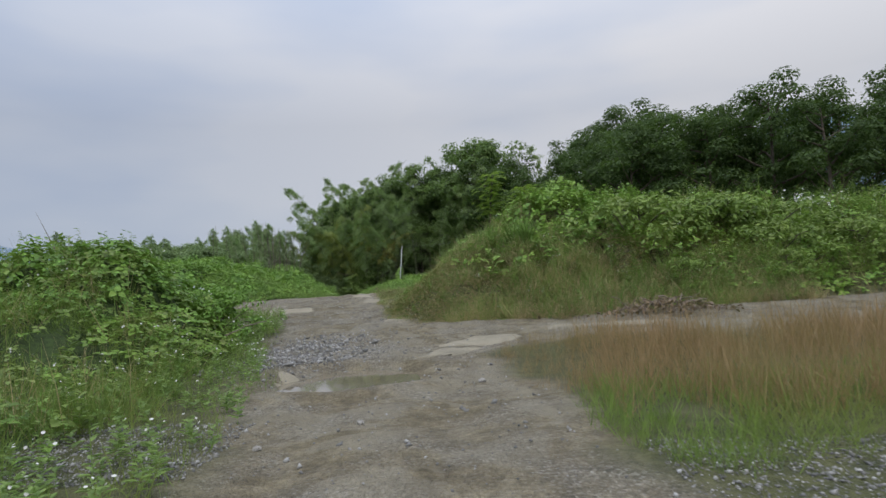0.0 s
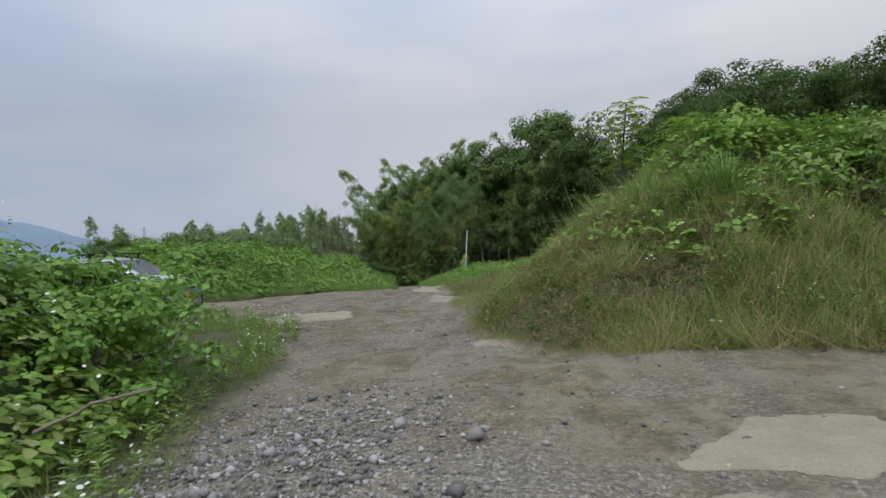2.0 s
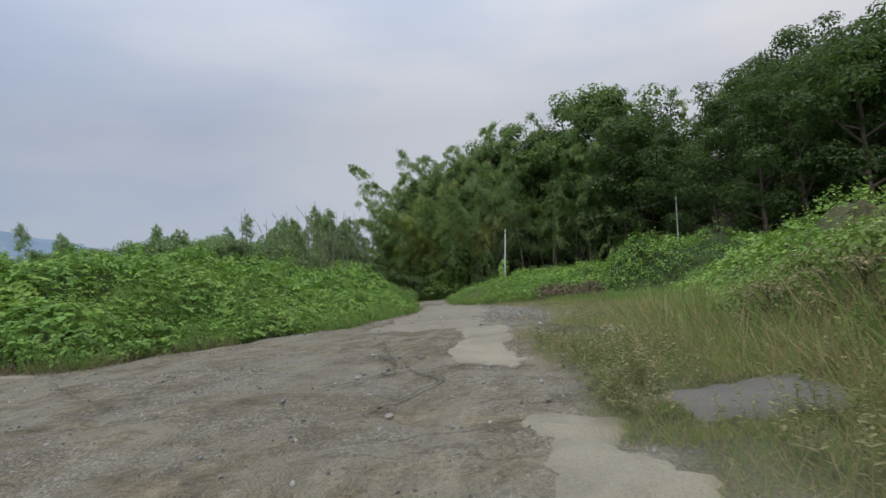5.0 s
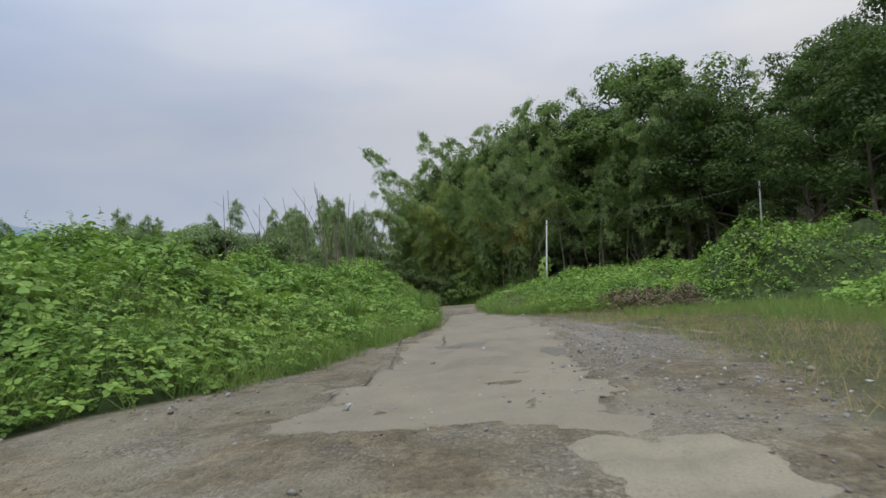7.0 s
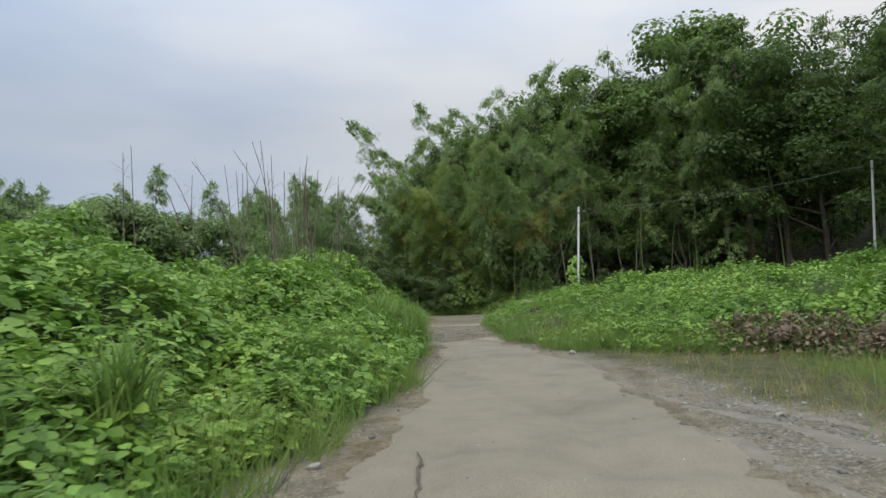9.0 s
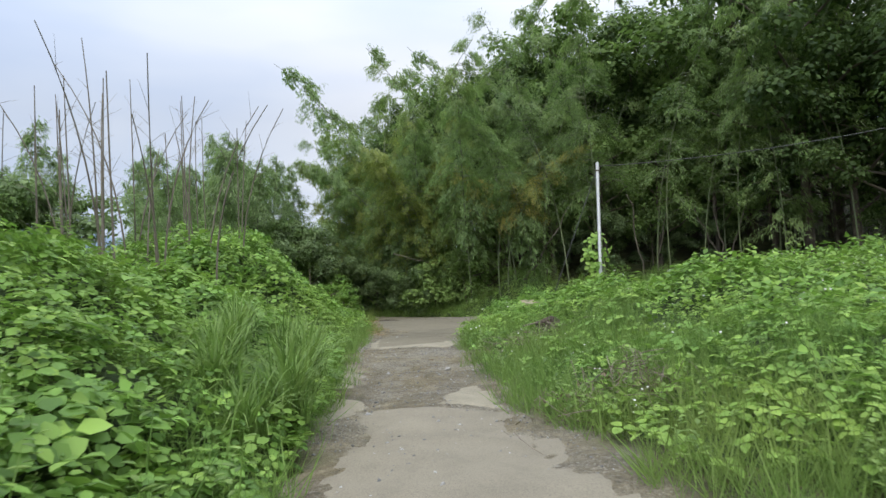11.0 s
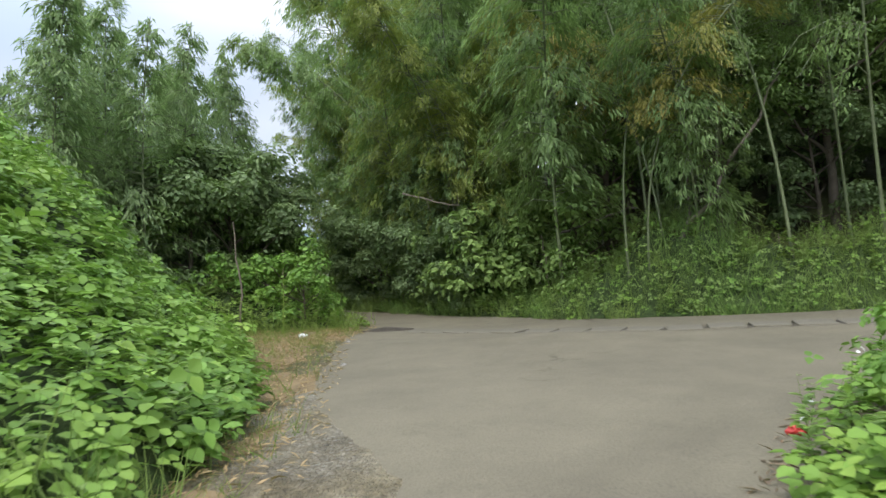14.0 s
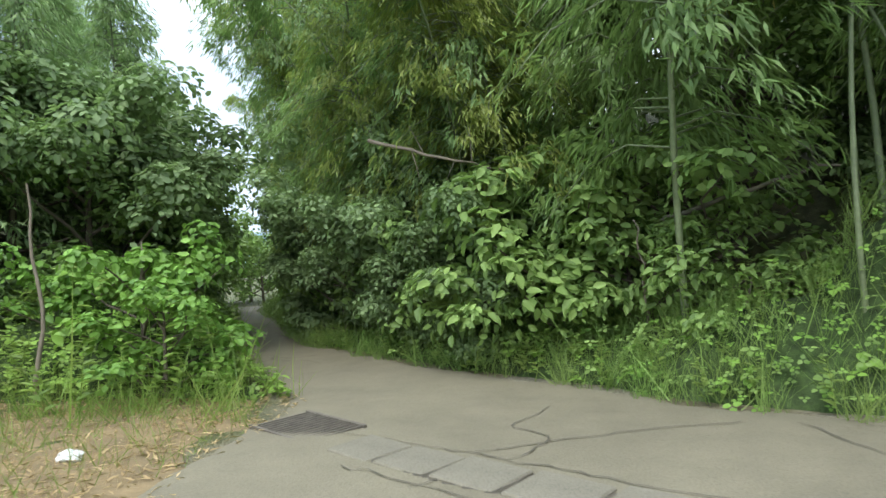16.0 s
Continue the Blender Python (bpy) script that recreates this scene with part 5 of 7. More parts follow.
weeds("wood_edge_weeds", "lush weeds at the foot of the bamboo wood", foot_n, (-25, 18, 77, 99), 4200, 0.6, M_WEED, 95, lambda x, y: thicket_height(x, y, VERGE_NORTH, 1.5, H_VERGE), 0.10)
weeds("lane_weeds", "bushy weeds beside the bend of the lane", [(-15.6, 78.6), (-16.2, 80.4), (-19, 84.5), (-27, 98), (-32, 98), (-22, 80), (-17.4, 77.5)], (-30, -15, 77, 98), 700, 1.1, M_WEED, 96, None, 0.14)
verge_thin = lambda x, y: np.full(np.shape(x), 0.5)
_, tips_v = weeds("verge_weeds", "small weeds in the track's verge", verge_w, (-10, -2, 0, 23), 4200, 0.26, M_SHRUB, 97, None, 0.075, verge_thin)


def flowers(name, label, tips, share, size, mat, seed):
    r = np.random.default_rng(seed)
    t = tips[r.random(len(tips)) < share]
    t = np.repeat(t, 3, 0) + r.normal(0, 0.06, (len(t) * 3, 3)) + np.array([0, 0, 0.03])
    a = np.arange(6) * math.pi / 3
    disc = np.stack([np.cos(a), np.sin(a), 0.25 + 0 * a], 1) * 0.5
    tv = np.concatenate([disc, [[0, 0, 0]]])
    tq = np.array([(6, 0, 1, 2), (6, 2, 3, 4), (6, 4, 5, 0)])
    v, f = stamp(tv, tq, t, r.normal(0, 0.5, t.shape) + np.array([0, -0.3, 1]), r.normal(0, 1, t.shape), size * r.uniform(0.7, 1.3, len(t)))
    return tagged(mesh(name, v, f, mat), label, "flowers", "", "stuff")


flowers("white_flowers", "small white daisy flowers among the weeds", np.concatenate([tips_sw, tips_v]), 0.30, 0.028, M_FLOWER, 101)
flowers("mound_flowers", "clusters of small white flowers on the mound", np.concatenate([tips_e, tips_r, tips_r]), 0.06, 0.026, M_FLOWER, 102)
r_f = np.random.default_rng(107)
bush_tips = np.array([11.6, 21.0, 2.9]) + r_f.normal(0, 1, (110, 3)) * (0.55, 0.45, 0.3)
plant(kinds_s, 2, 11.5, 21.0, 3.3)
plant(kinds_s, 2, 12.1, 21.3, 3.1)
flowers("white_bush_flowers", "clustered white blossoms on the weedy bush", bush_tips, 1.0, 0.07, M_FLOWER, 108)
flowers("bank_flowers", "few small white flowers on the low bank", tips_ne, 0.08, 0.03, M_FLOWER, 103)


# ---- old concrete in the track ----
lane = [(-7.3, 33.5), (-7.45, 38), (-8.1, 42), (-8.5, 48), (-8.9, 52), (-9.9, 57), (-8.2, 57), (-7.1, 54), (-5.9, 51), (-5.2, 46), (-4.85, 42), (-4.75, 38), (-4.4, 33.5)]
M_LANE = paving("weathered_concrete_lane", (0.232, 0.206, 0.152), 0.7, 0.014)
slab("road", lane, M_LANE, 0.014, 0.12, 0.22, "worn smooth concrete strip in the track", "road")
PATCHES = [[(-0.3, 12.6), (0.3, 13.5), (1.2, 13.4), (1.1, 12.6), (0.4, 12.4)], [(-0.6, 11.6), (-0.2, 12.1), (0.15, 11.9), (0.1, 11.4)], [(-6.3, 20.4), (-6.4, 22.1), (-4.7, 22.0), (-4.6, 20.6)],
           [(-3.3, 22.9), (-3.4, 25.5), (-2.75, 25.4), (-2.65, 23.0)], [(-3.6, 27.9), (-4.4, 28.0), (-4.7, 33), (-3.9, 33)], [(-2.2, 29.8), (-2.4, 31.0), (-0.5, 31.4), (-0.4, 30.3)],
           [(-13, 30.2), (-13, 30.7), (-11.6, 30.5), (-11.6, 30.1)], [(-10.9, 56.4), (-10.8, 57.9), (-10.1, 57.9), (-10.0, 56.6)], [(-9.0, 57.2), (-8.7, 59.2), (-8.3, 58.4), (-8.0, 57)], [(-11.2, 58.6), (-11.3, 60.2), (-10.6, 60.1), (-10.5, 58.8)],
           [(-11.6, 63.8), (-11.9, 65.8), (-9.7, 65.3), (-9.5, 63.9)], [(-2.9, 9.6), (-2.7, 10.3), (-2.2, 10.2), (-2.3, 9.5)], [(-1.95, 16.9), (-1.9, 17.4), (-1.45, 17.3), (-1.45, 16.9)], [(1.6, 13.9), (2.0, 14.5), (4.6, 14.3), (4.4, 13.7)]]
for poly in PATCHES:
    slab("pavement", poly, M_CONCRETE, 0.022, 0.06, 0.18, "pale broken patch of old concrete in the track", "concrete patch")
# old concrete slab; the shade on it is put into a darker grey
slab("pavement", SLAB_E, paving("shade_darkened_concrete", (0.15, 0.138, 0.115), 0.7, 0.012), 0.014, 0.06, 0.15, "old concrete slab in dry weeds, coloured dark grey for its shade", "asphalt slab")


def flat_pool(name, cx, cy, rx, ry, level, mat, label, category):
    xs, ys = np.arange(cx - 1.3 * rx, cx + 1.3 * rx, 0.04), np.arange(cy - 1.3 * ry, cy + 1.3 * ry, 0.04)
    v, f, gx, gy = sheet(xs, ys, lambda x, y: level + 0 * x)
    wet = ((land(gx, gy) < level + 0.012) & (((gx - cx) / rx) ** 2 + ((gy - cy) / ry) ** 2 + 0.8 * wobble(gx, gy, 0.7, 3) < 1.1)).ravel()
    return tagged(mesh(name, v, f[wet[f].all(1)], mat), label, category)


POOL_Z = float(base_height(np.array([-1.65]), np.array([9.9]))[0]) - 0.045
M_WATER, n_, l_, b_ = material("muddy_water", 0.05, 0.0, 0.5)
l_.new(ramp_node(n_, l_, noise_node(n_, l_, 1.5).outputs["Fac"], (0.35, (0.17, 0.145, 0.10)), (0.65, (0.23, 0.20, 0.145))).outputs["Color"], b_.inputs["Base Color"])
flat_pool("puddle", -1.72, 9.87, 1.02, 1.12, POOL_Z, M_WATER, "shallow muddy puddle in a hollow of the track", "puddle")
M_DAMP = plain("damp_dark_earth", (0.10, 0.085, 0.063), 0.55, 0, 5.0, 0.4, 0.01)
def ring(cx, cy, rx, ry, seed):
    r = np.random.default_rng(seed)
    return [(cx + rx * q * math.cos(a), cy + ry * q * math.sin(a)) for a, q in zip(np.linspace(0, 2 * math.pi, 14, endpoint=False), r.uniform(0.75, 1.2, 14))]


M_TYRE_TRACK = plain("compacted_pale_earth", (0.235, 0.213, 0.168), 0.9, 0, 4.0, 0.3, 0.01)
for line in ([(-6.3, 48.6), (-5.3, 45.7), (-4.5, 42.8), (-4.0, 39.4)], [(-5.7, 49.2), (-4.7, 46.2), (-3.6, 43.2), (-2.9, 39.8)], [(-4.5, 47.6), (-3.7, 45.2), (-2.6, 42.6), (-2.0, 40.5)]):
    band = [(x - 0.10, y) for x, y in line] + [(x + 0.10, y) for x, y in reversed(line)]
    slab("tyre_track", band, M_TYRE_TRACK, 0.012, 0.06, 0.10, "pale band pressed into gravel by tyres", "tyre track")
M_WET = plain("wet_concrete", (0.155, 0.138, 0.10), 0.55, 0, 3.0, 0.3, 0.006)
slab("pothole_rim", ring(-6.8, 41.0, 0.55, 0.62, 1), M_WET, 0.024, 0.05, 0.12, "damp stain round a pothole in the concrete", "pothole")
slab("pothole", ring(-6.95, 40.9, 0.22, 0.26, 2), M_DAMP, 0.029, 0.04, 0.08, "dark damp earth in a pothole", "pothole")
slab("pothole", ring(-4.95, 39.0, 0.14, 0.45, 3), M_WET, 0.026, 0.04, 0.2, "dark damp earth in a broken edge", "pothole")


# ---- cracks in the asphalt, dark earth in thin lines ----
M_CRACK = plain("dry_earth_in_cracks", (0.12, 0.105, 0.078), 0.95, 0, 6.0, 0.4)


def crack(points, width, seed):
    r = np.random.default_rng(seed)
    p = np.array(points, dtype=float)
    d = np.concatenate([[0], np.cumsum(np.hypot(*np.diff(p, axis=0).T))])
    u = np.linspace(0, d[-1], max(8, int(d[-1] / 0.12)))
    x, y = np.interp(u, d, p[:, 0]) + r.normal(0, 0.02, len(u)), np.interp(u, d, p[:, 1]) + r.normal(0, 0.02, len(u))
    q = np.stack([x, y], 1)
    t = unit(np.gradient(q, axis=0))
    w = width * r.uniform(0.4, 1.3, len(u))[:, None]
    nrm = np.stack([-t[:, 1], t[:, 0]], 1)
    a, b = q + nrm * w, q - nrm * w
    va = np.stack([a[:, 0], a[:, 1], land(a[:, 0], a[:, 1]) + 0.033], 1)
    vb = np.stack([b[:, 0], b[:, 1], land(b[:, 0], b[:, 1]) + 0.033], 1)
    k, m = np.arange(len(u) - 1), len(u)
    ob = mesh("crack", np.concatenate([va, vb]), np.stack([k, k + 1, m + k + 1, m + k], 1), M_CRACK)
    return tagged(ob, "earth-filled crack in the worn asphalt", "crack", "cracks in the lane")


for k, pts in enumerate([[(-12.0, 68.2), (-11, 67.4), (-9.8, 66.6)], [(-11.6, 67.0), (-10.8, 66.3), (-10.0, 65.9)], [(-14.2, 78.2), (-12.8, 77.5), (-11.2, 76.5), (-9, 75.7), (-5, 75.2)], [(-13.5, 77.0), (-11.3, 75.7), (-9.2, 74.9), (-5, 74.4)],
                         [(-12.1, 79.2), (-12.4, 78.3), (-12.0, 77.9), (-12.3, 77.2)], [(-10.0, 78.4), (-9.8, 77.4), (-9.4, 76.6)], [(-12.6, 77.4), (-11.2, 78.2), (-10.4, 78.5)], [(-13.4, 77.6), (-12.6, 76.9), (-12.9, 76.5)],
                         [(-5.6, 29.5), (-4.9, 28.0), (-4.3, 27.1), (-4.9, 25.8)], [(-9.2, 46.0), (-8.3, 42), (-7.86, 40.1), (-7.42, 37.9), (-7.3, 35)], [(-7.8, 44.7), (-7.3, 41.9)],
                         [(-5.9, 31), (-5.3, 29), (-5.0, 27.85), (-5.5, 27.0), (-6.1, 27.1)], [(-10.4, 28.8), (-9.0, 27.7), (-7.2, 28.3), (-6.0, 27.9)]]):
    crack(pts, 0.024 if k < 2 else 0.008 if k < 8 else 0.012, 200 + k)

# ---- gutter with concrete cover slabs, and its grating ----
M_COVER = paving("gutter_cover_concrete", (0.182, 0.164, 0.123), 0.7, 0.008)
gutter = thing("gutter", "row of worn concrete gutter covers across the lane", "gutter")
bm = bmesh.new()
bmesh.ops.create_cube(bm, size=1.0)
bmesh.ops.scale(bm, vec=(0.53, 0.46, 0.06), verts=bm.verts)
bmesh.ops.bevel(bm, geom=bm.edges[:], offset=0.012, segments=1, affect="EDGES")
first_cover = part("cover", bm, M_COVER, gutter)
bed = [(-13.9, 77.45), (-12.75, 76.62), (-11.3, 75.76), (-9.1, 74.95), (-5.0, 74.5), (4.0, 74.3), (4.0, 74.9), (-5.0, 75.1), (-8.9, 75.55), (-11.1, 76.34), (-12.45, 77.18), (-13.5, 77.85)]
slab("gutter_bed", bed, M_DAMP, 0.029, 0.08, 0.05, "dark damp earth in the joints of the gutter", "gutter")
gl = np.array([(-13.7, 77.65), (-12.6, 76.9), (-11.2, 76.05), (-9.0, 75.25), (-5.0, 74.8), (4.0, 74.6)])
gd = np.concatenate([[0], np.cumsum(np.hypot(*np.diff(gl, axis=0).T))])
for k in range(int(gd[-1] / 0.6)):
    u = 0.3 + 0.6 * k
    x, y = float(np.interp(u, gd, gl[:, 0])), float(np.interp(u, gd, gl[:, 1]))
    x2, y2 = float(np.interp(u + 0.1, gd, gl[:, 0])), float(np.interp(u + 0.1, gd, gl[:, 1]))
    z = float(land(np.array([x]), np.array([y]))[0])
    c = first_cover if k == 0 else new("cover", first_cover.data)
    c.parent = gutter
    c.matrix_basis = pose(x, y, z + 0.016 + RNG.uniform(-0.006, 0.008), RNG.normal(0, 0.6), RNG.normal(0, 0.6), math.degrees(math.atan2(y2 - y, x2 - x)) + RNG.normal(0, 1))
M_IRON = plain("rusted_iron", (0.19, 0.165, 0.135), 0.8, 0.3, 8.0, 0.4)
grating = thing("drain_grating", "rusty steel drain grating at the lane's edge", "drain grating", (-14.35, 78.3, float(land(np.array([-14.35]), np.array([78.3]))[0]) + 0.03))
grating.rotation_euler = (0, 0, radians(-34))
for k in range(14):
    bm = bmesh.new()
    bmesh.ops.create_cube(bm, size=1.0)
    bmesh.ops.scale(bm, vec=(0.022, 0.62, 0.03), verts=bm.verts)
    bmesh.ops.translate(bm, vec=(-0.45 + 0.07 * k, 0, 0), verts=bm.verts)
    part("bar", bm, M_IRON, grating)
for yy in (-0.32, 0.32):
    bm = bmesh.new()
    bmesh.ops.create_cube(bm, size=1.0)
    bmesh.ops.scale(bm, vec=(1.0, 0.035, 0.04), verts=bm.verts)
    bmesh.ops.translate(bm, vec=(0, yy, 0), verts=bm.verts)
    part("frame_bar", bm, M_IRON, grating)


# ---- stones ----
def stone_mesh(seed, size=1.0):
    r = np.random.default_rng(seed)
    bm = bmesh.new()
    bmesh.ops.create_icosphere(bm, subdivisions=1, radius=0.5)
    for v in bm.verts:
        v.co *= 1 + r.normal(0, 0.16)
        v.co.z *= 0.62
    return bm


def gravel_stones(name, label, region, box, count, size, seed, dens=None):
    r = np.random.default_rng(seed)
    a = np.array([(1, 0, 0), (-1, 0, 0), (0, 1, 0), (0, -1, 0), (0, 0, 0.7), (0, 0, -0.7)]) * 0.5
    x, y = r.uniform(box[0], box[1], count), r.uniform(box[2], box[3], count)
    keep = inside_distance(x, y, region) > -0.2
    if dens is not None:
        keep &= r.random(count) < dens(x, y)
    x, y = x[keep], y[keep]
    s = size * r.lognormal(0, 0.45, len(x))
    p = np.stack([x, y, land(x, y) + 0.15 * s], 1)
    t = np.array([(0, 2, 4), (2, 1, 4), (1, 3, 4), (3, 0, 4), (2, 0, 5), (1, 2, 5), (3, 1, 5), (0, 3, 5)])
    v, f = stamp(a, t, p, r.normal(0, 0.3, p.shape) + np.array([0, 0, 1]), r.normal(0, 1, p.shape), s)
    v = v + r.normal(0, 0.12, v.shape) * np.repeat(s, 6)[:, None]
    return tagged(mesh(name, v, f, M_GRIT), label, "gravel", "", "stuff")


M_GRIT, n_, l_, b_ = material("loose_gravel", 0.9)
gn = n_.new("ShaderNodeNewGeometry")
l_.new(ramp_node(n_, l_, gn.outputs["Random Per Island"], (0.0, (0.13, 0.132, 0.13)), (0.6, (0.25, 0.245, 0.23)), (1.0, (0.47, 0.465, 0.45))).outputs["Color"], b_.inputs["Base Color"])
gravel_stones("gravel", "loose grey crushed stone on the track", TRACK, (-5, 1.5, 2, 20), 9000, 0.024, 111, lambda x, y: np.clip(0.25 + 1.2 * np.exp(-(((x + 3) / 1.2) ** 2 + ((y - 12.6) / 2) ** 2)), 0, 1))
gravel_stones("gravel", "coarse grey-blue crushed stone at the track's edge", WIDE, (-5, -0.8, 9.6, 15), 11000, 0.032, 117, lambda x, y: np.clip(1.3 * np.exp(-(((x + 2.9) / 0.9) ** 2 + ((y - 12.4) / 1.7) ** 2)), 0, 1))
gravel_stones("gravel", "scattered small stones on bare earth", TRACK, (-14, 3, 19, 36), 12000, 0.024, 112, lambda x, y: np.clip(0.35 + wobble(x, y, 1.6, 2), 0, 1))
gravel_stones("gravel", "loose gravel beside the concrete strip", WIDE, (-9.3, 0, 34, 56), 9000, 0.025, 113, lambda x, y: np.clip(0.1 + 0.9 * fade(x, -5.4, -4.6) + 0.5 * fade(-x, 8.3, 8.9), 0, 1) * (inside_distance(x, y, TRACK) > -0.6))
gravel_stones("gravel", "small stones along the narrow track", TRACK, (-12.5, -7, 55, 67), 6000, 0.018, 114)
gravel_stones("gravel", "grey crushed stone patch among grass", WIDE, (1.2, 6.5, 3.8, 5.9), 9000, 0.016, 115)
gravel_stones("gravel", "grey crushed stone in the verge", WIDE, (-5.2, -2.2, 5.6, 7.4), 6000, 0.016, 116)
rock0 = None
for k, (x, y, s) in enumerate([(-1.6, 13.2, 0.09), (-0.9, 17.0, 0.1), (-4.6, 25.8, 0.09), (-3.7, 21.5, 0.08), (-5.4, 27.6, 0.08), (-2.2, 15.2, 0.08), (-3.0, 19.0, 0.08), (-8.6, 44.2, 0.12), (-4.3, 46.2, 0.1),
                                (-9.2, 60.5, 0.12), (-13.4, 72.9, 0.10), (-14.3, 75.6, 0.09), (-6.2, 53.0, 0.16), (-1.1, 7.1, 0.09), (0.2, 9.1, 0.11), (-1.9, 6.4, 0.1)]):
    if rock0 is None or k % 3 == 0:
        bm = stone_mesh(300 + k)
        me = bpy.data.meshes.new("stone")
        bm.to_mesh(me)
        bm.free()
        me.materials.append(M_STONE)
        rock0 = me
    ob = tagged(new("stone", rock0), "small pale stone lying on the track", "stone", "stones by the track")
    ob.matrix_basis = pose(x, y, float(land(np.array([x]), np.array([y]))[0]) + 0.16 * s, RNG.normal(0, 10), RNG.normal(0, 10), RNG.uniform(0, 360)) @ Matrix.Diagonal((s * RNG.uniform(0.9, 1.4), s, s, 1))


# ---- poles and wires ----
M_STEEL = plain("galvanised_steel", (0.52, 0.53, 0.53), 0.5, 0.3, 6.0, 0.2)
M_WIRE = plain("dark_wire", (0.10, 0.10, 0.10), 0.6)


def at_land(x, y, dz=0.0):
    return (x, y, float(land(np.array([x]), np.array([y]))[0]) + dz)


def pole(foot, top, label):
    ob = thing("utility_pole", label, "pole", foot, "poles carrying the wire")
    f, t = np.array(foot), np.array(top)
    u = np.linspace(-0.08, 1, 6)[:, None]
    v, q = tube((t - f) * u, np.full(6, 0.055), 12)
    mesh("shaft", v, q, M_STEEL, ob, True)
    bm = bmesh.new()
    bmesh.ops.create_uvsphere(bm, u_segments=12, v_segments=6, radius=0.06)
    bmesh.ops.translate(bm, vec=Vector(t - f), verts=bm.verts)
    part("cap", bm, M_STEEL, ob, "rounded steel cap", True)
    bm = bmesh.new()
    bmesh.ops.create_cube(bm, size=1.0)
    bmesh.ops.scale(bm, vec=(0.15, 0.15, 0.05), verts=bm.verts)
    bmesh.ops.translate(bm, vec=Vector((t - f) * 0.95), verts=bm.verts)
    part("clamp", bm, M_IRON, ob, "dark steel wire clamp")
    return ob


TOP1, TOP2 = (-5.02, 70.52, 5.41), (8.45, 70.7, 6.65)
pole(at_land(-5.45, 68.44), TOP1, "thin pale steel pole leaning slightly, wrapped in vine at its foot")
pole(at_land(8.15, 70.7), TOP2, "thin pale steel pole standing before the dark wood")


def wire(a, b, sag, label):
    u = np.linspace(0, 1, 24)[:, None]
    p = np.array(a) * (1 - u) + np.array(b) * u - np.array([[0, 0, 1]]) * sag * 4 * u * (1 - u)
    v, f = tube(p, np.full(24, 0.012), 5)
    return tagged(mesh("wire", v, f, M_WIRE), label, "wire", "wires on the poles")


wire((TOP1[0], TOP1[1], TOP1[2] - 0.1), (TOP2[0], TOP2[1], TOP2[2] - 0.1), 0.35, "thin dark wire strung between the two poles")
wire((TOP2[0], TOP2[1], TOP2[2] - 0.1), (34, 69, 8.2), 0.5, "thin dark wire running on into the trees")
wire((TOP1[0], TOP1[1], TOP1[2] - 0.15), at_land(-7.05, 70.3, 0.2), 0.0, "thin guy wire from the pole down to the ground")
vine = thing("climbing_vine", "kudzu vine climbing the foot of the steel pole", "vine", (-5.42, 68.6, 0))
r_v = np.random.default_rng(120)
u = r_v.random(46) ** 0.8
c = np.stack([0.12 * u + r_v.normal(0, 0.16, 46), 1.2 * u + r_v.normal(0, 0.16, 46), 1.0 + 2.0 * u], 1)
v, f = stamp(TREFOIL, TREFOIL_Q, c, r_v.normal(0, 0.5, c.shape) + np.array([0, -0.8, 0.6]), r_v.normal(0, 1, c.shape) + np.array([0, 0, -0.8]), 0.27 * r_v.uniform(0.8, 1.2, 46))
tagged(mesh("vine_leaves", v, f, M_KUDZU_PALE, vine), kind="stuff")
q = np.linspace(0, 1, 40)
v, f = tube(np.stack([0.12 * q + 0.08 * np.cos(22 * q), 1.2 * q + 0.08 * np.sin(22 * q), 0.2 + 3.0 * q], 1), np.full(40, 0.008), 5)
mesh("stem", v, f, M_CULM, vine)

# ---- dead bamboo canes standing over the vine bank ----
r_c = np.random.default_rng(130)


def cane(x, y, top, seed):
    r = np.random.default_rng(seed)
    z = at_land(x, y)[2]
    h = top - z
    ob = thing("dead_cane", "tall bare dead bamboo cane standing in the vines", "cane", (x, y, z), "dead bamboo canes")
    t = np.linspace(0, 1, 12)
    a, b = r.uniform(0, 6.28), abs(r.normal(0, 0.04)) * h + (0.2 * h if r.random() < 0.35 else 0)
    p = np.stack([np.cos(a) * b * t ** 3 + r.normal(0, 0.02) * t * h, np.sin(a) * b * t ** 3, h * t], 1)
    v, f = tube(p, 0.028 * (1 - 0.8 * t) + 0.005, 6)
    mesh("culm", v, f, M_CANE, ob, True)
    tw = []
    for k in range(r.integers(6, 16)):
        u = r.uniform(0.35, 0.95)
        c = np.array([np.interp(u, t, p[:, i]) for i in range(3)])
        d = unit(np.array([r.normal(), r.normal(), 1.2]))
        L = r.uniform(0.3, 0.9)
        tw.append(tube(np.stack([c, c + d * L * 0.5, c + d * L + np.array([0, 0, -0.05])]), (0.007, 0.005, 0.002), 3))
    v, f = joined(tw)
    tagged(mesh("twig_work", v, f, M_CANE, ob), kind="stuff")


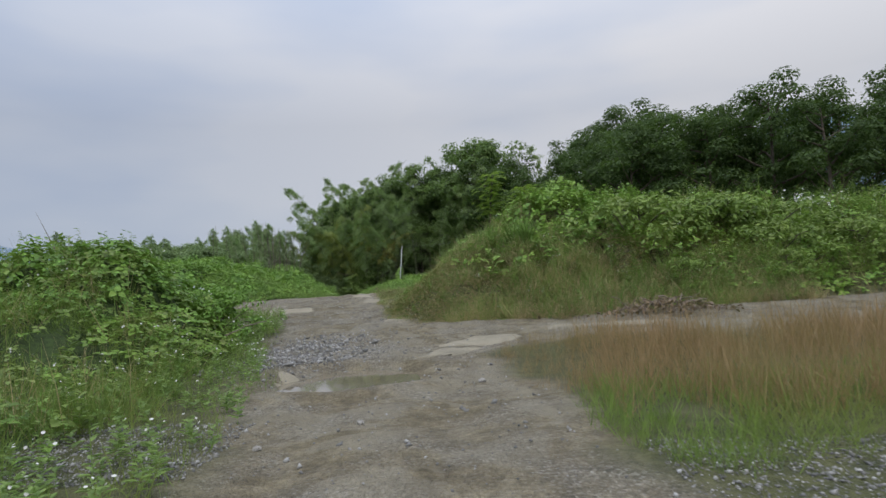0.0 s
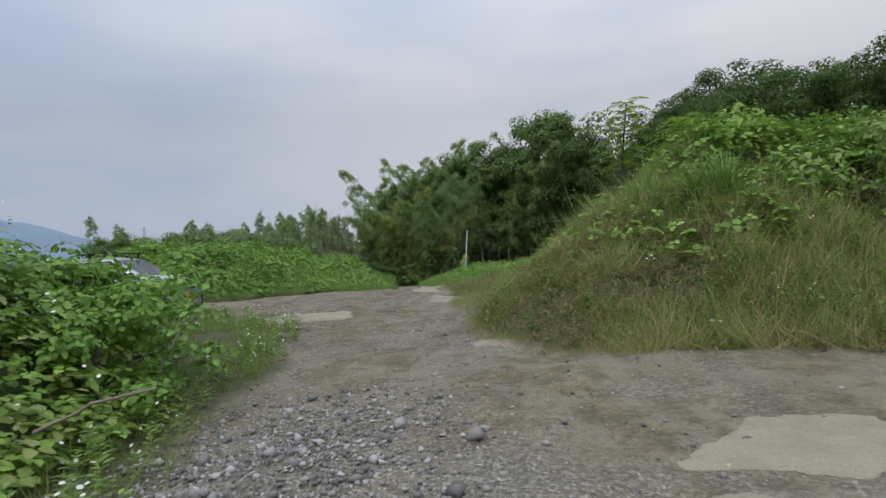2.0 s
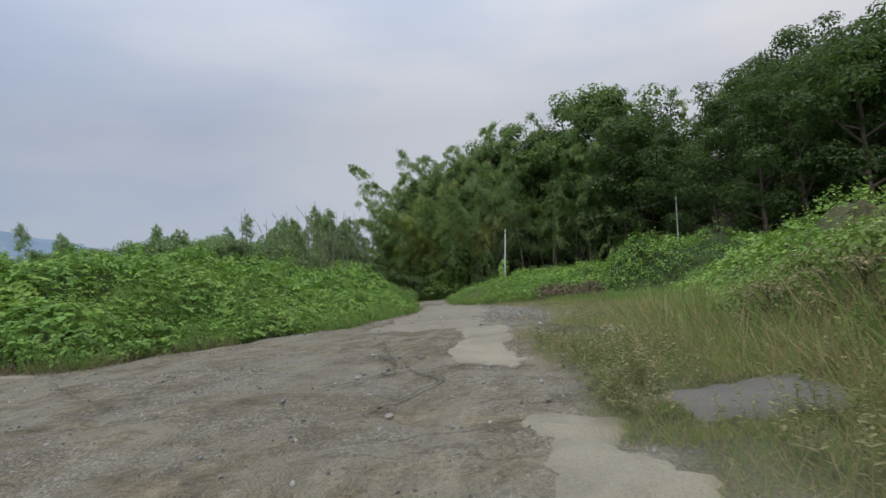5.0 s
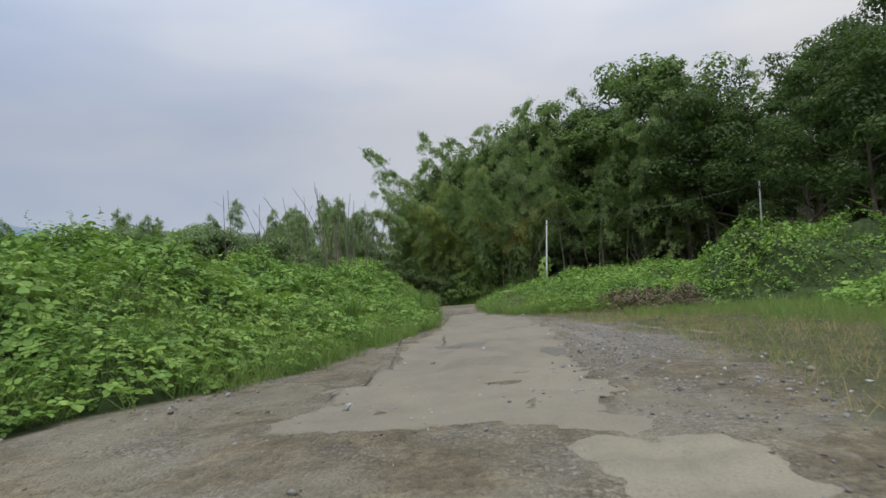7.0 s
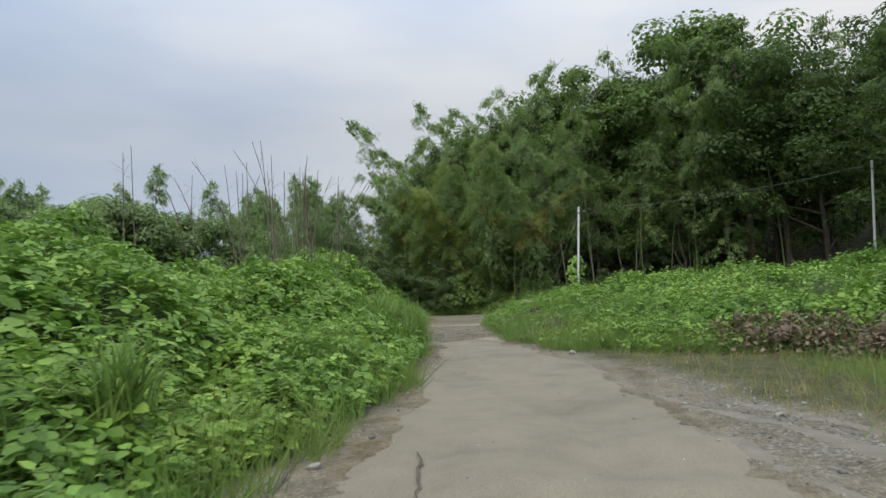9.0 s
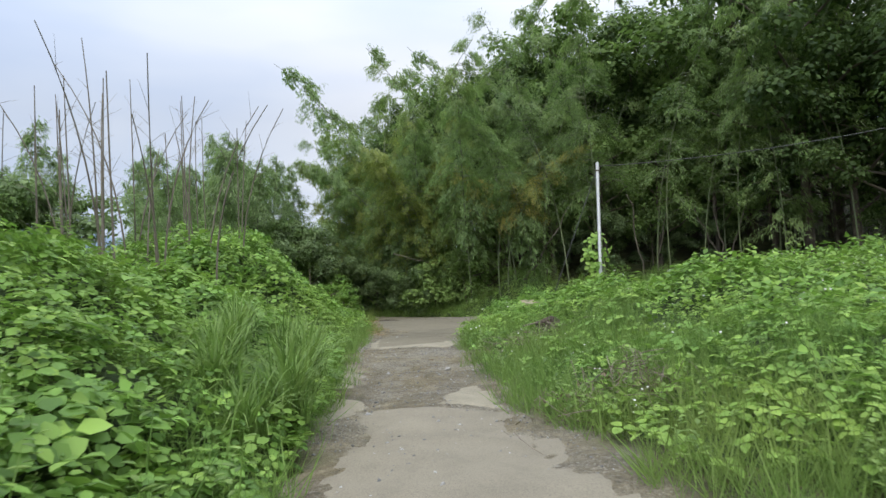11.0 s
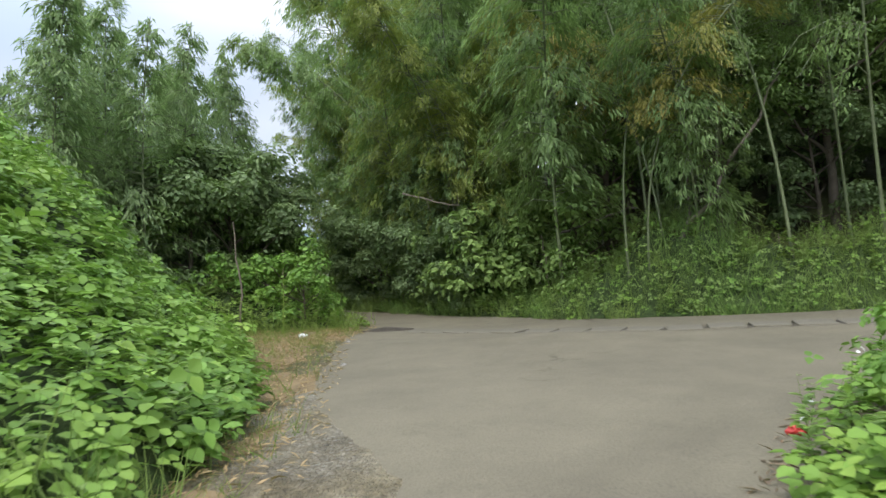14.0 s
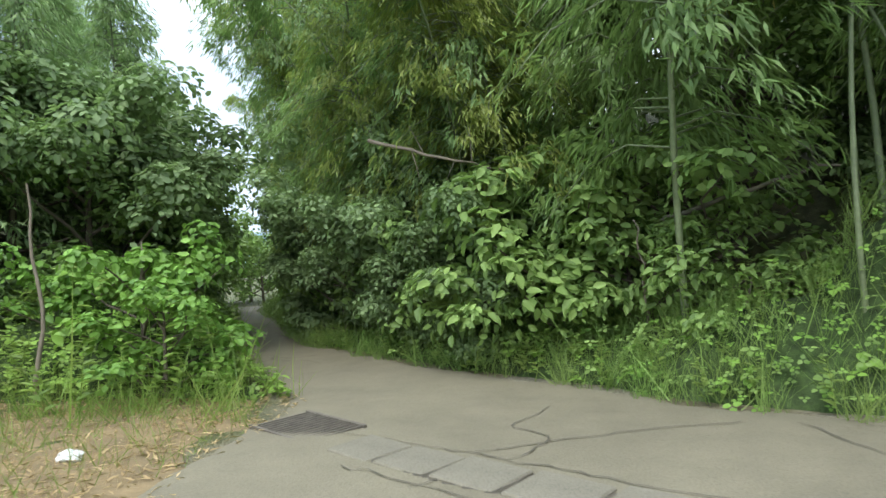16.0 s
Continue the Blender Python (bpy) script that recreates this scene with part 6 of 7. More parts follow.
for k, (x, y, top) in enumerate([(-18.0, 63, 8.3), (-22.4, 60, 7.6), (-22.1, 60.3, 7.9), (-21.2, 66, 8.2), (-20.0, 72, 8.7), (-16.4, 63, 7.2), (-15.4, 60, 6.3), (-17.8, 70, 8.0), (-16.8, 68, 7.0), (-19.8, 64, 7.4), (-20.1, 64.5, 7.9), (-20.5, 65, 7.2),
                                 (-19.2, 66, 7.6), (-18.8, 67.5, 7.0), (-21.6, 63, 7.4), (-17.2, 66.2, 6.6), (-16.1, 64.6, 6.9), (-15.6, 61.8, 5.6), (-19.5, 70.5, 8.2), (-15.9, 59.3, 5.4), (-17.5, 64.2, 6.0), (-18.4, 61.5, 6.7), (-23.5, 66, 7.8), (-15.2, 63.5, 6.4), (-16.6, 61.2, 6.6), (-17.0, 61.9, 7.6), (-17.6, 62.6, 7.2), (-18.3, 64.6, 8.4), (-19.0, 63.4, 7.6), (-16.9, 65.2, 7.4), (-17.9, 66.8, 7.9), (-18.9, 68.4, 8.2), (-16.2, 62.8, 6.8), (-19.6, 66.8, 8.6), (-20.6, 62.4, 7.0), (-15.7, 65.9, 6.9)]):
    cane(x, y, top, 500 + k)

# ---- small pinnate tree and arching grass clumps on the mound ----
def pinnate_tree(x, y, foot, top, seed):
    r = np.random.default_rng(seed)
    ob = thing("young_tree", "slender young tree with long pinnate leaves on the mound", "tree", (x, y, foot))
    h = top - foot
    t = np.linspace(0, 1, 8)
    stem = np.stack([0.25 * t ** 2, -0.15 * t ** 2, h * t], 1)
    v, f = tube(stem, 0.035 * (1 - 0.75 * t) + 0.006, 7)
    mesh("trunk", v, f, M_BARK, ob, True)
    lp, ln, lh, rach = [], [], [], []
    for k in range(46):
        u = 0.5 + 0.5 * (k + r.random()) / 46
        c = np.array([np.interp(u, t, stem[:, i]) for i in range(3)])
        a = k * 2.4
        L = r.uniform(0.45, 0.75)
        out = np.array([math.cos(a), math.sin(a), 0.0])
        q = np.linspace(0, 1, 9)
        p = c + out * L * q[:, None] + np.array([0, 0, 1]) * (L * (0.55 * q - 0.6 * q ** 2))[:, None]
        rach.append(tube(p[::2], np.full(5, 0.004), 3))
        side = np.array([-out[1], out[0], 0])
        for i in range(1, 9):
            for sgn in (-1, 1):
                lp.append(p[i])
                lh.append(side * sgn + out * 0.35 + np.array([0, 0, -0.3]))
                ln.append(np.array([0, 0, 1]) + r.normal(0, 0.15, 3))
    v, f = joined(rach)
    tagged(mesh("stalk_work", v, f, M_CULM, ob), kind="stuff")
    lp, ln, lh = np.array(lp), np.array(ln), np.array(lh)
    v, f = stamp(LEAF * (0.75, 1, 1), LEAF_Q, lp, ln, lh, 0.125 * r.uniform(0.8, 1.25, len(lp)))
    tagged(mesh("leaflet_mass", v, f, M_PINNATE, ob), kind="stuff")


pinnate_tree(1.5, 23.8, 2.0, 5.15, 141)
pinnate_tree(2.5, 22.8, 2.2, 4.45, 142)


def arching_clump(x, y, z, length, mat, seed, label, blades=150):
    r = np.random.default_rng(seed)
    q = np.linspace(0, 1, 6)
    out = []
    for k in range(blades):
        a, L = r.uniform(0, 6.28), length * r.uniform(0.6, 1.15)
        lean = r.uniform(0.25, 0.95)
        d = np.array([math.cos(a), math.sin(a), 0])
        p = np.array([r.normal(0, 0.08), r.normal(0, 0.08), 0]) + d * (lean * L * q ** 1.5)[:, None] * 0.8 + np.array([0, 0, 1]) * (L * (q - lean * 0.72 * q ** 2.4))[:, None]
        w = 0.011 * (1 - q ** 2) + 0.001
        s = np.array([-d[1], d[0], 0])
        v = np.concatenate([p + s * w[:, None], p - s * w[:, None]])
        i = np.arange(5)
        out.append((v, np.stack([i, i + 1, i + 7, i + 6], 1)))
    v, f = joined(out)
    ob = tagged(mesh("grass_clump", v, f, mat), label, "grass clump", "arching grass clumps")
    ob.location = (x, y, z)


for k, (x, y, dz, L) in enumerate([(2.2, 18.9, 1.7, 1.3), (1.9, 19.2, 1.6, 1.2), (0.4, 20.2, 1.1, 1.2), (0.8, 20.6, 1.3, 1.1), (0.2, 21.2, 1.0, 1.2), (1.2, 20.0, 1.6, 1.3), (-10.2, 55.4, 0.2, 1.2), (-10.5, 56.2, 0.3, 1.2), (-10.7, 57.4, 0.4, 1.1), (-10.9, 55.2, 0.5, 1.1), (-11.3, 56.1, 0.7, 1.1), (-11.6, 57.0, 0.8, 1.1), (-10.3, 54.6, 0.2, 1.0), (-11.9, 57.8, 0.9, 1.1), (-11.2, 57.9, 0.6, 1.0), (-9.8, 43.4, 0.6, 0.9)]):
    arching_clump(x, y, at_land(x, y)[2] + dz, L, M_LUSH, 600 + k, "clump of long arching green grass blades")

# ---- dead brush, branches, fallen culms, stakes ----
M_DEADWOOD = plain("weathered_dead_wood", (0.28, 0.23, 0.18), 0.85, 0, 3.0, 0.4, 0.005)


def stick(points, radius, label, name="branch", twigs=0, seed=0, mat=None, group=""):
    p = np.array(points, dtype=float)
    d = np.concatenate([[0], np.cumsum(np.linalg.norm(np.diff(p, axis=0), axis=1))])
    u = np.linspace(0, d[-1], 10)
    r = np.random.default_rng(seed)
    q = np.stack([np.interp(u, d, p[:, i]) for i in range(3)], 1) + r.normal(0, 0.012, (10, 3)) * d[-1]
    out = [tube(q, radius * (1 - 0.6 * np.linspace(0, 1, 10)), 7)]
    for k in range(twigs):
        c = q[r.integers(3, 9)]
        e = unit(r.normal(0, 1, 3) + np.array([0, 0, 0.5])) * r.uniform(0.2, 0.6)
        out.append(tube(np.stack([c, c + e * 0.6, c + e + r.normal(0, 0.05, 3)]), (radius * 0.4, radius * 0.25, radius * 0.1), 4))
    v, f = joined(out)
    return tagged(mesh(name, v, f, mat or M_DEADWOOD, None, True), label, "branch", group)


stick([(-14.6, 81.5, 3.15), (-13.35, 81.4, 2.75), (-12.6, 81.5, 2.55)], 0.03, "bare pale dead branch sticking out of the wood", "branch", 4, 1)
stick([(-10.6, 81.7, 1.6), (-9.7, 81.4, 1.95), (-8.4, 81.2, 2.25)], 0.04, "pale fallen bamboo culm lying across the undergrowth", "fallen_culm", 2, 2, M_CANE)
stick([(-8.0, 79.9, 0.9), (-6.3, 80.0, 3.4), (-5.3, 80.1, 4.9)], 0.065, "thick grey fallen culm leaning among the bamboo", "fallen_culm", 0, 3, M_CANE)
stick([(-10.8, 81.3, 0.3), (-10.9, 81.25, 1.75)], 0.025, "short pale dead stick standing in weeds", "stick", 0, 4)
stick([(-9.75, 80.9, 0.1), (-9.6, 80.85, 1.05)], 0.025, "thin pale stake standing in weeds", "stick", 0, 5)
stick([(-5.0, 81.9, 0.2), (-5.0, 81.9, 1.3)], 0.035, "short pale post at the wood's edge", "stick", 0, 6)
stick([(-17.9, 80.7, -0.2), (-17.85, 80.7, 1.85)], 0.03, "thin weathered wooden stake in the weeds", "stake", 0, 7)
stick([(-18.6, 79.6, -0.2), (-18.62, 79.6, 2.6)], 0.035, "tall weathered wooden stake in the weeds", "stake", 0, 8)
stick([(-4.2, 12.1, 0.62), (-3.9, 12.15, 0.72), (-3.5, 12.2, 0.8), (-3.35, 12.25, 1.15)], 0.012, "thin bare dead twig hanging from the bank", "branch", 1, 9)
stick([(-7.75, 63.0, 0.75), (-7.2, 62.4, 0.85), (-7.0, 61.6, 0.6), (-7.2, 60.7, 0.35)], 0.019, "bare crooked dead branch on the low bank", "branch", 5, 10)
stick([(-7.3, 62.3, 0.75), (-7.5, 61.4, 0.5), (-7.8, 60.6, 0.3)], 0.014, "bare grey dead branch on the low bank", "branch", 4, 11)
stick([(-7.0, 62.9, 0.7), (-6.4, 62.2, 0.95), (-6.0, 61.2, 0.7)], 0.014, "twisted dead branch among low weeds", "branch", 4, 12)
stick([(-13.0, 72.9, 0.07), (-12.8, 73.05, 0.08)], 0.02, "short dark stick lying on the asphalt", "stick", 0, 13)
for k in range(6):
    x, y = r_c.uniform(-8, 6), r_c.uniform(80.5, 83)
    a = r_c.uniform(-0.5, 0.5)
    stick([at_land(x, y), (x + 4 * a, y + r_c.uniform(-0.5, 0.5), 5.5)], 0.05, "grey dead culm leaning in the dark wood", "dead_culm", 0, 20 + k, M_CANE, "leaning dead culms")


def brush_heap(cx, cy, rx, ry, h, angle, seed, label, leaves=1400, thick=1.0):
    r = np.random.default_rng(seed)
    ob = thing("brush_heap", label, "brush heap", at_land(cx, cy))
    x, y = r.normal(0, 0.42, leaves), r.normal(0, 0.42, leaves)
    top = h * np.exp(-(x ** 2 + y ** 2) * 2.2) * (1 + 0.6 * wobble(x * 3 + seed, y * 3, 0.8, 2))
    c, s = math.cos(angle), math.sin(angle)
    p = np.stack([rx * x * c - ry * y * s, rx * x * s + ry * y * c, top * r.random(leaves) ** 0.3], 1)
    v, f = stamp(LEAF, LEAF_Q, p, r.normal(0, 0.6, p.shape) + np.array([0, 0, 0.8]), r.normal(0, 1, p.shape), (0.09 if thick == 1.0 else 0.055) * r.uniform(0.6, 1.4, leaves))
    tagged(mesh("dead_leaves", v, f, M_RED_LEAF, ob), kind="stuff")
    tw = []
    for k in range(60 if thick == 1.0 else 130):
        a = p[r.integers(0, leaves)]
        d = unit(r.normal(0, 1, 3) * np.array([1, 1, 0.35])) * r.uniform(0.3, 0.9)
        g = r.normal(0, 0.10, 3)
        tw.append(tube(np.stack([a - d * 0.5, a - d * 0.2 + g * 0.8, a + d * 0.15 + g, a + d * 0.5]), thick * np.array((0.012, 0.011, 0.008, 0.004)), 4))
    v, f = joined(tw)
    tagged(mesh("stick_work", v, f, M_DEADWOOD, ob), kind="stuff")


brush_heap(-2.0, 52.4, 3.4, 1.1, 0.75, -0.75, 151, "heap of dead brown brush and leaves beside gravel", 2600)
brush_heap(-0.6, 51.0, 1.2, 0.8, 0.8, 0.2, 152, "dark heap of rotting stumps and brush", 900)
brush_heap(4.9, 15.4, 1.8, 0.7, 0.32, 0.0, 153, "heap of cut dry reddish brush by the track", 520)
brush_heap(-6.5, 56.5, 1.4, 0.7, 0.62, 0.3, 156, "tangle of pale dry stems among the weeds", 200, 0.45)
brush_heap(-7.0, 64.1, 0.9, 0.6, 0.55, 0.3, 154, "small heap of dead brown leaves on the bank", 640, 0.45)
brush_heap(-7.4, 62.0, 1.6, 1.3, 0.45, 0.3, 155, "tangle of dry sticks and leaves in the weeds", 480, 0.45)

# dead bamboo leaves strewn over the verge
slab("litter_bed", litter, plain("trodden_dead_leaves", (0.27, 0.195, 0.10), 0.95, 0, 3.0, 0.5, 0.02), 0.012, 0.12, 0.5, "thin mat of tan dead leaves on earth", "leaf litter")
r_l = np.random.default_rng(160)
lx, ly = r_l.uniform(-22, -11.8, 26000), r_l.uniform(66.5, 81, 26000)
k = (inside_distance(lx, ly, litter) > -0.35) & (r_l.random(26000) < np.exp(-np.abs(inside_distance(lx, ly, litter) - 0.35) / 1.1))
p = np.stack([lx[k], ly[k], land(lx[k], ly[k]) + 0.03], 1)
v, f = stamp(BLADE, BLADE_Q, p, r_l.normal(0, 0.25, p.shape) + np.array([0, 0, 1]), r_l.normal(0, 1, p.shape) * np.array([1, 1, 0.1]), 0.10 * r_l.uniform(0.6, 1.4, len(p)))
tagged(mesh("leaf_litter", v, f, M_LITTER), "strewn dry bamboo leaves beside the lane", "leaf litter", "", "stuff")
lx, ly = r_l.uniform(-9.6, -7.4, 1500), r_l.uniform(66.5, 71.4, 1500)
k = inside_distance(lx, ly, PAVED) > -0.2
k &= inside_distance(lx, ly, PAVED) < 0.3
p = np.stack([lx[k], ly[k], land(lx[k], ly[k]) + 0.035], 1)
v, f = stamp(BLADE, BLADE_Q, p, r_l.normal(0, 0.25, p.shape) + np.array([0, 0, 1]), r_l.normal(0, 1, p.shape) * np.array([1, 1, 0.1]), 0.11 * r_l.uniform(0.6, 1.4, len(p)))
tagged(mesh("leaf_litter", v, f, M_RED_LEAF), "dry bamboo leaves at the corner of the asphalt", "leaf litter", "", "stuff")


# ---- rubbish and a board ----
M_BOARD = plain("weathered_board", (0.40, 0.335, 0.23), 0.85, 0, 2.0, 0.35, 0.01)
def crumpled(name, label, category, place, size, mat, seed):
    r = np.random.default_rng(seed)
    bm = bmesh.new()
    bmesh.ops.create_icosphere(bm, subdivisions=3, radius=0.5)
    for v in bm.verts:
        n3 = noise.noise(v.co * 3.1 + Vector((seed, 0, 0)))
        v.co *= 1 + 0.45 * n3 + r.normal(0, 0.03)
        v.co.x *= size[0]
        v.co.y *= size[1]
        v.co.z = max(v.co.z, -0.3) * size[2]
    me = bpy.data.meshes.new(name)
    bm.to_mesh(me)
    bm.free()
    me.materials.append(mat)
    ob = tagged(new(name, me), label, category)
    ob.location = place
    return ob


crumpled("plastic_bag", "crumpled white plastic bag lying on the verge", "litter", at_land(-15.8, 77.0, 0.04), (0.21, 0.14, 0.10), plain("white_plastic", (0.72, 0.72, 0.70), 0.4), 1)
crumpled("stump", "dark rotting stump with earth on its roots", "stump", at_land(-7.25, 62.7, 0.42), (0.62, 0.5, 0.42), plain("rotten_wood", (0.10, 0.075, 0.055), 0.95, 0, 9.0, 0.6, 0.03), 3)
crumpled("drink_can", "crushed red drink can beside the kudzu", "litter", at_land(-9.0, 69.4, 0.05), (0.13, 0.08, 0.09), plain("red_paint", (0.55, 0.05, 0.04), 0.35, 0.3), 2)
bm = bmesh.new()
bmesh.ops.create_cube(bm, size=1.0)
bmesh.ops.scale(bm, vec=(1.75, 0.75, 0.07), verts=bm.verts)
bmesh.ops.bevel(bm, geom=bm.edges[:], offset=0.015, segments=1, affect="EDGES")
me = bpy.data.meshes.new("board")
bm.to_mesh(me)
bm.free()
me.materials.append(M_BOARD)
ob = tagged(new("board", me), "pale tan weathered board lying in the kudzu", "board")
ob.matrix_basis = pose(-7.0, 67.0, at_land(-7.0, 67.0)[2] + 0.74, 6, 3, 2)


# ---- parked car ----
M_SILVER = plain("silver_paint", (0.42, 0.44, 0.455), 0.34, 0.5, 1.0, 0.06)
M_TYRE = plain("tyre_rubber", (0.025, 0.025, 0.026), 0.85, 0, 8.0, 0.3)
M_ALLOY = plain("alloy", (0.62, 0.62, 0.63), 0.3, 0.8, 5.0, 0.1)
M_BLACK = plain("black_plastic", (0.02, 0.02, 0.022), 0.5)
M_PLATE = plain("yellow_plate", (0.72, 0.42, 0.02), 0.5)
M_LAMP, n_, l_, b_ = material("clear_lamp_lens", 0.08, 0.2)
l_.new(ramp_node(n_, l_, noise_node(n_, l_, 9.0).outputs["Fac"], (0.4, (0.22, 0.23, 0.24)), (0.6, (0.52, 0.54, 0.56))).outputs["Color"], b_.inputs["Base Color"])
M_GLASS, n_, l_, b_ = material("tinted_car_glass", 0.05, 0.0, 0.8)
l_.new(ramp_node(n_, l_, noise_node(n_, l_, 1.2).outputs["Fac"], (0.3, (0.025, 0.03, 0.03)), (0.7, (0.06, 0.07, 0.07))).outputs["Color"], b_.inputs["Base Color"])
# base colour lifted to carry part of the reflection and the interior seen through
M_SCREEN, n_, l_, b_ = material("windscreen_glass", 0.04, 0.0, 0.8)
b_.inputs["IOR"].default_value = 1.9
l_.new(ramp_node(n_, l_, noise_node(n_, l_, 1.2).outputs["Fac"], (0.3, (0.075, 0.09, 0.08)), (0.7, (0.11, 0.125, 0.112))).outputs["Color"], b_.inputs["Base Color"])


def block(size, at, bevel=0.0, turn=(0, 0, 0)):
    bm = bmesh.new()
    bmesh.ops.create_cube(bm, size=1.0)
    bmesh.ops.scale(bm, vec=size, verts=bm.verts)
    if bevel:
        bmesh.ops.bevel(bm, geom=bm.edges[:], offset=bevel, segments=2, affect="EDGES")
    bmesh.ops.transform(bm, matrix=pose(*at, *turn), verts=bm.verts)
    return bm


def ball(size, at, turn=(0, 0, 0)):
    bm = bmesh.new()
    bmesh.ops.create_uvsphere(bm, u_segments=16, v_segments=10, radius=0.5)
    bmesh.ops.scale(bm, vec=size, verts=bm.verts)
    bmesh.ops.transform(bm, matrix=pose(*at, *turn), verts=bm.verts)
    return bm


def loft(sections):
    """A closed skin through rings of equal length."""
    bm = bmesh.new()
    rings = [[bm.verts.new(p) for p in s] for s in sections]
    for a, b in zip(rings, rings[1:]):
        for i in range(len(a)):
            j = (i + 1) % len(a)
            bm.faces.new((a[i], a[j], b[j], b[i]))
    bm.faces.new(rings[0])
    bm.faces.new(list(reversed(rings[-1])))
    return bm


def turned(profile, steps=28):
    """A body of revolution about the y axis from (radius, y) pairs, closed."""
    bm = bmesh.new()
    rings = []
    for k in range(steps):
        a = 2 * math.pi * k / steps
        rings.append([bm.verts.new((r * math.cos(a), y, r * math.sin(a))) for r, y in profile])
    for k in range(steps):
        a, b = rings[k], rings[(k + 1) % steps]
        for i in range(len(profile)):
            j = (i + 1) % len(profile)
            bm.faces.new((a[i], a[j], b[j], b[i]))
    return bm


def parked_car(place, yaw, scale):
    car = thing("car", "small silver hatchback with a yellow plate, parked on bare ground", "car", place)
    car.rotation_euler, car.scale = (0, 0, radians(yaw)), (scale, scale, scale)
    # x forward from the front bumper, y to the left
    st = [(-0.20, 0.50, 0.27, 0.62), (-0.225, 0.60, 0.22, 0.70), (-0.275, 0.672, 0.20, 0.78), (-0.36, 0.71, 0.19, 0.83), (-0.48, 0.73, 0.19, 0.87), (-0.62, 0.736, 0.19, 0.915), (-0.80, 0.737, 0.19, 0.95), (-1.1, 0.737, 0.19, 0.965), (-1.5, 0.737, 0.19, 0.97),
          (-2.2, 0.737, 0.19, 0.98), (-2.9, 0.735, 0.19, 0.99), (-3.2, 0.71, 0.22, 0.98), (-3.36, 0.64, 0.28, 0.90), (-3.395, 0.5, 0.34, 0.75)]
    rings = []
    for x, w, lo, hi in st:
        half = [(0.0, lo), (w * 0.86, lo), (w * 0.985, lo + 0.07), (w, lo + (hi - lo) * 0.42), (w * 0.995, lo + (hi - lo) * 0.62), (w * 0.972, hi - 0.055), (w * 0.915, hi - 0.008), (w * 0.6, hi + 0.02), (0.0, hi + 0.03)]
        rings.append([(x, y, z) for y, z in half] + [(x, -y, z) for y, z in reversed(half[1:-1])])
    body = part("body", loft(rings), M_SILVER, car, "", True)
    cab = []
    for z, x0, x1, w in ((0.93, -0.86, -3.28, 0.67), (1.05, -1.06, -3.26, 0.655), (1.2, -1.33, -3.2, 0.615), (1.36, -1.62, -3.12, 0.565), (1.43, -1.80, -3.05, 0.52), (1.465, -2.0, -2.9, 0.42)):
        m = 0.12
        cab.append([(x0, w - m, z), (x0 - m, w, z), (-2.2, w + 0.008, z), (x1 + m, w, z), (x1, w - m, z), (x1, -(w - m), z), (x1 + m, -w, z), (-2.2, -w - 0.008, z), (x0 - m, -w, z), (x0, -(w - m), z)])
    part("cabin", loft(cab), M_SILVER, car, "silver roof and pillars", True)

    def pane(name, glass, corners, label):
        bm = bmesh.new()
        f = bm.faces.new([bm.verts.new(c) for c in corners])
        bmesh.ops.solidify(bm, geom=[f], thickness=0.012)
        part(name, bm, glass, car, label)
    pane("windscreen", M_SCREEN, [(-0.885, 0.56, 0.965), (-0.885, -0.56, 0.965), (-1.60, -0.455, 1.385), (-1.60, 0.455, 1.385)], "wide sloping windscreen with grey reflections")
    for s in (1, -1):
        pane("side_window", M_GLASS, [(-1.22, s * 0.682, 0.99), (-2.12, s * 0.690, 0.99), (-2.12, s * 0.582, 1.36), (-1.74, s * 0.578, 1.36)], "tinted front side window")
        pane("side_window", M_GLASS, [(-2.20, s * 0.690, 0.99), (-3.02, s * 0.682, 1.01), (-2.92, s * 0.58, 1.34), (-2.20, s * 0.582, 1.36)], "tinted rear side window")
        part("headlight", ball((0.46, 0.10, 0.19), (-0.325, s * 0.622, 0.715), (0, s * 12, s * -54)), M_LAMP, car, "large clear swept-back headlight", True)
        part("fog_recess", block((0.04, 0.14, 0.11), (-0.222, s * 0.52, 0.42), 0.015, (0, 0, s * -20)), M_BLACK, car, "dark bumper recess")
        mirror = part("wing_mirror", ball((0.12, 0.19, 0.13), (-1.10, s * 0.80, 1.0)), M_BLACK, car, "dark wing mirror", True)
        part("mirror_stalk", block((0.05, 0.12, 0.04), (-1.10, s * 0.72, 0.96), 0.01), M_BLACK, mirror)
        part("sill_trim", block((1.7, 0.02, 0.05), (-1.75, s * 0.735, 0.235), 0.008), M_BLACK, car)
        part("door_handle", block((0.16, 0.03, 0.03), (-2.0, s * 0.745, 0.80), 0.01), M_SILVER, car)
        part("bonnet_edge", block((0.34, 0.010, 0.010), (-0.56, s * 0.675, 0.890), 0.003, (0, 12, s * -2)), M_BLACK, car, "dark shut line of the bonnet")
        for x in (-0.62, -3.03):
            # flat black disc on the closed body, painted shade of the wheel opening
            bm = bmesh.new()
            ring_v = [bm.verts.new((0.345 * math.cos(radians(a)), s * 0.739, 0.345 * math.sin(radians(a)))) for a in range(-12, 193, 12)]
            face = bm.faces.new(ring_v)
            bmesh.ops.solidify(bm, geom=[face], thickness=0.006)
            part("arch_shade", bm, M_BLACK, car, "black disc for the shade inside the wheel arch").location = (x, 0, 0.285)
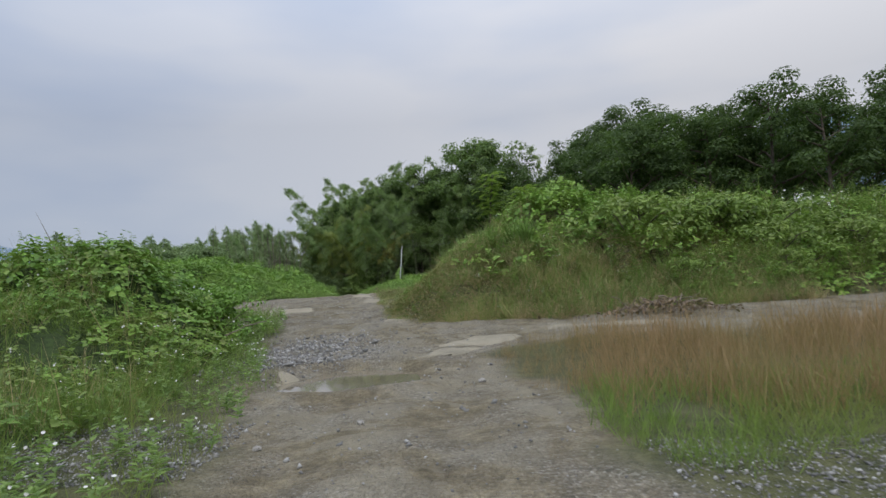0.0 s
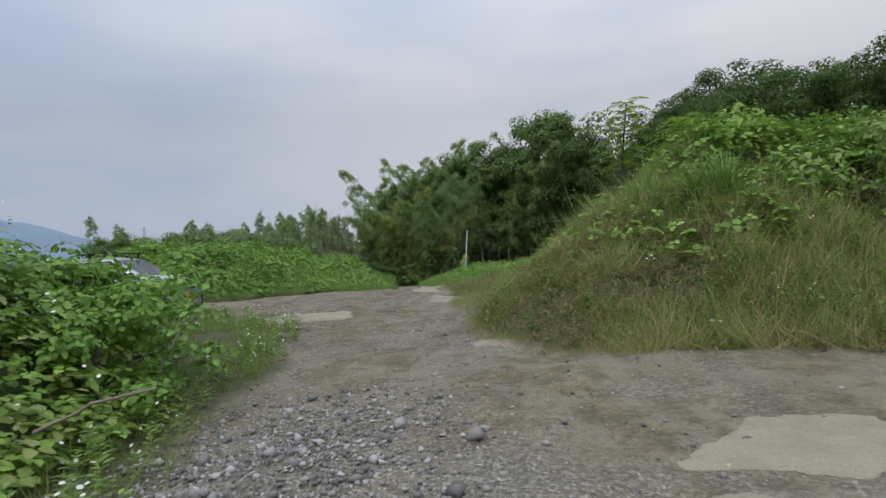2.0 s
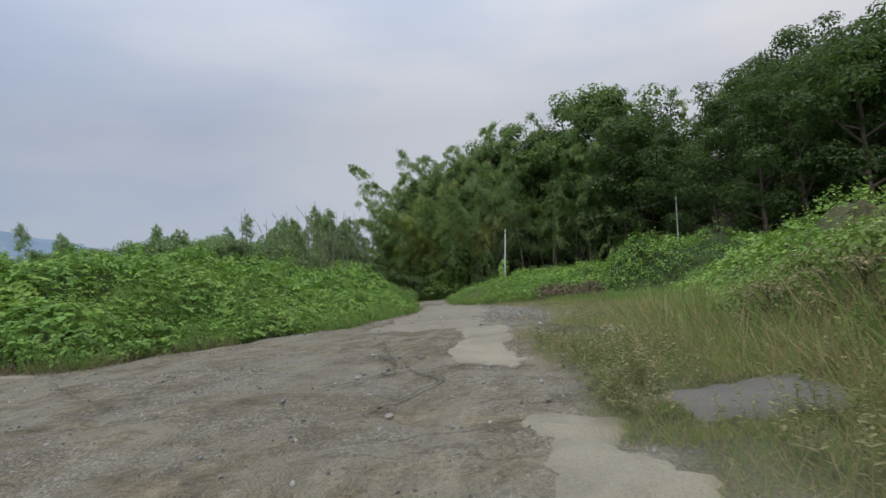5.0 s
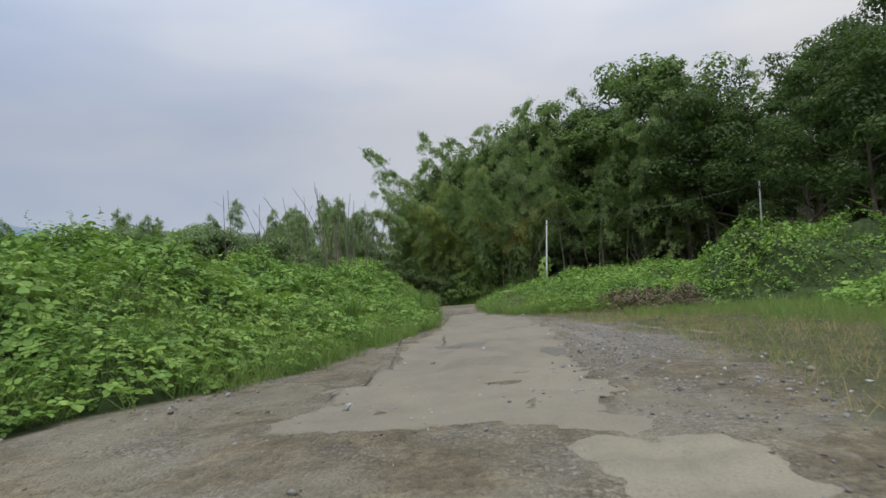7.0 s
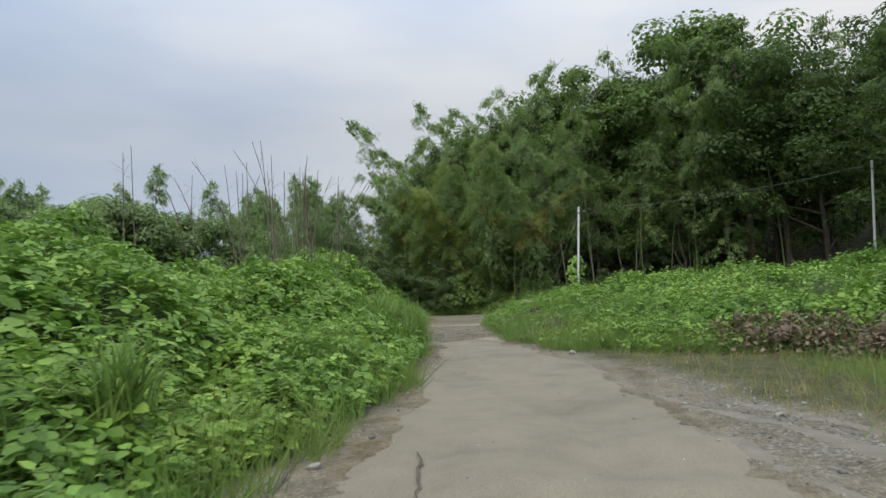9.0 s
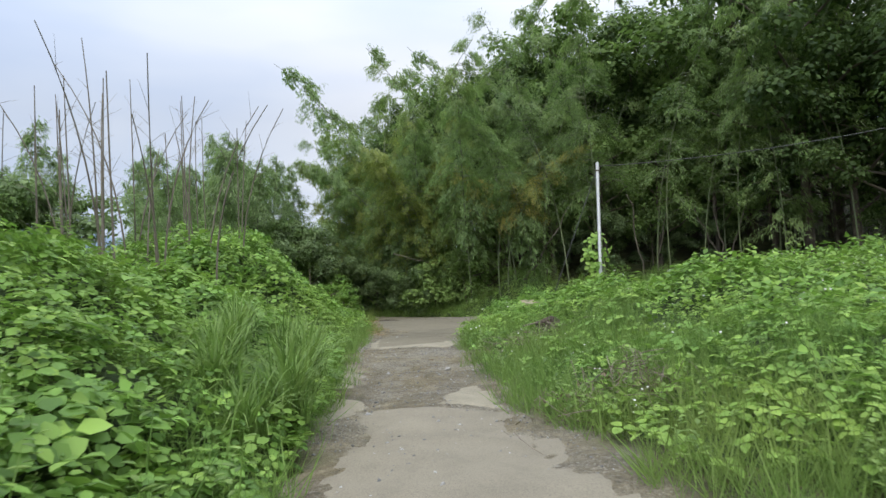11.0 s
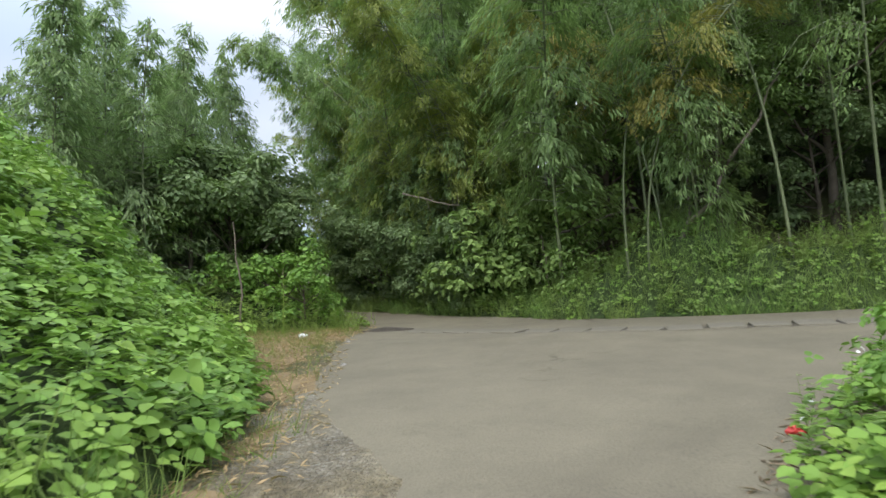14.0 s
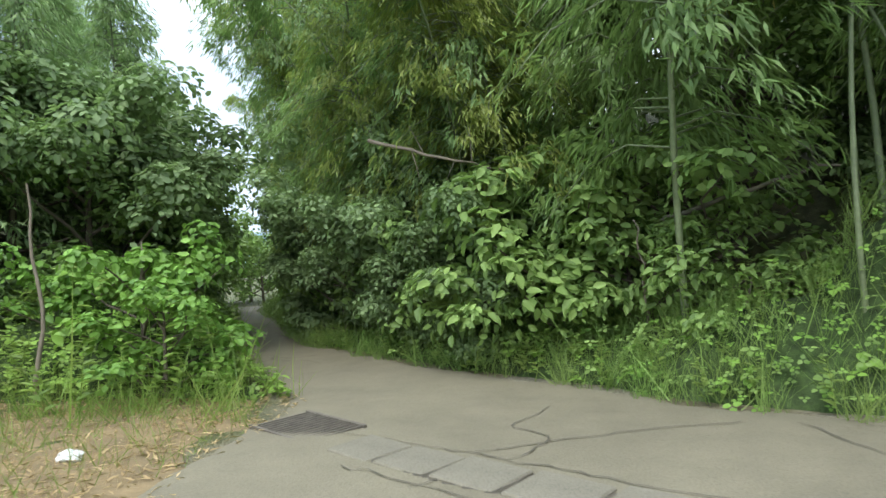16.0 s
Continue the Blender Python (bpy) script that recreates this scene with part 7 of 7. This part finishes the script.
            wheel = part("wheel", turned([(0.02, s * 0.62), (0.20, s * 0.62), (0.20, s * 0.70), (0.02, s * 0.70)], 20), M_BLACK, car)
            wheel.location, wheel.scale = (x, 0, 0.285), (1.09, 1.02, 1.09)
            part("tyre", turned([(0.185, s * 0.60), (0.245, s * 0.595), (0.265, s * 0.62), (0.265, s * 0.715), (0.245, s * 0.74), (0.188, s * 0.735)], 30), M_TYRE, wheel, "", True)
            part("rim", turned([(0.165, s * 0.70), (0.19, s * 0.70), (0.19, s * 0.738), (0.165, s * 0.732)], 30), M_ALLOY, wheel, "", True)
            for k in range(6):
                bm = block((0.165, 0.018, 0.045), (0.09, 0, 0), 0.006)
                bmesh.ops.transform(bm, matrix=Matrix.Rotation(k * math.pi / 3, 4, "Y"), verts=bm.verts)
                bmesh.ops.translate(bm, vec=(0, s * 0.722, 0), verts=bm.verts)
                part("spoke", bm, M_ALLOY, wheel)
            part("hub", ball((0.09, 0.03, 0.09), (0, s * 0.728, 0)), M_ALLOY, wheel)
    part("grille", block((0.05, 0.56, 0.10), (-0.205, 0, 0.675), 0.02, (0, -24, 0)), M_BLACK, car, "dark narrow upper grille")
    part("grille_bar", block((0.03, 0.46, 0.016), (-0.183, 0, 0.682), 0.006), M_ALLOY, car, "chrome grille bar")
    part("emblem", ball((0.02, 0.10, 0.065), (-0.168, 0, 0.685)), M_ALLOY, car, "oval chrome emblem")
    part("lower_grille", block((0.05, 0.62, 0.15), (-0.205, 0, 0.42), 0.02), M_BLACK, car, "wide dark lower intake")
    plate = part("number_plate", block((0.012, 0.33, 0.165), (-0.170, 0, 0.445), 0.004), M_PLATE, car, "small yellow number plate")
    part("plate_bar", block((0.004, 0.14, 0.018), (-0.163, 0, 0.500)), M_BLACK, plate)
    for y in (-0.09, -0.035, 0.02, 0.075):
        part("plate_bar", block((0.004, 0.026, 0.06), (-0.163, y, 0.430)), M_BLACK, plate)
    wiper = part("wiper", block((0.02, 0.62, 0.015), (-0.90, 0.12, 0.985), 0.004, (0, 0, 6)), M_BLACK, car)
    rack = part("roof_rack", block((1.15, 0.03, 0.03), (-2.15, 0.46, 1.56), 0.008), M_BLACK, car, "dark roof rack")
    part("rack_rail", block((1.15, 0.03, 0.03), (-2.15, -0.46, 1.56), 0.008), M_BLACK, rack)
    for x in (-1.75, -2.05, -2.35, -2.65):
        part("rack_bar", block((0.05, 1.08, 0.028), (x, 0, 1.555), 0.008), M_BLACK, rack)
        for s in (1, -1):
            part("rack_foot", block((0.06, 0.04, 0.12), (x, s * 0.45, 1.50), 0.008), M_BLACK, rack)
    return car


parked_car((-8.57, 22.4, at_land(-9.2, 22.3)[2] - 0.01), -2, 1.0)


# ---- pylon on the far ridge ----
def pylon(x, y, z, h):
    ob = thing("power_pylon", "far lattice power pylon on the blue ridge", "pylon", (x, y, z))
    legs, braces = [], []
    for sx in (-1, 1):
        for sy in (-1, 1):
            legs.append(tube(np.array([(sx * h * 0.1, sy * h * 0.1, 0), (sx * h * 0.035, sy * h * 0.035, h * 0.6), (sx * h * 0.012, sy * h * 0.012, h)]), (h * 0.006,) * 3, 4))
    for k in range(3):
        zz = h * (0.66 + 0.13 * k)
        v, f = tube(np.array([(-h * 0.13, 0, zz), (0, 0, zz + h * 0.02), (h * 0.13, 0, zz)]), (h * 0.004, h * 0.006, h * 0.004), 4)
        mesh("cross_arm", v, f, M_STEEL, ob)
    for v, f in legs:
        mesh("leg", v, f, M_STEEL, ob)
    for k in range(7):
        a, b = k / 7 * 0.9, (k + 1) / 7 * 0.9
        wa, wb = h * (0.1 - 0.09 * a), h * (0.1 - 0.09 * b)
        for s in (-1, 1):
            v, f = tube(np.array([(-s * wa, -wa, a * h), (s * wb, -wb, b * h)]), (h * 0.004, h * 0.004), 4)
            mesh("brace", v, f, M_STEEL, ob)


pylon(-0.5232 * 1400, 10 + 0.8472 * 1400, 70.0, 62.0)


# ---- single large leaves at the outside of the banks ----
leaf_mesh = bpy.data.meshes.new("leaf")
leaf_mesh.from_pydata([tuple(v) for v in TREFOIL], [], [tuple(int(i) for i in q) for q in TREFOIL_Q])
leaf_mesh.materials.append(M_KUDZU_PALE)


def single_leaves(owner, poly, width, heights, box, count, seed, size):
    p, n, _, r = surface_points(poly, width, heights, count * 60, box, seed)
    keep = np.nonzero(-inside_distance(p[:, 0], p[:, 1], TRACK) < 2.6)[0][:count]
    for k in keep:
        up = Vector(unit(n[k]) + np.array([0, 0, 0.6]) + r.normal(0, 0.3, 3)).normalized()
        turn = up.to_track_quat("Z", "Y").to_matrix().to_4x4()
        ob = new("leaf", leaf_mesh)
        ob.parent = owner
        ob.matrix_basis = Matrix.Translation(Vector(p[k] + unit(n[k]) * 0.12)) @ turn @ pose(0, 0, 0, 0, 0, r.uniform(0, 360)) @ Matrix.Scale(size * r.uniform(0.8, 1.25), 4)


single_leaves(t_w, THICKET_WEST, 3.4, H_WEST, (-15, -8.5, 34, 68), 260, 701, 0.21)
single_leaves(t_ne, THICKET_NORTH_EAST, 2.8, H_NORTH_EAST, (-9.6, -4, 52, 70), 200, 702, 0.21)
single_leaves(t_sw, THICKET_SOUTH_WEST, 2.2, H_SOUTH_WEST, (-7, -3, 6, 20), 140, 703, 0.2)
